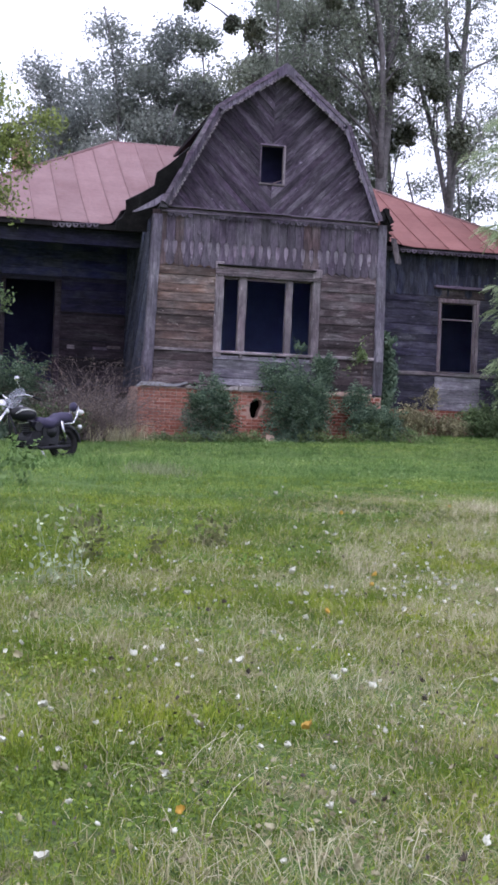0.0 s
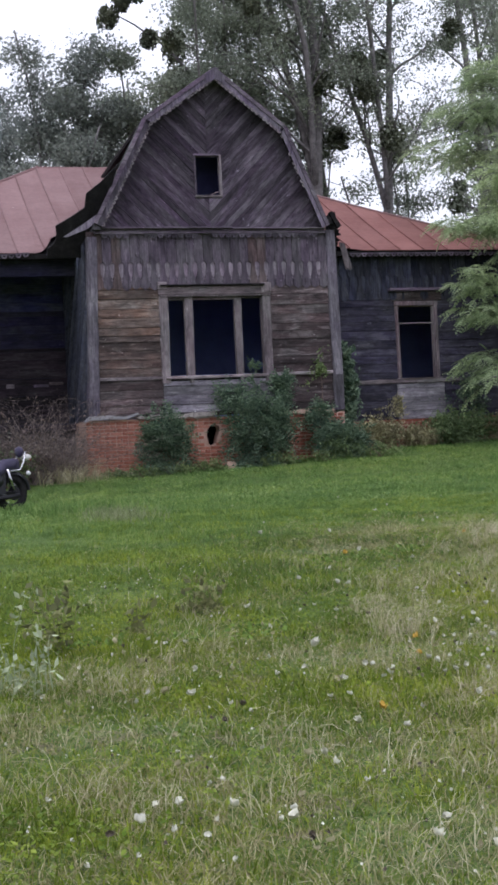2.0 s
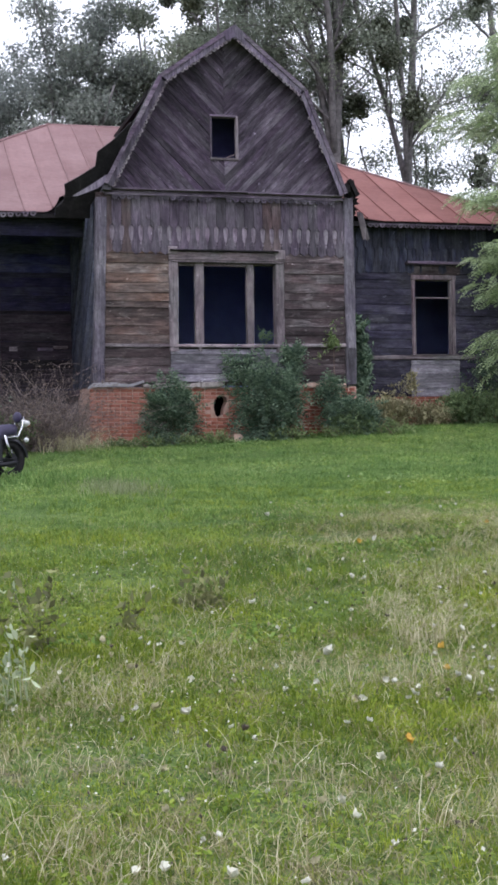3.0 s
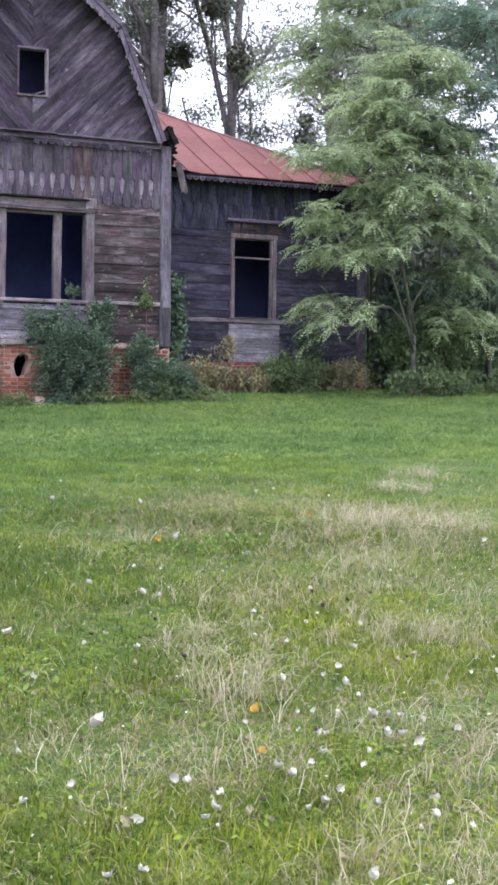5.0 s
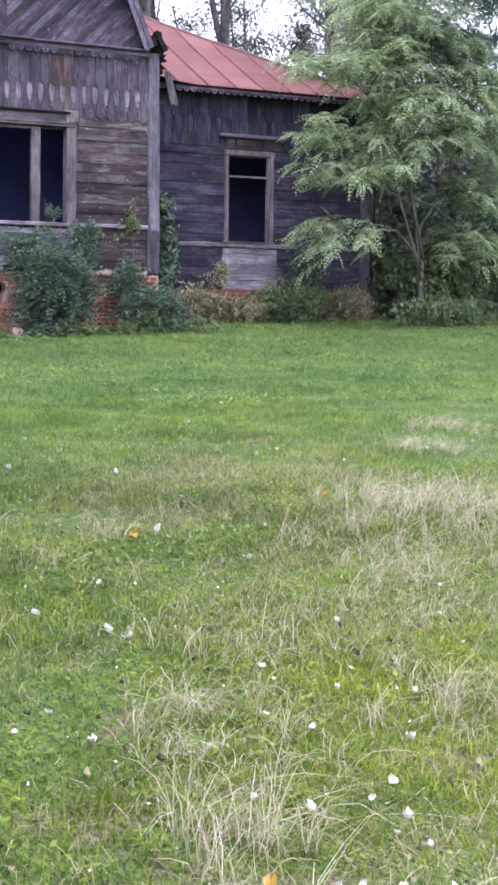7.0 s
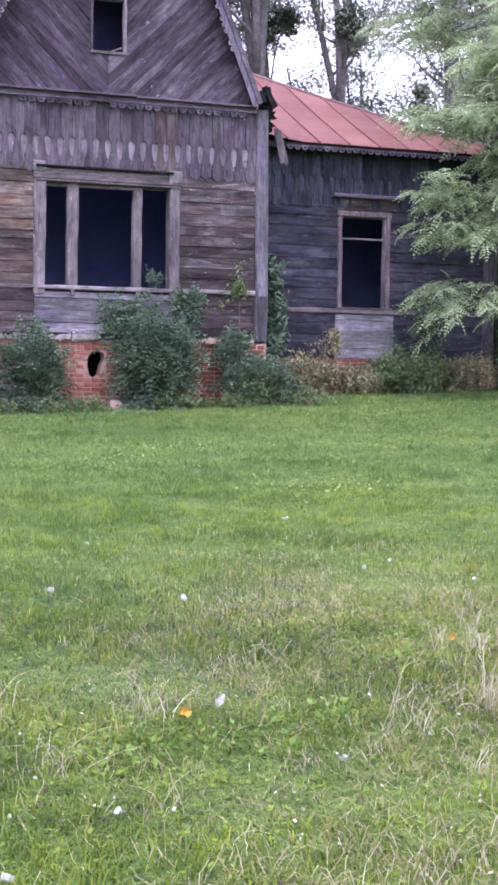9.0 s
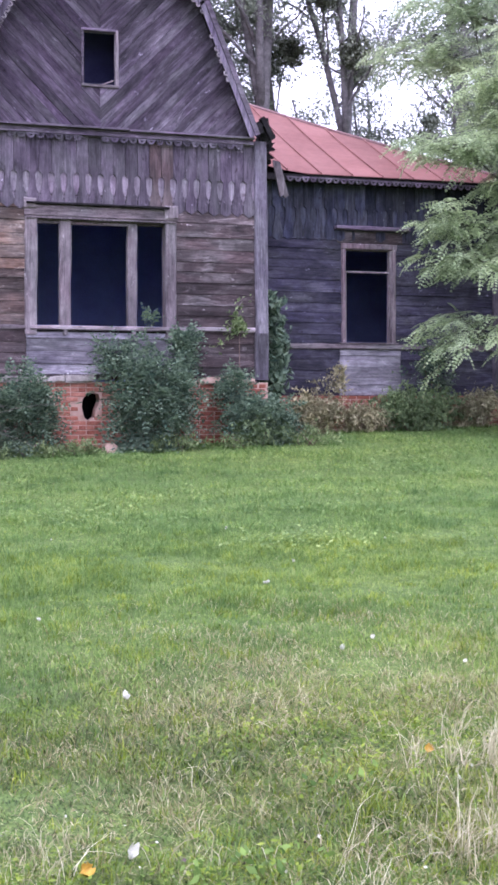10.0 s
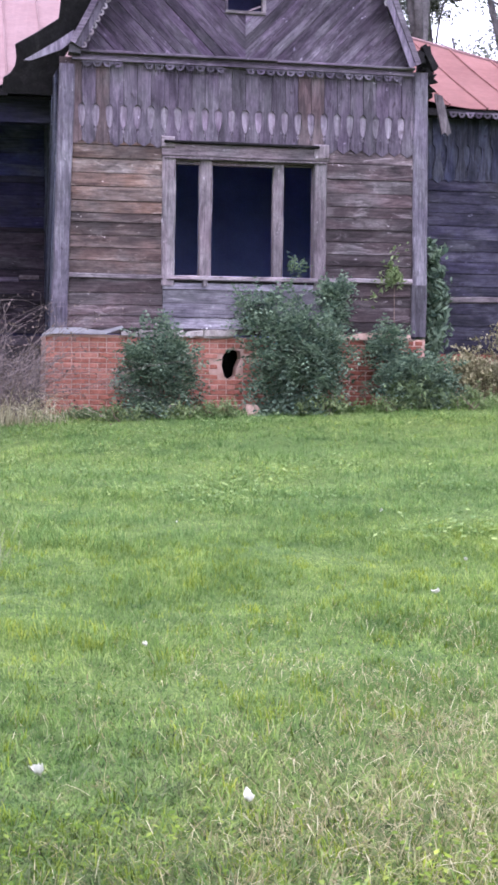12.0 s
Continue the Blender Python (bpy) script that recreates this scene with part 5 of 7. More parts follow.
for wx, wz in ((5.2, 1.42), (6.1, 1.46), (6.7, 1.47), (8.3, 1.55), (9.4, 1.6), (10.6, 1.66)):
    bush("low_weeds", wx, 29.42, (0.50, 0.14, 0.13), wz, 420, 0.032, M_PALELEAF, M_TWIG, "pale low weeds in front of the plinth bushes", 4, 16, 0.07)
# tangle before the porch


def bramble(x, y, rx, ry, top, canes, n, label):
    """Arching dead canes, tangled, with few withered leaves."""
    base = float(rise(x, y))
    th = thing("withered_bramble", (x, y, base), label, "bush")
    g, pts = Geo(), []
    for i in range(canes):
        a, r = nrg.uniform(0, 2 * math.pi), math.sqrt(nrg.uniform())
        p = Vector((x + rx * r * math.cos(a) * 0.8, y + ry * r * math.sin(a), base - 0.03))
        tall = (top - base) * math.sqrt(max(0.1, 1 - 0.8 * r * r)) * nrg.uniform(0.35, 1.0)
        b = nrg.uniform(0, 2 * math.pi)
        d = Vector((0.4 * math.cos(b), 0.4 * math.sin(b), 1.0)).normalized()
        arc, rad = [p.copy()], [nrg.uniform(0.004, 0.008)]
        step, bend = tall / 4.0, nrg.uniform(0.05, 0.30)
        for k in range(8):
            d = (d + Vector((bend * math.cos(b), bend * 0.7 * math.sin(b), -0.16 * k * bend)) + Vector(nrg.normal(0, 0.20, 3))).normalized()
            p = p + d * step
            p.z = min(max(p.z, base + 0.02), top - 0.25 * r * r + 0.03 * math.sin(9 * i))
            arc.append(p.copy())
            rad.append(rad[0] * (1 - 0.1 * (k + 1)))
        g.tube(arc, rad, 4, False)
        pts += [tuple(q) for q in arc[2:]]
    part("cane_tangle", g, M_VINE, th)
    t = np.array(pts)
    p = t[nrg.randint(0, len(t), n)] + nrg.normal(0, 0.06, (n, 3))
    v, f = leaves_at(p, 0.027)
    part("foliage", raw_mesh("foliage", v, f, M_RUSTLEAF), M_RUSTLEAF, th)


bramble(3.2, 29.85, 1.0, 0.5, 3.15, 420, 5200, "leafless brown bramble tangle before the porch")
bramble(2.3, 30.1, 0.8, 0.5, 2.95, 220, 3000, "brown bramble with dead canes before the porch")
bush("green_shrub", 1.35, 30.2, (0.9, 0.5, 0.95), 2.1, 6500, 0.05, M_DARKLEAF, M_TWIG, "dark green shrub before the porch", 10, 40, 0.14)
bush("green_shrub", 2.35, 29.5, (0.75, 0.3, 0.35), 1.65, 1500, 0.05, M_BUSHLEAF, M_TWIG, "low weeds at the foot of the bramble", 8, 24, 0.12)
bush("green_shrub", 0.0, 30.3, (0.9, 0.5, 0.9), 2.1, 6000, 0.05, M_DARKLEAF, M_TWIG, "dark green shrub before the porch", 10, 40, 0.15)
k = 300
arched("tall_dry_grass", np.stack([nrg.normal(3.75, 0.36, k), nrg.normal(29.35, 0.15, k)], -1), 0.55, 0.010, M_TUSSOCK, "long bleached grass at the foot of the bramble", (0.4, -0.3), 5)

# ---------------------------------------------------------------- trees


def limb(start, aim, length, r0, r1, wobble, steps=6, sag=0.0):
    """A crooked tapering branch: its points and radii."""
    p, d = Vector(start), Vector(aim).normalized()
    pts, rad = [p.copy()], [r0]
    for k in range(steps):
        d = (d + Vector(nrg.normal(0, wobble, 3)) + Vector((0, 0, -sag))).normalized()
        p = p + d * (length / steps)
        pts.append(p.copy())
        rad.append(r0 + (r1 - r0) * (k + 1) / steps)
    return pts, rad, d


def tree(name, x, y, height, radius, label, leaf, n_leaves, leaf_size, bare=0.3, limbs=16, rise_angle=0.9, trunk_r=0.3, lean=(0, 0), forks=0, spread=0.5, mistletoe=0, droop=0.4, reach=1.0, top_only=False, sub=4):
    global nrg
    nrg = np.random.RandomState(int(abs(x) * 131 + y * 17 + height * 7))
    z0 = float(rise(x, y)) - 0.1
    th = thing(name, (x, y, z0), label, "tree", "tall trees behind the house")
    g, tips = Geo(), []
    leaders = []
    if forks:
        fh = height * bare
        pts, rad, d = limb((x, y, z0), (lean[0], lean[1], 1), fh, trunk_r, trunk_r * 0.8, 0.03)
        for i in range(forks):
            a = 2 * math.pi * (i + nrg.uniform(0, 0.5)) / forks
            q = limb(pts[-1] - Vector((0, 0, 0.2)), (0.20 * math.cos(a), 0.20 * math.sin(a), 1), height - fh, trunk_r * (0.8 if i == 0 else 0.5), 0.03, 0.05, 10)
            if i == 0:
                q = limb(pts[-1], (0.05 * math.cos(a), 0.05 * math.sin(a), 1), height - fh, trunk_r * 0.8, 0.03, 0.04, 10)
                g.tube(pts + q[0][1:], rad + q[1][1:], 10)
            else:
                g.tube(q[0], q[1], 8)
            leaders.append(q)
    else:
        q = limb((x, y, z0), (lean[0], lean[1], 1), height, trunk_r, 0.03, 0.025, 14)
        g.tube(q[0], q[1], 10)
        leaders.append(q)
    per = max(1, limbs // len(leaders))
    for pts, rad, _ in leaders:
        for i in range(per):
            s = (0.05 if forks else bare) + (0.97 - (0.05 if forks else bare)) * (i + nrg.uniform(0, 1)) / per
            k = min(len(pts) - 2, int(s * (len(pts) - 1)))
            u = s * (len(pts) - 1) - k
            b = pts[k].lerp(pts[k + 1], u)
            a = nrg.uniform(0, 2 * math.pi)
            ln = radius * reach * (1.05 - 0.75 * s) * nrg.uniform(0.6, 1.15)
            q = limb(b, (math.cos(a), math.sin(a), rise_angle * nrg.uniform(0.6, 1.4)), ln, max(0.02, rad[k] * 0.42), 0.012, 0.13, 6, 0.02)
            g.tube(q[0], q[1], 6, False)
            tips += [tuple(w) for w in q[0][2:]]
            for j in range(sub):
                e = q[0][2 + (j % 4)]
                r = limb(e, tuple(Vector(nrg.normal(0, 1, 3)) + Vector((0, 0, 0.4))), ln * nrg.uniform(0.25, 0.5), 0.02, 0.006, 0.2, 4, 0.06)
                g.tube(r[0], r[1], 4, False)
                tips += [tuple(w) for w in r[0][1:]]
    part("trunk", g, M_BARK, th, "grey fissured trunk and limbs", smooth=True)
    t = np.array(tips)
    t = t[nrg.choice(len(t), max(30, min(len(t), n_leaves // 60)), replace=False)]
    n_all = int(1.7 * n_leaves)
    w = nrg.uniform(0.1, 1.0, len(t)) ** 1.3
    which = nrg.choice(len(t), n_all, p=w / w.sum())
    wide = (0.50 + 0.75 * w[which])[:, None]
    p = t[which] + np.clip(nrg.normal(0, 1, (n_all, 3)), -1.5, 1.5) * np.array([spread, spread, spread * 0.6]) * wide * 0.62
    leaf_size = 0.76 * leaf_size
    v, f = leaves_at(p, leaf_size, droop, 1.5, True)
    part("crown", raw_mesh("crown", v, f, leaf), leaf, th)
    for i in range(mistletoe):
        c = np.array(tips[nrg.randint(len(tips))])
        if c[2] < z0 + height * 0.32:
            c[2] = z0 + height * nrg.uniform(0.35, 0.7)
        mistletoe_ball(c, nrg.uniform(0.30, 0.55), th)
    return th


def mistletoe_ball(c, r, th):
    u = unit(nrg.normal(0, 1, (520, 3))) * (nrg.uniform(0.02, 1, 520) ** 0.6)[:, None] * r
    v, f = leaves_at(np.array(c) + u, 0.085, 0.2, 2.2)
    return part("mistletoe", raw_mesh("mistletoe", v, f, M_MISTLE), M_MISTLE, th, "dark ball of mistletoe")


M_POPLAR = leaf_mat("poplar_leaf", (0.185, 0.210, 0.165), (0.32, 0.350, 0.285), 0.42, 0.5, 0.25)
M_OAK = leaf_mat("dark_tree_leaf", (0.170, 0.190, 0.180), (0.30, 0.325, 0.305), 0.45, 0.5, 0.25)
M_MISTLE = leaf_mat("mistletoe_leaf", (0.070, 0.078, 0.056), (0.140, 0.150, 0.105), 0.25, 0.6, 0.5)
M_LIGHTLEAF = leaf_mat("light_green_leaf", (0.13, 0.17, 0.045), (0.33, 0.38, 0.13), 0.5, 0.5, 0.6)
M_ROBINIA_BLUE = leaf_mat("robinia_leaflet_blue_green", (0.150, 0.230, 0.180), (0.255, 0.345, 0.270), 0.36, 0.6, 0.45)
M_ROBINIA = leaf_mat("robinia_leaflet", (0.280, 0.355, 0.200), (0.430, 0.510, 0.310), 0.42, 0.6, 0.45)

nrg = np.random.RandomState(47)
POPLAR = "tall old poplar with grey trunk and mistletoe"
LIME = "dark leafy tree standing behind the roof"
tree("poplar", 15.35, 47, 27, 4.4, POPLAR, M_POPLAR, 16000, 0.10, 0.36, 34, 1.1, 0.28, (0, 0), 3, 0.6, 8)
tree("poplar", 12.9, 49, 24, 4.6, POPLAR, M_POPLAR, 31000, 0.105, 0.18, 48, 0.8, 0.14, (-0.01, 0), 2, 0.75, 8)
tree("poplar", 17.05, 49, 23, 3.2, "slender poplar with a forked pale trunk", M_POPLAR, 17500, 0.10, 0.34, 34, 1.1, 0.13, (0, 0), 2, 0.6, 4)
tree("poplar", 18.4, 47.5, 25, 4.2, POPLAR, M_POPLAR, 25000, 0.10, 0.36, 42, 0.9, 0.22, (0.06, 0), 3, 0.65, 9)
tree("poplar", 22.4, 49, 25, 4.4, POPLAR, M_POPLAR, 20000, 0.10, 0.30, 36, 1.0, 0.24, (0, 0), 2, 0.65, 8)
tree("poplar", 27.0, 52, 25, 4.6, POPLAR, M_POPLAR, 8000, 0.13, 0.25, 24, 1.0, 0.32, (0, 0), 2, 0.8, 5)
leaning = tree("poplar", 11.4, 47, 22, 3.0, POPLAR, M_POPLAR, 30000, 0.105, 0.12, 52, 0.7, 0.12, (0, 0), 2, 0.7, 9)
tree("willow", 10.0, 50, 15.2, 3.2, "grey-green bushy willow behind the roof", M_POPLAR, 30000, 0.11, 0.10, 38, 0.7, 0.2, (0, 0), 3, 0.7, 0)
tree("willow", 13.3, 51, 16.0, 3.4, "grey-green bushy willow behind the gable", M_POPLAR, 24000, 0.11, 0.10, 38, 0.7, 0.2, (0, 0), 3, 0.7, 0)
tree("lime_tree", 6.1, 48, 15.6, 2.4, LIME, M_OAK, 17000, 0.115, 0.12, 44, 0.8, 0.2, (0, 0), 2, 0.7, 0)
tree("lime_tree", 4.2, 52, 14.2, 3.2, LIME, M_OAK, 22000, 0.115, 0.12, 44, 0.8, 0.2, (0, 0), 2, 0.75, 0)
tree("willow", 17.2, 51.5, 10.8, 2.8, "grey-green bushy willow in the wood edge", M_POPLAR, 7500, 0.11, 0.10, 36, 0.7, 0.18, (0, 0), 3, 0.7, 0)
tree("willow", 21.0, 51.0, 11.8, 3.2, "grey-green bushy willow in the wood edge", M_POPLAR, 9000, 0.11, 0.10, 36, 0.7, 0.18, (0, 0), 3, 0.7, 0)
tree("lime_tree", 5.3, 47.5, 12.4, 2.8, LIME, M_OAK, 13000, 0.115, 0.12, 34, 0.8, 0.16, (0, 0), 2, 0.75, 0)
tree("lime_tree", 8.4, 48.5, 13.2, 2.7, LIME, M_OAK, 21000, 0.115, 0.12, 34, 0.8, 0.16, (0, 0), 2, 0.75, 0)
tree("lime_tree", 2.7, 58, 15.4, 4.0, LIME, M_OAK, 20000, 0.13, 0.14, 40, 0.8, 0.2, (0, 0), 2, 0.8, 0)
tree("lime_tree", -0.7, 59, 16.3, 4.4, LIME, M_OAK, 16000, 0.14, 0.14, 34, 0.8, 0.22, (0, 0), 2, 0.85, 0)
tree("lime_tree", -4.8, 60, 16.0, 4.0, LIME, M_OAK, 9000, 0.16, 0.2, 24, 0.8, 0.24, (0, 0), 2, 0.9, 0)
tree("lime_tree", 23.5, 37, 12.0, 3.8, "dense tree behind the robinias", M_POPLAR, 16000, 0.13, 0.08, 30, 0.6, 0.2, (0, 0), 2, 0.9, 0)
tree("lime_tree", 19.8, 39, 12.5, 3.8, "dense tree behind the robinias", M_POPLAR, 16000, 0.13, 0.08, 30, 0.6, 0.2, (0, 0), 2, 0.9, 0)
tree("lime_tree", 28.0, 40, 13.0, 4.2, "dense tree behind the robinias", M_POPLAR, 12000, 0.15, 0.12, 26, 0.7, 0.2, (0, 0), 2, 1.0, 0)
for ax, ay, ah, leaf, k in ((4.4, 60, 12.5, M_OAK, 7000), (0.5, 63, 12.5, M_OAK, 7000), (9.6, 54, 12.0, M_POPLAR, 14000), (12.0, 55, 13.0, M_POPLAR, 13000), (15.0, 56, 9.5, M_POPLAR, 6000), (18.0, 56, 8.6, M_POPLAR, 6500), (22.5, 57, 9.0, M_POPLAR, 6500), (28.0, 57, 14.0, M_OAK, 8000)):
    tree("alder", ax, ay, ah, 4.0, "bushy tree in the wood edge", leaf, k, 0.16, 0.12, 22, 0.6, 0.2, (0, 0), 0, 1.0, 0)

# a bough of the leaning poplar reaches out over the gap with balls of mistletoe on it
part("bough", Geo().tube([(11.35, 47, 15.0), (10.3, 47.2, 16.3), (9.2, 47.3, 17.1), (8.2, 47.3, 17.6)], [0.06, 0.045, 0.03, 0.014], 6), M_BARK, leaning, smooth=True)
for c, r in (((8.25, 47.3, 17.3), 0.42), ((8.75, 47.3, 17.85), 0.34), ((9.7, 47.3, 16.6), 0.36), ((9.3, 47.4, 18.3), 0.40)):
    mistletoe_ball(c, r, leaning)


def robinia(x, y, label, masses, n, leaf):
    """Stems fan out from one stool; arching shoots carry flat rows of fronds, in layered masses (centre, radii)."""
    z0 = float(rise(x, y)) - 0.05
    th = thing("robinia_tree", (x, y, z0), label, "tree", "robinia trees beside the house")
    fork = 1.3 if len(masses) > 10 else 1.0
    g, ps, ds = Geo().tube([(x + 0.03, y, z0), (x - 0.02, y, z0 + 0.6 * fork), (x, y, z0 + 1.05 * fork)], [0.07, 0.055, 0.05], 8), [], []
    stems = []
    vol = [(rx * rz) ** 0.8 for _, _, _, rx, _, rz in masses]
    for (cx, cy, cz, rx, ry, rz), vv in zip(masses, vol):
        c = Vector((cx, cy, cz))
        if len(stems) < 5:
            foot = Vector((x + nrg.uniform(-0.05, 0.05), y + nrg.uniform(-0.05, 0.05), z0 + fork * nrg.uniform(0.6, 1.05)))
        else:
            foot = min((p for st in stems for p in st[1:4] if p.z < cz - 0.3), key=lambda p: (p - c).length, default=stems[0][1]).copy()
        bend = foot.lerp(c, 0.5) + Vector((0.15 * (x - cx), 0, 0.18 * (c - foot).length))
        pts = [foot, foot.lerp(bend, 0.5) + Vector(nrg.normal(0, 0.04, 3)), bend, bend.lerp(c, 0.5) + Vector(nrg.normal(0, 0.06, 3)), c]
        g.tube(pts, [0.030, 0.026, 0.020, 0.014, 0.008], 6)
        stems.append(pts)
        for k in range(max(7, int(n * vv / sum(vol) / 15))):
            u = unit(nrg.normal(0, 1, 3)) * nrg.uniform(0.2, 1.0)
            at = Vector((cx + u[0] * rx, cy + u[1] * ry, cz + u[2] * (rz + 0.22) + 0.1))
            out = (at - Vector((x, y, at.z))).normalized()
            d = Vector(unit(np.array(out) * 0.7 + u * np.array([0.9, 0.7, 0.0]) + np.array([-0.15, -0.25, 0.25]) + nrg.normal(0, 0.22, 3) * np.array([1, 1, 0.5])))
            ln = nrg.uniform(0.7, 1.3)
            q = limb(tuple(at - d * 0.4 * ln), tuple(d), ln, 0.008, 0.003, 0.06, 6, 0.11)
            if nrg.uniform() < 0.6:
                b = q[0][0]
                q2 = limb(tuple(c.lerp(b, 0.1)), tuple(b - c), (b - c).length * 0.9, 0.013, 0.008, 0.05, 3)
                g.tube(q2[0], q2[1], 4, False)
            g.tube(q[0], q[1], 3, False)
            for w in range(15):
                j = 1 + 5 * (w + 0.5) / 15
                i0 = min(5, int(j))
                e = q[0][i0].lerp(q[0][i0 + 1], j - i0)
                t = (q[0][i0 + 1] - q[0][i0]).normalized()
                flat = t.cross(Vector((0, 0, 1))).normalized() * (1 if w % 2 else -1)
                ps.append(tuple(e))
                ds.append(tuple(t * 0.75 + flat * (0.85 if w < 14 else 0.0) + Vector((0, 0, -0.10))))
    part("trunk", g, M_STEM, th, "grey-green trunk forking into thin stems", smooth=True)
    v, f = fronds(np.array(ps), np.array(ds), 0.33, 6, 0.20)
    part("crown", raw_mesh("crown", v, f, leaf), leaf, th)
    return th


nrg = np.random.RandomState(59)
robinia(15.75, 29.9, "young multi-stemmed robinia with feathery leaves", [(13.6, 29.7, 6.75, 0.9, 0.5, 0.22), (13.55, 29.6, 5.35, 0.85, 0.5, 0.2), (13.8, 29.6, 4.75, 1.0, 0.6, 0.22), (13.8, 29.6, 3.5, 1.1, 0.5, 0.16), (15.0, 29.8, 5.1, 1.1, 0.8, 0.3), (15.3, 29.8, 6.0, 1.2, 0.9, 0.35), (14.8, 29.8, 6.9, 1.2, 0.8, 0.35), (16.8, 29.9, 4.5, 0.8, 0.6, 0.25), (16.9, 30.0, 3.4, 0.8, 0.6, 0.3), (14.9, 29.9, 7.9, 1.2, 0.8, 0.4), (16.8, 30.0, 5.6, 1.3, 0.9, 0.4), (16.7, 30.0, 6.8, 1.3, 0.9, 0.4), (15.7, 30.1, 8.9, 1.2, 0.8, 0.5), (15.6, 29.9, 6.4, 1.3, 0.9, 0.3), (15.9, 30.0, 7.5, 1.3, 0.9, 0.3)], 7800, M_ROBINIA)
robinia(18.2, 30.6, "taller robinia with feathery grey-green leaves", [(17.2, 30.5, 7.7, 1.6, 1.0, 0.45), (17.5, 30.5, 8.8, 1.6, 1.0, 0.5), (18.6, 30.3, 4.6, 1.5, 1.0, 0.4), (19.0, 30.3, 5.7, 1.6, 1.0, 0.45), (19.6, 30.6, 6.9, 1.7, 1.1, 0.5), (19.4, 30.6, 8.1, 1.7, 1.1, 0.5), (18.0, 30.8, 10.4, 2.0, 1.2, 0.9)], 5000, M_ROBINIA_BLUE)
robinia(16.6, 33.5, "tall robinia behind the corner of the house", [(15.0, 32.9, 9.2, 1.5, 1.0, 0.5), (15.4, 33.0, 10.2, 1.4, 1.0, 0.5), (16.6, 33.4, 11.4, 1.9, 1.0, 0.9), (17.6, 33.6, 8.4, 1.6, 1.0, 1.2)], 3500, M_ROBINIA)
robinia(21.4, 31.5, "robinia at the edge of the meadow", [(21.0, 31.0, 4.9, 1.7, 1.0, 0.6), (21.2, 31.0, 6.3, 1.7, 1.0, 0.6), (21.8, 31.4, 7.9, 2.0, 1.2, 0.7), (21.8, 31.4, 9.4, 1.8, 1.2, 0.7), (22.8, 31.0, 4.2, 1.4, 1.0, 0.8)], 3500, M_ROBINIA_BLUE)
bush("robinia_thicket", 17.0, 31.2, (1.4, 0.8, 1.1), 2.6, 7000, 0.06, M_BUSHLEAF, M_TWIG, "green thicket under the robinia trees", 16, 70, 0.22)
bush("robinia_thicket", 20.4, 35.4, (2.0, 0.8, 1.6), 3.0, 7000, 0.07, M_DARKLEAF, M_TWIG, "dark thicket under the robinia trees", 16, 80, 0.25)
bush("robinia_thicket", 16.7, 32.5, (0.55, 0.5, 0.8), 2.2, 3000, 0.06, M_DARKLEAF, M_TWIG, "dark thicket beside the house corner", 8, 36, 0.16)
bush("robinia_thicket", 17.7, 33.2, (1.1, 0.6, 1.0), 2.4, 6000, 0.07, M_DARKLEAF, M_TWIG, "dark thicket beside the house corner", 12, 60, 0.22)
bush("robinia_thicket", 19.2, 34.5, (1.9, 0.8, 1.8), 3.2, 8000, 0.08, M_DARKLEAF, M_TWIG, "dark thicket behind the house corner", 16, 80, 0.25)
bush("robinia_thicket", 20.4, 36.5, (2.7, 0.8, 2.4), 4.6, 12000, 0.10, M_OAK, M_TWIG, "tall thicket behind the house corner", 16, 90, 0.32)
bush("robinia_thicket", 20.9, 38.0, (3.0, 0.8, 2.6), 3.8, 9000, 0.10, M_DARKLEAF, M_TWIG, "dark thicket behind the house corner", 16, 80, 0.3)
bush("robinia_thicket", 20.6, 34.5, (2.6, 0.8, 1.6), 2.9, 9000, 0.11, M_DARKLEAF, M_TWIG, "dark thicket behind the robinia trees", 16, 80, 0.3)
bush("robinia_thicket", 22.5, 44.0, (5.0, 1.0, 2.2), 3.2, 9000, 0.15, M_DARKLEAF, M_TWIG, "dark far thicket behind the house", 16, 90, 0.4)
bush("robinia_thicket", 23.2, 34.0, (1.6, 1.0, 1.8), 2.9, 6000, 0.07, M_DARKLEAF, M_TWIG, "dark thicket under the robinia trees", 16, 80, 0.25)
bush("meadow_weeds", 16.0, 29.5, (1.2, 0.4, 0.32), 1.95, 2600, 0.045, M_BUSHLEAF, M_TWIG, "low weeds at the foot of the robinia", 10, 36, 0.12)
bush("meadow_weeds", 18.6, 29.7, (1.3, 0.4, 0.34), 2.0, 2600, 0.045, M_BUSHLEAF, M_TWIG, "low weeds at the foot of the robinia", 10, 36, 0.12)


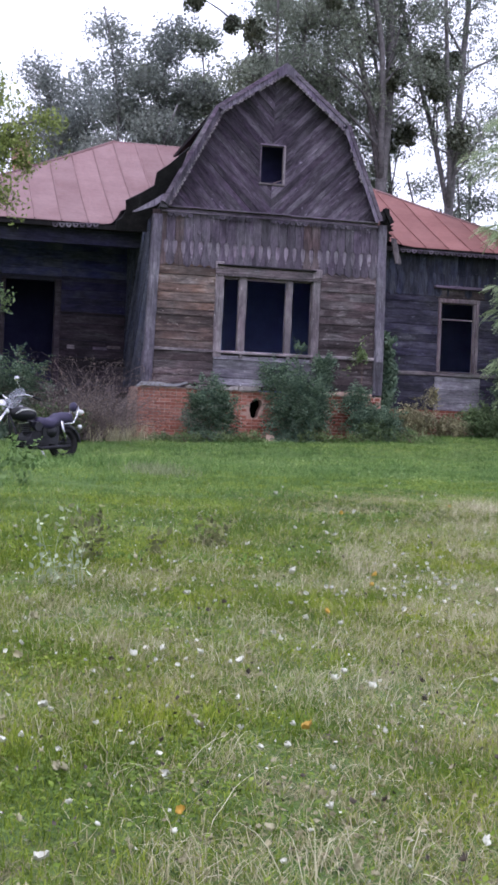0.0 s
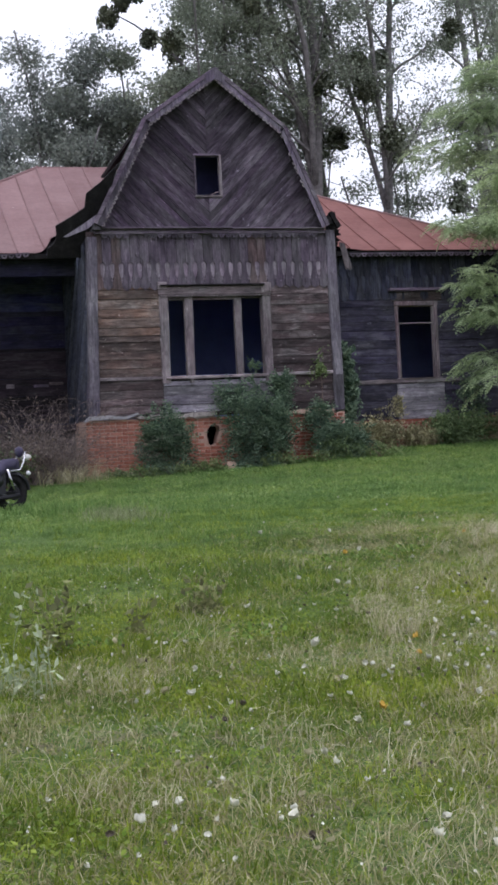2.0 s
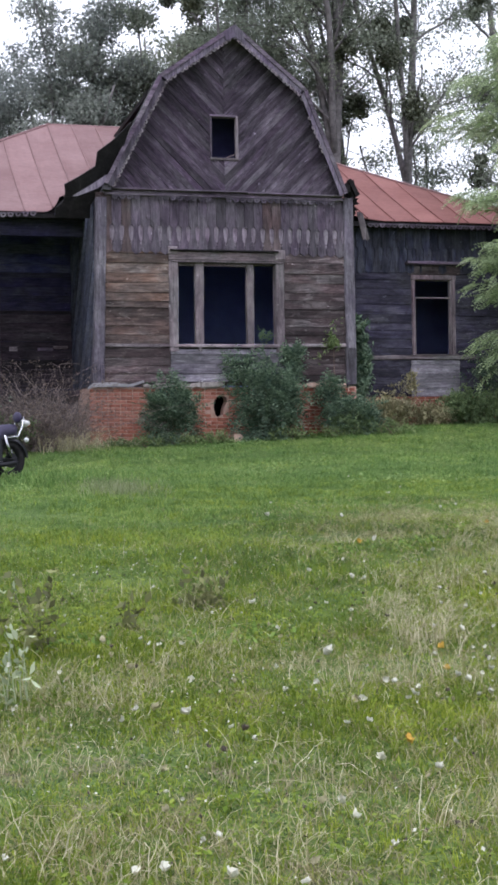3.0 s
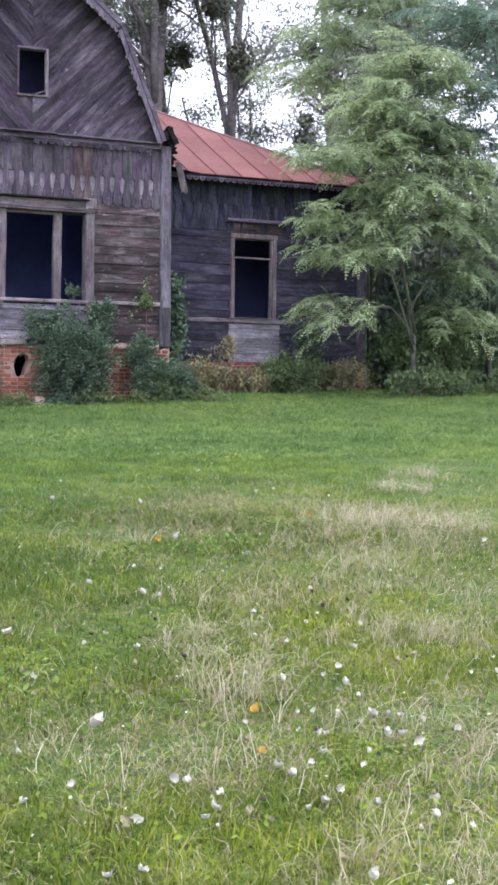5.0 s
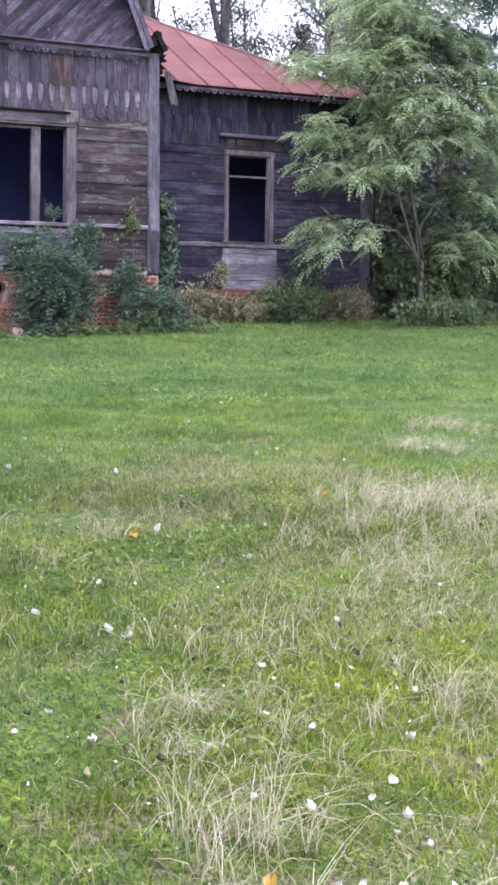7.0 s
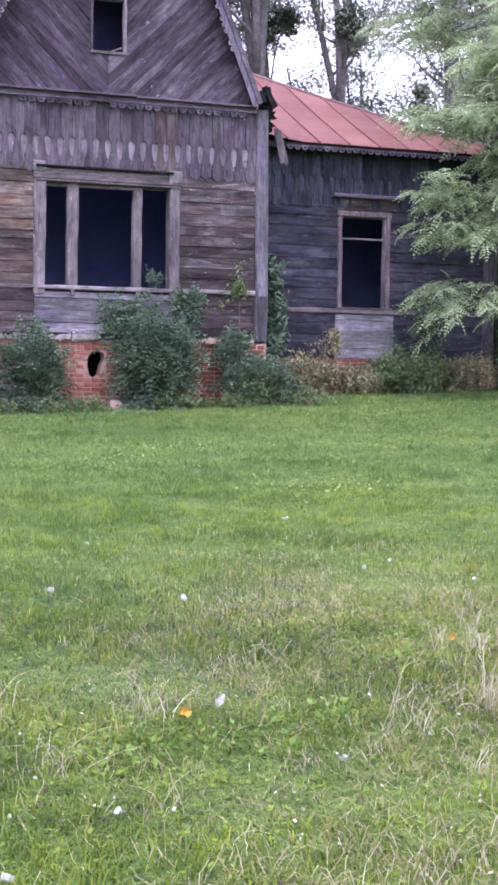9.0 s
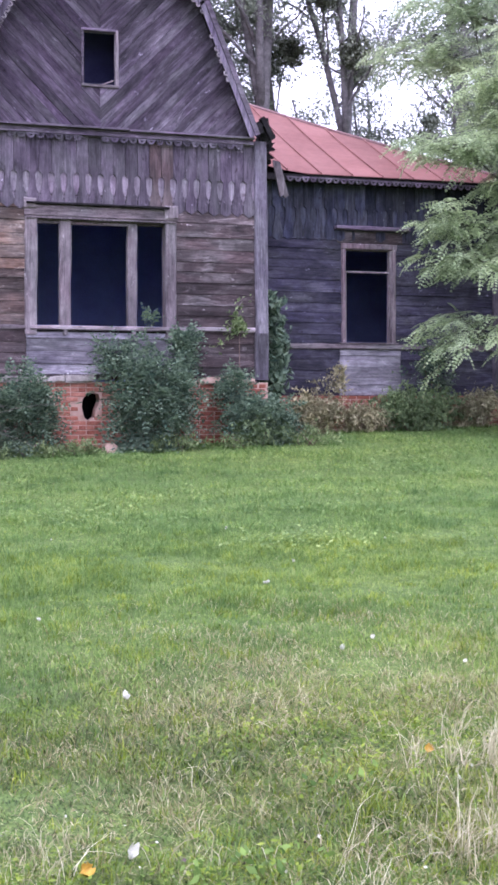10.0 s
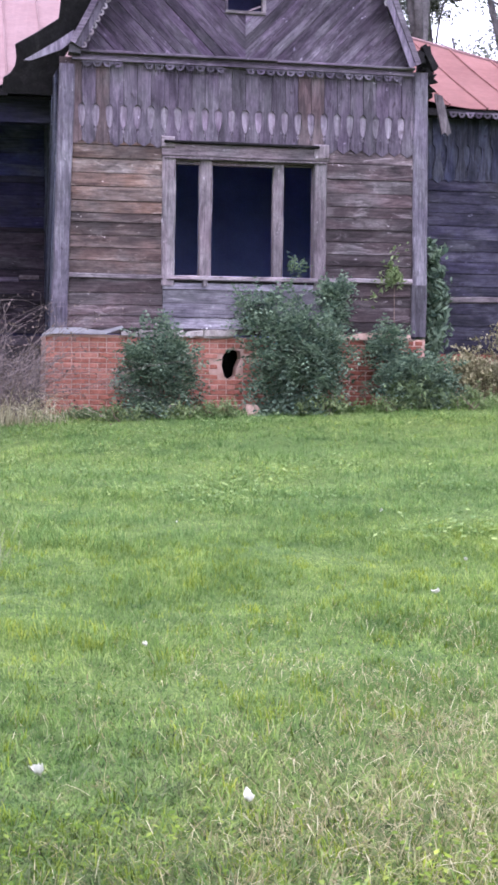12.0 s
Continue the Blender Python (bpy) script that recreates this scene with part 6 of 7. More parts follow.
def leafy_masses(name, x, y, label, masses, n, size, leaf, category="tree"):
    """A crown made of leafy twigs gathered round the ends of a few limbs."""
    z0 = float(rise(x, y)) - 0.05
    th = thing(name, (x, y, z0), label, category)
    top = Vector((x + 0.2, y, z0 + 6.5))
    g, ps = Geo().tube([(x, y, z0), (x + 0.05, y, z0 + 3.5), tuple(top)], [0.17, 0.13, 0.09], 10), []
    share = [rx * rz for _, _, _, rx, _, rz in masses]
    for (cx, cy, cz, rx, ry, rz), sh in zip(masses, share):
        c = Vector((cx, cy, cz))
        b = Vector((x + 0.1, y, min(z0 + 6.0, max(z0 + 3.0, cz - 1.0))))
        g.tube([b, b.lerp(c, 0.5) + Vector((0, 0, 0.25)), c], [0.06, 0.035, 0.012], 6)
        twigs = max(5, int(n * sh / sum(share) / 40))
        for k in range(twigs):
            u = unit(nrg.normal(0, 1, 3)) * nrg.uniform(0.3, 1.0)
            e = np.array(c) + u * np.array([rx, ry, rz])
            q = limb(tuple(c.lerp(Vector(e), 0.3)), tuple(Vector(e) - c), (Vector(e) - c).length * 0.9, 0.010, 0.003, 0.1, 4)
            g.tube(q[0], q[1], 4, False)
            t = np.array([tuple(p) for p in q[0][1:]])
            ps.append(t[nrg.randint(0, 4, 40)] + nrg.normal(0, 0.10, (40, 3)))
    part("trunk", g, M_BARK, th, "grey trunk with thin limbs", smooth=True)
    v, f = leaves_at(np.concatenate(ps), size, 0.3)
    part("crown", raw_mesh("crown", v, f, leaf), leaf, th)


leafy_masses("maple", -1.6, 27.4, "light green maple reaching over the roof end", [(0.85, 27.0, 7.3, 1.05, 0.8, 0.75), (0.2, 27.2, 8.3, 1.2, 0.9, 0.6), (0.5, 27.0, 6.2, 0.8, 0.7, 0.5), (1.75, 27.0, 7.75, 0.65, 0.4, 0.22), (1.3, 27.0, 6.9, 0.6, 0.4, 0.2), (-0.9, 27.0, 7.4, 1.0, 0.8, 1.2), (-2.4, 27.6, 7.5, 1.4, 1.0, 1.2)], 15000, 0.052, M_LIGHTLEAF)
leafy_masses("hornbeam_sapling", 0.2, 29.3, "slim sapling with a hanging spray by the porch", [(0.9, 29.2, 4.3, 0.45, 0.3, 0.5), (-0.2, 29.3, 5.0, 0.5, 0.3, 0.6)], 900, 0.06, M_BUSHLEAF)

# ---------------------------------------------------------------- motorcycle
M_CHROME = paint("chrome", (0.40, 0.40, 0.42), (0.60, 0.60, 0.62), 8.0, 0.2, 1.0, 0.0)
M_TYRE = paint("black_rubber", (0.010, 0.010, 0.011), (0.024, 0.023, 0.023), 9.0, 0.85, spec=0.15)
M_BLACKPAINT = paint("black_lacquer", (0.008, 0.008, 0.011), (0.015, 0.015, 0.020), 4.0, 0.28, 0.0, 0.0, spec=0.28)
M_SEAT = paint("dark_violet_vinyl", (0.026, 0.021, 0.048), (0.045, 0.038, 0.078), 6.0, 0.5, 0.0, 0.25)
M_ALLOY = paint("dull_alloy", (0.008, 0.008, 0.010), (0.022, 0.022, 0.026), 7.0, 0.5, 0.1, 0.1, spec=0.18)
M_CREAM = paint("silver_stripe", (0.55, 0.54, 0.52), (0.68, 0.67, 0.65), 7.0, 0.35, 0.0, 0.0)
M_LAMP = paint("lamp_glass", (0.55, 0.55, 0.56), (0.70, 0.70, 0.72), 7.0, 0.12, 0.0, 0.0, spec=0.6)
M_REDLAMP = paint("red_lamp_glass", (0.30, 0.02, 0.02), (0.42, 0.05, 0.04), 7.0, 0.2, 0.0, 0.0)


def clear_mat():
    m, nt, b = shader("scratched_acrylic", 0.12, 0, 0.5)
    tr, ms = nt.nodes.new("ShaderNodeBsdfTransparent"), nt.nodes.new("ShaderNodeMixShader")
    b.inputs["Base Color"].default_value = (0.24, 0.25, 0.30, 1)
    ms.inputs[0].default_value = 0.22
    nt.links.new(tr.outputs[0], ms.inputs[1])
    nt.links.new(b.outputs[0], ms.inputs[2])
    nt.links.new(ms.outputs[0], nt.nodes["Material Output"].inputs["Surface"])
    return m


M_CLEAR = clear_mat()


def ring(c, big, small, seg=28, sides=8, squash=1.0):
    """A wheel ring in the x-z plane."""
    g = Geo()
    for i in range(seg):
        a = 2 * math.pi * i / seg
        for s in range(sides):
            b = 2 * math.pi * s / sides
            r = big + small * math.cos(b)
            g.v.append((c[0] + r * math.cos(a), c[1] + small * squash * math.sin(b), c[2] + r * math.sin(a)))
    for i in range(seg):
        for s in range(sides):
            j, t = (i + 1) % seg, (s + 1) % sides
            g.f.append((i * sides + s, i * sides + t, j * sides + t, j * sides + s))
    return g


def motorcycle(x, y, z):
    """A cruiser that points to -x; x, z at the ground under the rear axle."""
    th = thing("motorcycle", (x - 0.8, y, z), "black cruiser motorcycle with windshield parked on the grass", "motorcycle")

    def at(dx, dz, dy=0.0):
        return (x + dx, y + dy, z + dz)

    def tube(name, pts, r, mat, parent=th, label="", sides=8):
        rr = r if isinstance(r, (list, tuple)) else [r] * len(pts)
        return part(name, Geo().tube([at(*p) for p in pts], rr, sides), mat, parent, label, True)

    for name, cx, big, small in (("rear_wheel", 0.0, 0.245, 0.068), ("front_wheel", -1.74, 0.265, 0.05)):
        c = at(cx, big + small)
        wheel = part(name, ring(c, big, small, 30, 8, 0.95), M_TYRE, th, "black rubber tyre", True)
        part("rim", ring(c, big - 0.058, 0.014, 28, 6, 1.6), M_ALLOY, wheel, "dull alloy rim", True)
        part("hub", Geo().tube([(c[0], c[1] - 0.09, c[2]), (c[0], c[1] + 0.09, c[2])], [0.05, 0.05], 14), M_ALLOY, wheel, smooth=True)
        part("brake_disc", Geo().tube([(c[0], c[1] - 0.075, c[2]), (c[0], c[1] - 0.07, c[2])], [0.12, 0.12], 20), M_ALLOY, wheel)
        for i in range(14):
            a = 2 * math.pi * i / 14
            part("spoke", Geo().tube([(c[0] + 0.04 * math.cos(a), c[1] - 0.03, c[2] + 0.04 * math.sin(a)), (c[0] + (big - 0.06) * math.cos(a + 0.2), c[1], c[2] + (big - 0.06) * math.sin(a + 0.2))], [0.004, 0.004], 4), M_CHROME, wheel)

    def fender(name, cx, cz, r, a0, a1, half, mat):
        g, n = Geo(), 12
        prof = [(-half, -0.05), (-half * 0.8, 0.0), (0, 0.02), (half * 0.8, 0.0), (half, -0.05)]
        for i in range(n + 1):
            a = radians(a0 + (a1 - a0) * i / n)
            for py, pr in prof:
                g.v.append(at(cx + (r + pr) * math.cos(a), cz + (r + pr) * math.sin(a), py))
        for i in range(n):
            for s in range(4):
                q = i * 5 + s
                g.f.append((q, q + 1, q + 6, q + 5))
        return part(name, g, mat, th, smooth=True)

    fender("rear_fender", 0.0, 0.313, 0.35, 5, 150, 0.085, M_BLACKPAINT)
    fender("front_fender", -1.74, 0.315, 0.345, 20, 165, 0.065, M_BLACKPAINT)
    for dy in (-0.1, 0.1):
        tube("fork_leg", [(-1.74, 0.315, dy), (-1.50, 0.62, dy), (-1.24, 0.98, dy)], [0.03, 0.027, 0.022], M_CHROME, label="chrome fork leg")
        tube("swing_arm", [(0.0, 0.313, dy), (-0.5, 0.36, dy * 0.9)], [0.025, 0.03], M_BLACKPAINT)
        tube("shock_absorber", [(-0.05, 0.36, dy * 1.25), (-0.16, 0.70, dy * 1.25)], [0.03, 0.026], M_CHROME, label="chrome shock absorber")
        tube("frame_tube", [(-0.15, 0.66, dy), (-0.55, 0.60, dy), (-0.95, 0.72, dy * 0.6), (-1.24, 0.92, 0.0)], 0.02, M_BLACKPAINT)
        tube("cradle_tube", [(-1.22, 0.85, 0.0), (-1.08, 0.40, dy), (-0.95, 0.24, dy), (-0.45, 0.25, dy)], 0.018, M_BLACKPAINT)
        tube("sissy_bar", [(-0.10, 0.66, dy), (0.12, 0.68, dy), (0.20, 0.80, dy), (0.25, 0.98, dy * 0.9)], 0.014, M_CHROME)
        tube("footpeg", [(-0.72, 0.32, dy), (-0.72, 0.32, dy * 3.0)], 0.014, M_TYRE)
        part("turn_signal", Geo().ball(at(0.23, 0.62, dy * 1.7), 0.04, 6, 10), M_LAMP, th, smooth=True)
        part("turn_signal", Geo().ball(at(-1.38, 0.83, dy * 1.9), 0.038, 6, 10), M_LAMP, th, smooth=True)
        bar = tube("handlebar", [(-1.20, 1.02, dy * 0.3), (-1.20, 1.10, dy * 1.8), (-1.08, 1.12, dy * 3.2), (-0.84, 1.05, dy * 3.7)], 0.014, M_CHROME)
        part("grip", Geo().tube([at(-0.98, 1.09, dy * 3.47), at(-0.83, 1.045, dy * 3.72)], [0.019, 0.019], 8), M_TYRE, bar, smooth=True)
        mir = tube("mirror_stalk", [(-1.12, 1.13, dy * 3.0), (-1.26, 1.24, dy * 3.4), (-1.36, 1.34, dy * 3.9)], 0.007, M_CHROME)
        part("mirror", Geo().ball(at(-1.38, 1.38, dy * 4.1), 0.065, 6, 12, (0.35, 1.0, 0.75)), M_CHROME, mir, "round chrome mirror", True)
        tube("exhaust", [(-0.82, 0.46, dy * 1.3), (-0.92, 0.30, dy * 1.5), (-0.62, 0.22, dy * 1.6), (-0.3, 0.25, dy * 1.7), (0.02, 0.27, dy * 1.75)], [0.022, 0.024, 0.026, 0.036, 0.038], M_ALLOY, label="chrome exhaust pipe")
    tank = part("fuel_tank", Geo().ball(at(-0.92, 0.80), 0.30, 10, 16, (1.0, 0.48, 0.44)), M_BLACKPAINT, th, "glossy black teardrop tank", True)
    for dy in (-0.135, 0.135):
        part("tank_stripe", Geo().tube([at(-1.13, 0.80, dy * 0.72), at(-1.02, 0.865, dy * 0.9), at(-0.88, 0.88, dy * 0.93), at(-0.72, 0.855, dy * 0.8)], [0.008, 0.016, 0.016, 0.008], 6), M_CREAM, tank, smooth=True)
    part("filler_cap", Geo().tube([at(-0.95, 0.925), at(-0.95, 0.95)], [0.035, 0.03], 12), M_CHROME, tank)
    g = Geo()
    prof = [(-0.66, 0.72, 0.10), (-0.56, 0.73, 0.15), (-0.40, 0.71, 0.17), (-0.28, 0.75, 0.15), (-0.18, 0.82, 0.13), (0.02, 0.84, 0.12), (0.12, 0.83, 0.09)]
    for dx, dz, w in prof:
        for py, pz in ((-1, -0.14), (-1.0, -0.02), (-0.5, 0.03), (0.5, 0.03), (1.0, -0.02), (1, -0.14)):
            g.v.append(at(dx, dz + pz, py * w))
    for i in range(len(prof) - 1):
        for s in range(5):
            q = i * 6 + s
            g.f.append((q, q + 6, q + 7, q + 1))
    g.f += [tuple(range(6)), tuple(range(len(g.v) - 1, len(g.v) - 7, -1))]
    g.f += [(i * 6, i * 6 + 5, i * 6 + 11, i * 6 + 6) for i in range(len(prof) - 1)]
    part("seat", g, M_SEAT, th, "stepped dark violet seat", True)
    part("backrest", Geo().ball(at(0.20, 0.97), 0.105, 8, 14, (0.42, 1.0, 0.85)), M_SEAT, th, "padded backrest", True)
    part("tail_box", Geo().ball(at(0.33, 0.88), 0.10, 8, 14, (1.1, 0.7, 0.55)), M_CREAM, th, "pale tail piece", True)
    part("tail_light", Geo().ball(at(0.41, 0.85), 0.035, 6, 10, (1.1, 1.0, 0.7)), M_REDLAMP, th, smooth=True)
    block = part("engine", Geo().tube([at(-0.72, 0.36, -0.15), at(-0.72, 0.36, 0.15)], [0.16, 0.16], 18).box(*[v for p in zip(at(-0.86, 0.22, -0.13), at(-0.42, 0.44, 0.13)) for v in p]), M_ALLOY, th, "alloy engine block")
    for sx, ang in ((-0.80, -0.35), (-0.60, 0.35)):
        for k in range(7):
            cx, cz = sx + math.sin(ang) * 0.035 * k, 0.46 + 0.032 * k
            part("cooling_fin", Geo().tube([at(cx, cz), at(cx + 0.006 * math.sin(ang), cz + 0.012)], [0.095, 0.095], 14), M_ALLOY if k < 6 else M_CHROME, block)
    part("air_cleaner", Geo().tube([at(-0.70, 0.60, -0.10), at(-0.70, 0.60, -0.19)], [0.085, 0.08], 18), M_BLACKPAINT, th, smooth=False)
    part("side_cover", Geo().ball(at(-0.36, 0.52, -0.10), 0.13, 8, 12, (1.0, 0.45, 0.9)), M_BLACKPAINT, th, smooth=True)
    part("side_cover", Geo().ball(at(-0.36, 0.52, 0.10), 0.13, 8, 12, (1.0, 0.45, 0.9)), M_BLACKPAINT, th, smooth=True)
    part("battery_box", Geo().box(*[v for p in zip(at(-0.55, 0.30, -0.12), at(-0.20, 0.66, 0.12)) for v in p]), M_BLACKPAINT, th)
    lamp = part("headlight", Geo().ball(at(-1.36, 0.93), 0.10, 8, 14, (1.1, 1.0, 1.0)), M_CHROME, th, "chrome headlight", True)
    part("lens", Geo().ball(at(-1.42, 0.93), 0.07, 6, 12, (0.6, 1.0, 1.0)), M_LAMP, lamp, smooth=True)
    g = Geo()
    for i in range(7):
        s = i / 6
        for k in range(9):
            u = -1 + 2 * k / 8
            w = (0.20 + 0.08 * math.sin(math.pi * min(1, s * 1.1))) * (1 - 0.75 * max(0, s - 0.72) / 0.28)
            g.v.append(at(-1.38 + 0.34 * s + 0.10 * u * u, 0.88 + 0.36 * s, u * w))
    for i in range(6):
        for k in range(8):
            q = i * 9 + k
            g.f.append((q, q + 1, q + 10, q + 9))
    n = len(g.v)
    g.v += [(p[0] + 0.006, p[1], p[2]) for p in g.v[:n]]
    g.f += [tuple(n + i for i in reversed(f)) for f in g.f[:]]
    part("windshield", g, M_CLEAR, th, "clear curved windshield", True)
    th.rotation_euler = (0, 0, radians(34))
    th.scale = (0.98, 0.98, 0.98)
    tube("kickstand", [(-0.62, 0.26, -0.12), (-0.56, 0.0, -0.30)], 0.012, M_CHROME)
    return th


motorcycle(2.02, 22.4, 0.925)

# ---------------------------------------------------------------- barn beyond the trees
M_BARNWHITE = paint("white_sheet_roofing", (0.62, 0.62, 0.64), (0.78, 0.78, 0.80), 2.0, 0.6)
M_BARNRED = paint("rusty_sheet_roofing", (0.24, 0.09, 0.075), (0.38, 0.17, 0.15), 2.0, 0.7)
M_BARNWALL = paint("old_render_wall", (0.34, 0.32, 0.30), (0.48, 0.46, 0.43), 1.5, 0.9)
barn = thing("barn", (-4.0, 50.0, 1.6), "far barn with patched white and red sheet roof", "building")
part("wall", Geo().box(-11.0, 2.4, 46.2, 55.8, 1.5, 9.6), M_BARNWALL, barn)
barn_roof = part("roof", Geo().slab([(-11.3, 50.0, 12.36), (2.7, 50.0, 12.36), (2.7, 56.2, 9.4), (-11.3, 56.2, 9.4)], 0.05), M_BARNRED, barn, "patched sheet roof")
for i in range(20):
    a = -11.3 + 0.7 * i
    part("roof_panel", Geo().slab([(a, 45.9, 10.4 - 0.4), (a + 0.67, 45.9, 10.0), (a + 0.67, 50.0, 12.38), (a, 50.0, 12.38)], 0.04), M_BARNRED if i % 5 in (1, 4) else M_BARNWHITE, barn_roof)

# ---------------------------------------------------------------- meadow weeds and fallen leaves
M_SILVER = leaf_mat("silvery_weed_leaf", (0.20, 0.25, 0.14), (0.46, 0.51, 0.35), 0.3, 0.7, 3.0)
M_WEED = leaf_mat("weed_leaf", (0.075, 0.14, 0.03), (0.19, 0.29, 0.07), 0.35, 0.6, 3.0)
M_LEAFWHITE = paint("white_felted_leaf", (0.42, 0.42, 0.33), (0.72, 0.72, 0.61), 60.0, 0.8, 0.0, 0.3)
M_LEAFYELLOW = paint("yellow_fallen_leaf", (0.38, 0.23, 0.03), (0.56, 0.36, 0.06), 40.0, 0.6, 0.0, 0.3)
M_LEAFBEIGE = paint("beige_withered_leaf", (0.24, 0.225, 0.12), (0.46, 0.43, 0.27), 24.0, 0.85, 0.0, 0.4)
M_LEAFDARK = paint("dark_rotting_leaf", (0.045, 0.038, 0.030), (0.13, 0.105, 0.08), 20.0, 0.8, 0.0, 0.3)


def weed(x, y, height, n, size, leaf, label, stalks=3):
    base = float(rise(x, y))
    th = thing("tall_weed", (x, y, base), label, "weed", "weeds in the meadow")
    pts = []
    for i in range(stalks):
        q = limb((x + nrg.normal(0, 0.05), y + nrg.normal(0, 0.05), base - 0.02), (nrg.normal(0, 0.15), nrg.normal(0, 0.15), 1), height * nrg.uniform(0.7, 1.1), 0.005, 0.002, 0.10, 6)
        part("stalk", Geo().tube(q[0], [0.6 * r for r in q[1]], 5), leaf, th)
        pts += [tuple(p) for p in q[0][1:]]
    t = np.array(pts)
    p = t[nrg.randint(0, len(t), n)] + nrg.normal(0, 1, (n, 3)) * np.array([0.035, 0.035, 0.03])
    v, f = leaves_at(p, size, 0.1, 2.0)
    part("foliage", raw_mesh("foliage", v, f, leaf), leaf, th)


nrg = np.random.RandomState(61)
M_DARKWEED = leaf_mat("dark_weed_leaf", (0.065, 0.115, 0.035), (0.19, 0.28, 0.10), 0.3, 0.6, 3.0)
M_DEADWEED = leaf_mat("withered_weed_leaf", (0.070, 0.075, 0.038), (0.22, 0.23, 0.105), 0.3, 0.8, 3.0)
for wx, wy, wh, k in ((0.53, 8.45, 0.52, 60), (0.62, 8.3, 0.36, 44), (0.50, 8.2, 0.26, 40), (0.66, 8.15, 0.22, 36), (0.40, 8.3, 0.24, 34)):
    weed(wx, wy, wh, int(0.62 * k), 0.027, M_SILVER, "tall silvery weed with pale leaves in the grass", 3)
for wx, wy, wh, k in ((0.66, 15.05, 0.74, 80), (0.69, 15.15, 0.50, 40), (0.22, 12.9, 0.45, 70), (0.10, 12.7, 0.50, 70), (0.30, 13.1, 0.30, 60), (0.02, 13.0, 0.40, 70)):
    weed(wx, wy, wh, k, 0.046, M_DARKWEED, "tall dark green weed standing in the grass", 3)
for wx, wy, wh, k in ((0.80, 9.15, 0.46, 70), (0.86, 9.3, 0.36, 50), (1.37, 9.62, 0.22, 36), (1.90, 10.1, 0.30, 50), (2.00, 10.2, 0.26, 50), (1.84, 10.2, 0.2, 36)):
    weed(wx, wy, wh, k, 0.032, M_DEADWEED, "withered brown weed standing in the grass", 4)
for wx, wy in ((2.05, 9.4), (1.95, 9.15), (3.45, 11.85), (3.65, 11.8), (3.85, 11.9), (3.3, 11.7), (0.9, 9.2), (1.1, 9.3), (4.1, 12.0), (1.6, 9.2), (4.6, 12.6)):
    base = float(rise(wx, wy))
    c = np.array([wx, wy, base + 0.03]) + nrg.normal(0, 1, (60, 3)) * np.array([0.10, 0.08, 0.02])
    v, f = leaves_at(c, 0.019, 0.0, 1.8)
    th = thing("dandelion_clump", (wx, wy, base), "bright green broad-leaved weed clump in the grass", "weed", "broad weeds in the meadow")
    part("foliage", raw_mesh("foliage", v, f, M_WEED), M_WEED, th)


def curled_leaf(name, material, length, wide, curl):
    """A fallen leaf, crumpled and cupped along its rib."""
    crumple = random.Random(int(length * 1e4))
    g = Geo()
    for i in range(8):
        s = i / 7
        w = wide * (0.16 + math.sin(math.pi * (0.05 + 0.90 * s)) ** 0.7) * crumple.uniform(0.72, 1.15)
        z, off = curl * 1.3 * (s - 0.4) ** 2, crumple.uniform(-0.06, 0.06) * wide
        for u in (-1, -0.5, 0, 0.5, 1):
            g.v.append((length * (s - 0.5) + crumple.uniform(-0.04, 0.04) * length, off + u * w / 2, z + u * u * (curl * 0.4 + wide * 0.22) + 0.004 + crumple.uniform(-0.12, 0.16) * wide))
    for i in range(7):
        for k in range(4):
            q = i * 5 + k
            g.f.append((q, q + 5, q + 6, q + 1))
    n = len(g.v)
    g.v += [(p[0], p[1], p[2] - 0.003) for p in g.v[:n]]
    g.f += [tuple(n + i for i in reversed(f)) for f in g.f[:]]
    return g.mesh(name, material, True)


LEAVES = [curled_leaf("fallen_leaf", M_LEAFWHITE, l, w, c) for l, w, c in ((0.031, 0.025, 0.014), (0.025, 0.023, 0.022), (0.036, 0.026, 0.018), (0.028, 0.019, 0.026), (0.022, 0.020, 0.012))]
YELLOW = curled_leaf("yellow_leaf", M_LEAFYELLOW, 0.042, 0.033, 0.02)
BEIGE = [curled_leaf("withered_leaf", M_LEAFBEIGE, l, w, c) for l, w, c in ((0.040, 0.030, 0.024), (0.030, 0.024, 0.030), (0.048, 0.034, 0.030))]
DARK = curled_leaf("dark_leaf", M_LEAFDARK, 0.034, 0.024, 0.02)


def drop_leaf(x, y, mesh, scale=1.0, label="pale felted side of a fallen poplar leaf"):
    ob = new(mesh.name, mesh)
    ob.matrix_basis = pose(x, y, float(rise(x, y)) + 0.042, nrg.uniform(-10, 70), nrg.uniform(-40, 40), nrg.uniform(-180, 180)) @ Matrix.Scale(scale * nrg.uniform(0.8, 1.25), 4)
    tagged(ob, label, "leaf", "fallen leaves in the grass")


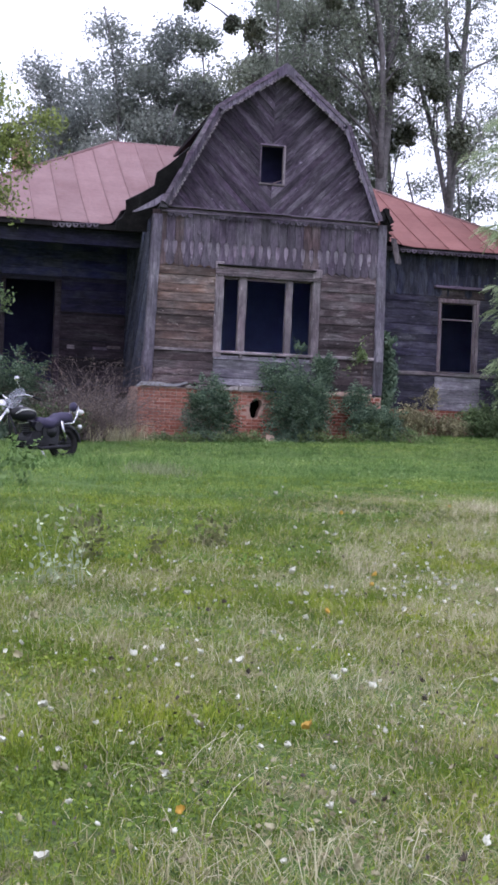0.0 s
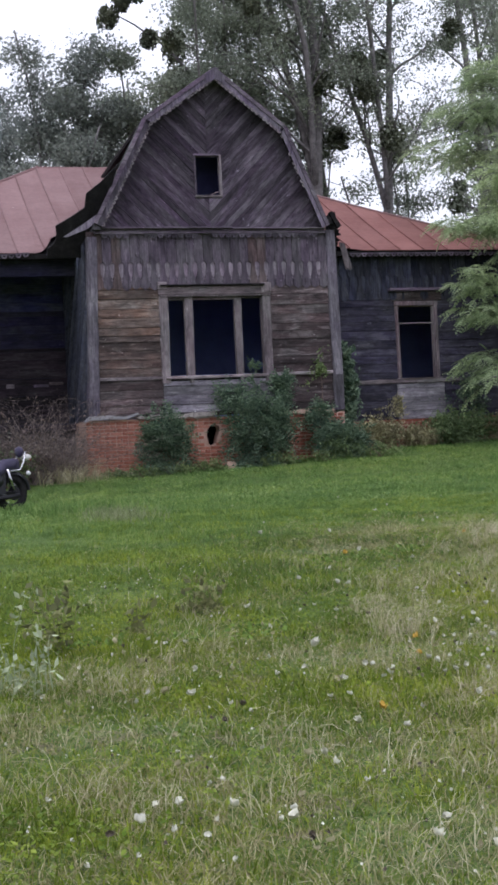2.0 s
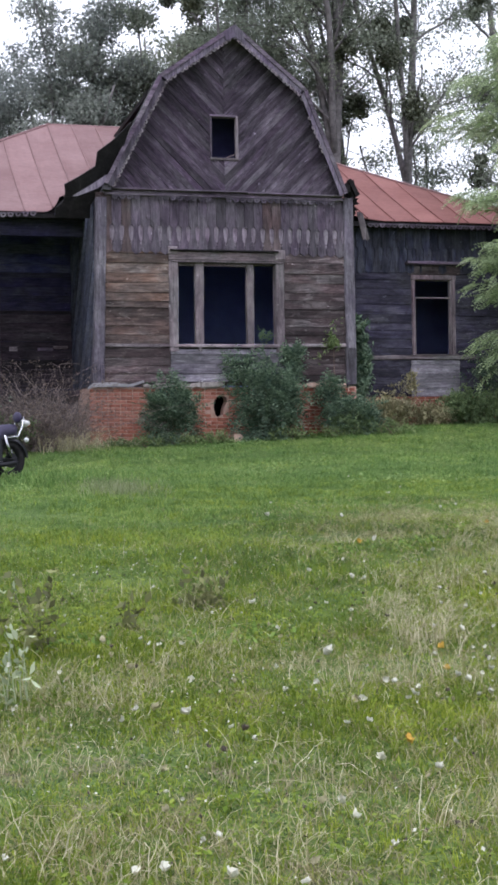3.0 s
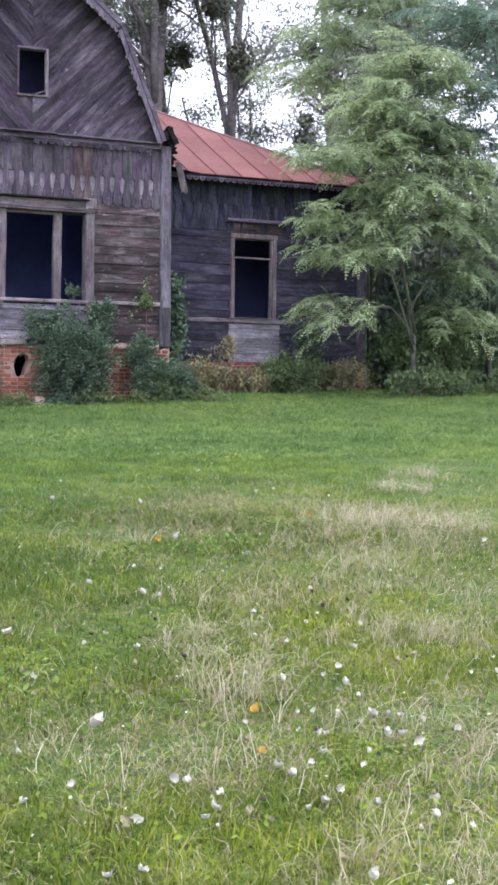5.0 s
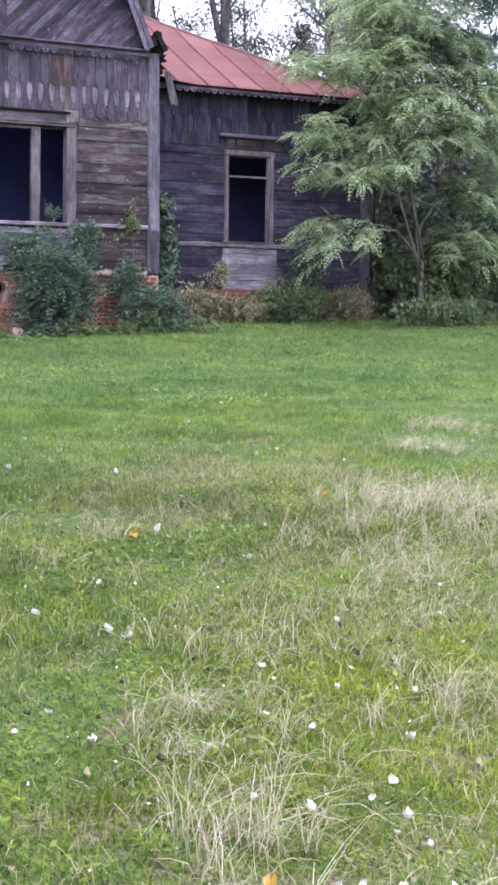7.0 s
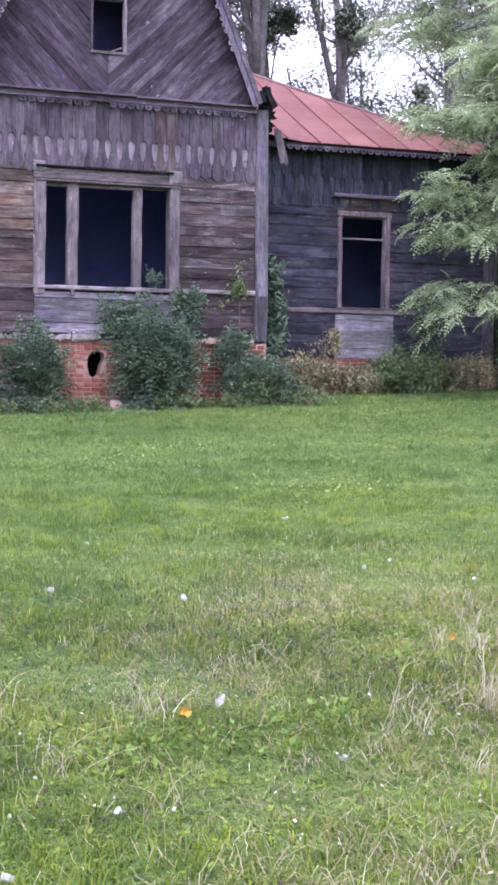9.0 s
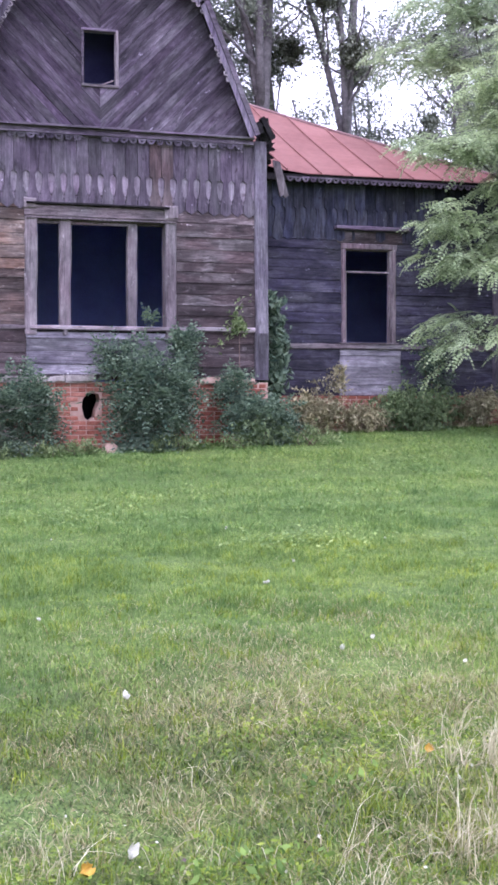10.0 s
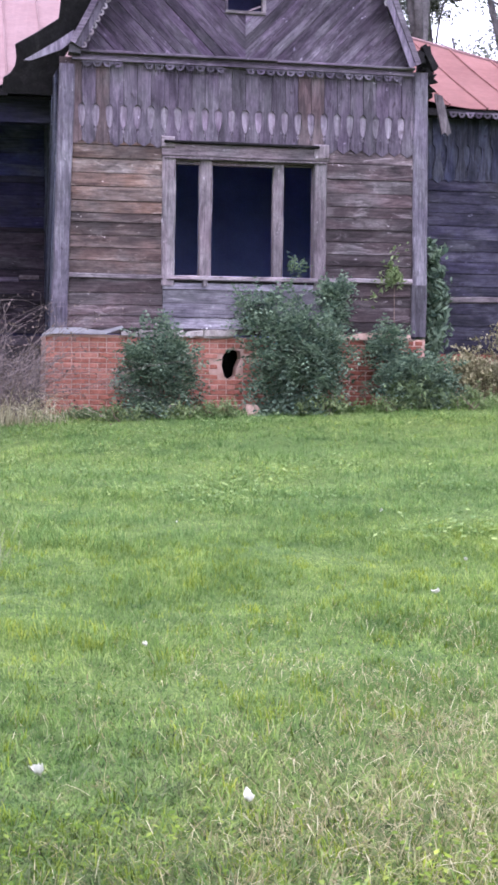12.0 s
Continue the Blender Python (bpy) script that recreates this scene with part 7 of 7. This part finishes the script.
SPOTS = ((2.17, 8.62, 2.0), (1.25, 7.71, 1.2), (1.09, 7.85, 1.1), (1.80, 6.89, 1.3), (1.01, 5.98, 1.4), (0.67, 5.90, 1.3), (1.61, 5.61, 1.4), (1.51, 6.50, 1.1), (1.16, 5.79, 1.3), (0.83, 6.07, 1.0), (1.50, 6.37, 1.0), (1.44, 4.53, 1.1), (0.18, 4.97, 1.4), (1.00, 5.07, 1.1), (1.66, 5.29, 1.1), (2.27, 7.97, 0.9), (2.81, 8.14, 1.1), (1.84, 8.40, 0.9), (3.06, 9.00, 1.3), (3.34, 9.08, 1.2), (3.54, 9.31, 1.2), (3.00, 10.59, 1.1), (3.72, 12.14, 1.3), (4.10, 13.96, 1.4), (3.51, 14.30, 1.4), (2.72, 8.06, 1.1), (3.18, 8.48, 1.2), (3.17, 8.24, 1.2), (2.94, 7.62, 1.3), (2.24, 8.02, 1.2), (1.93, 8.04, 1.0), (2.59, 7.69, 1.2))
for lx, ly, ls in SPOTS:
    drop_leaf(lx, ly, LEAVES[nrg.randint(5)], ls)
for i in range(205):
    ly = 3.0 + 8.5 * nrg.uniform() ** 1.15
    lx = -0.6 + nrg.uniform() * (1.0 + max(0.48 * ly, 0.74 * (ly - 4.4)))
    drop_leaf(lx, ly, LEAVES[nrg.randint(5)], nrg.uniform(0.45, 1.0))
for i in range(26):
    drop_leaf(nrg.normal(3.15, 0.28), nrg.normal(8.25, 0.5), LEAVES[nrg.randint(5)], nrg.uniform(0.7, 1.2))
for i in range(14):
    drop_leaf(2.0 + nrg.uniform() * 6, 11.5 + nrg.uniform() * 12, LEAVES[nrg.randint(5)], nrg.uniform(0.7, 1.1))
for lx, ly in ((2.81, 8.68), (1.96, 7.06), (1.15, 4.57), (0.51, 3.73), (3.57, 12.05), (2.62, 8.2), (5.0, 12.8)):
    drop_leaf(lx, ly, YELLOW, 0.95, "yellow fallen leaf lying in the grass")
for i in range(60):
    ly = 3.0 + 7.5 * nrg.uniform()
    drop_leaf(-0.4 + nrg.uniform() * (0.8 + 0.5 * ly), ly, DARK, nrg.uniform(0.4, 0.85), "dark rotting leaf lying in the grass")

for i in range(110):
    ly = 2.9 + 7.0 * nrg.uniform() ** 1.25
    drop_leaf(-0.4 + nrg.uniform() * (0.9 + max(0.48 * ly, 0.74 * (ly - 4.4))), ly, BEIGE[nrg.randint(3)], nrg.uniform(0.45, 0.9), "beige withered leaf curled up in the grass")

# crumbs of leaf too small to tell apart
k = 1500
xy = strip_points(k, 3.4, 12.5, 2.4, lambda x, y: 0.25 + 0.75 * soft_noise(x, y, 1.4) ** 2)
v, f = leaves_at(np.column_stack([xy, rise(xy[:, 0], xy[:, 1]) + nrg.uniform(0.02, 0.045, len(xy))]), 0.0105, 0.0, 1.3)
tagged(new("leaf_litter", raw_mesh("leaf_litter", v, f, M_LEAFWHITE)), "pale crumbs of leaf strewn in the grass", "leaf", kind="stuff")

# dark crumbs paint in soil bits and the shade between blades
xy = strip_points(900, 2.9, 12.5, 2.4, lambda x, y: 0.25 + 0.75 * soft_noise(x, y, 1.1) ** 2)
v, f = leaves_at(np.column_stack([xy, rise(xy[:, 0], xy[:, 1]) + nrg.uniform(0.03, 0.05, len(xy))]), 0.013, 0.0, 1.3)
tagged(new("leaf_litter", raw_mesh("leaf_litter", v, f, M_LEAFDARK)), "dark crumbs for soil bits and shaded gaps in the grass", "leaf", kind="stuff")

# worn spots: brown litter lies where the sward is thin
M_LITTER = paint("brown_leaf_litter", (0.16, 0.14, 0.075), (0.36, 0.325, 0.205), 30.0, 0.95, 0.0, 0.3)
xy = np.concatenate([np.stack([nrg.normal(cx, 0.8 * r, 260), nrg.normal(cy, 0.9 * r, 260)], -1) for cx, cy, r in BARE])
v, f = leaves_at(np.column_stack([xy, rise(xy[:, 0], xy[:, 1]) + nrg.uniform(0.005, 0.03, len(xy))]), 0.016, 0.0, 1.4)
tagged(new("leaf_litter", raw_mesh("leaf_litter", v, f, M_LITTER)), "brown leaf litter on worn spots of the meadow", "leaf", kind="stuff")

# broken block at the foot of the plinth
M_BLOCK = paint("pale_red_stone", (0.42, 0.27, 0.21), (0.58, 0.42, 0.35), 7.0, 0.95, 0.0, 0.6)
lone("stone_block", Geo().prism([(7.12, 1.22), (7.36, 1.22), (7.35, 1.52), (7.28, 1.575), (7.15, 1.56)], 29.55, 29.80), M_BLOCK, "pale broken brick block by the plinth", "stone")

# bricks of the plinth
BL, BH = 0.262, 0.079


def brick_mesh(name, length):
    """A worn brick with chipped corners, front face proud of the joint."""
    g = Geo()
    r2 = random.Random(int(length * 1000))
    a, b, d, c = length / 2, 0.0335, 0.05, 0.006
    v = []
    for y, k in ((-d, c), (-d + c, 0.0), (d, 0.0)):
        for sx, sz in ((-1, -1), (1, -1), (1, 1), (-1, 1)):
            v.append((sx * (a - k - r2.uniform(0, 0.004)), y, sz * (b - k - r2.uniform(0, 0.003))))
    f = [(0, 1, 2, 3)] + [(i + 4 * k, i + 4 + 4 * k, (i + 1) % 4 + 4 + 4 * k, (i + 1) % 4 + 4 * k) for k in range(2) for i in range(4)]
    return g.add(v, f).mesh(name, M_BRICK)


B_LONG, B_HALF = brick_mesh("brick", 0.250), brick_mesh("brick_header", 0.120)


def course_bricks(parent, x0, x1, y, z0, z1, skip=None, joined=None):
    row, z = 0, z0
    while z < z1 - 0.03:
        x = x0 - (0.131 if row % 2 else 0.0)
        while x < x1 - 0.02:
            head = row % 4 == 2
            ln = 0.131 if head else BL
            a, b = max(x, x0), min(x + ln, x1)
            if b - a > 0.09 and not (skip and skip((a + b) / 2, z)):
                me = B_LONG if b - a > 0.2 else B_HALF
                at = ((a + b) / 2, y + rng.uniform(-0.006, 0.004), z + BH / 2)
                if joined is None:
                    ob = new("brick", me)
                    ob.parent = parent
                    ob.matrix_parent_inverse = Matrix.Identity(4)
                    ob.matrix_basis = pose(*at, rng.uniform(-1, 1), rng.uniform(-0.7, 0.7), rng.uniform(-0.8, 0.8)) @ Matrix.Diagonal(((b - a) / (0.262 if me is B_LONG else 0.131), 1, 1, 1))
                else:
                    joined.add([Vector(v.co) + Vector(at) for v in me.vertices], [tuple(p.vertices) for p in me.polygons])
            x += ln
        z += BH
        row += 1


def hole(x, z):
    """The ragged gap broken through the bricks."""
    u = (z + 0.04 - 2.17) / 0.25
    return abs(u) < 1 and abs(x - 7.05 - 0.03 * u) < 0.085 + 0.145 * math.sqrt(1 - u * u)


course_bricks(plinth, 4.22, 7.75, F - 0.08 + 0.05, 1.30, 2.57, hole)
rest = Geo()
course_bricks(plinth, 7.75, 10.14, F - 0.08 + 0.05, 1.45, 2.55, None, rest)
course_bricks(plinth, 10.18, 15.5, W - 0.08 + 0.05, 1.75, 2.34, None, rest)
tagged(part("brickwork", rest, M_BRICK, plinth), kind="stuff")
for a, b, h in ((5.35, 5.62, 0.05), (5.63, 6.02, 0.085), (6.04, 6.30, 0.06), (6.31, 6.60, 0.075), (6.62, 7.10, 0.10), (9.0, 9.9, 0.06), (8.5, 9.0, 0.05)):
    timber("ledge_stone", a, b, F - 0.16, F, 2.575, 2.60 + h, M_STONE if a < 8 else M_BLOCK, plinth, worn=0.05)
part("bent_flashing", Geo().prism([(4.16, 2.55), (4.30, 2.60), (4.75, 2.61), (5.10, 2.60), (5.38, 2.70), (5.36, 2.735), (5.05, 2.655), (4.72, 2.70), (4.30, 2.69), (4.18, 2.60)], F - 0.20, F - 0.10), M_SHEET, plinth, "bent zinc flashing strip")
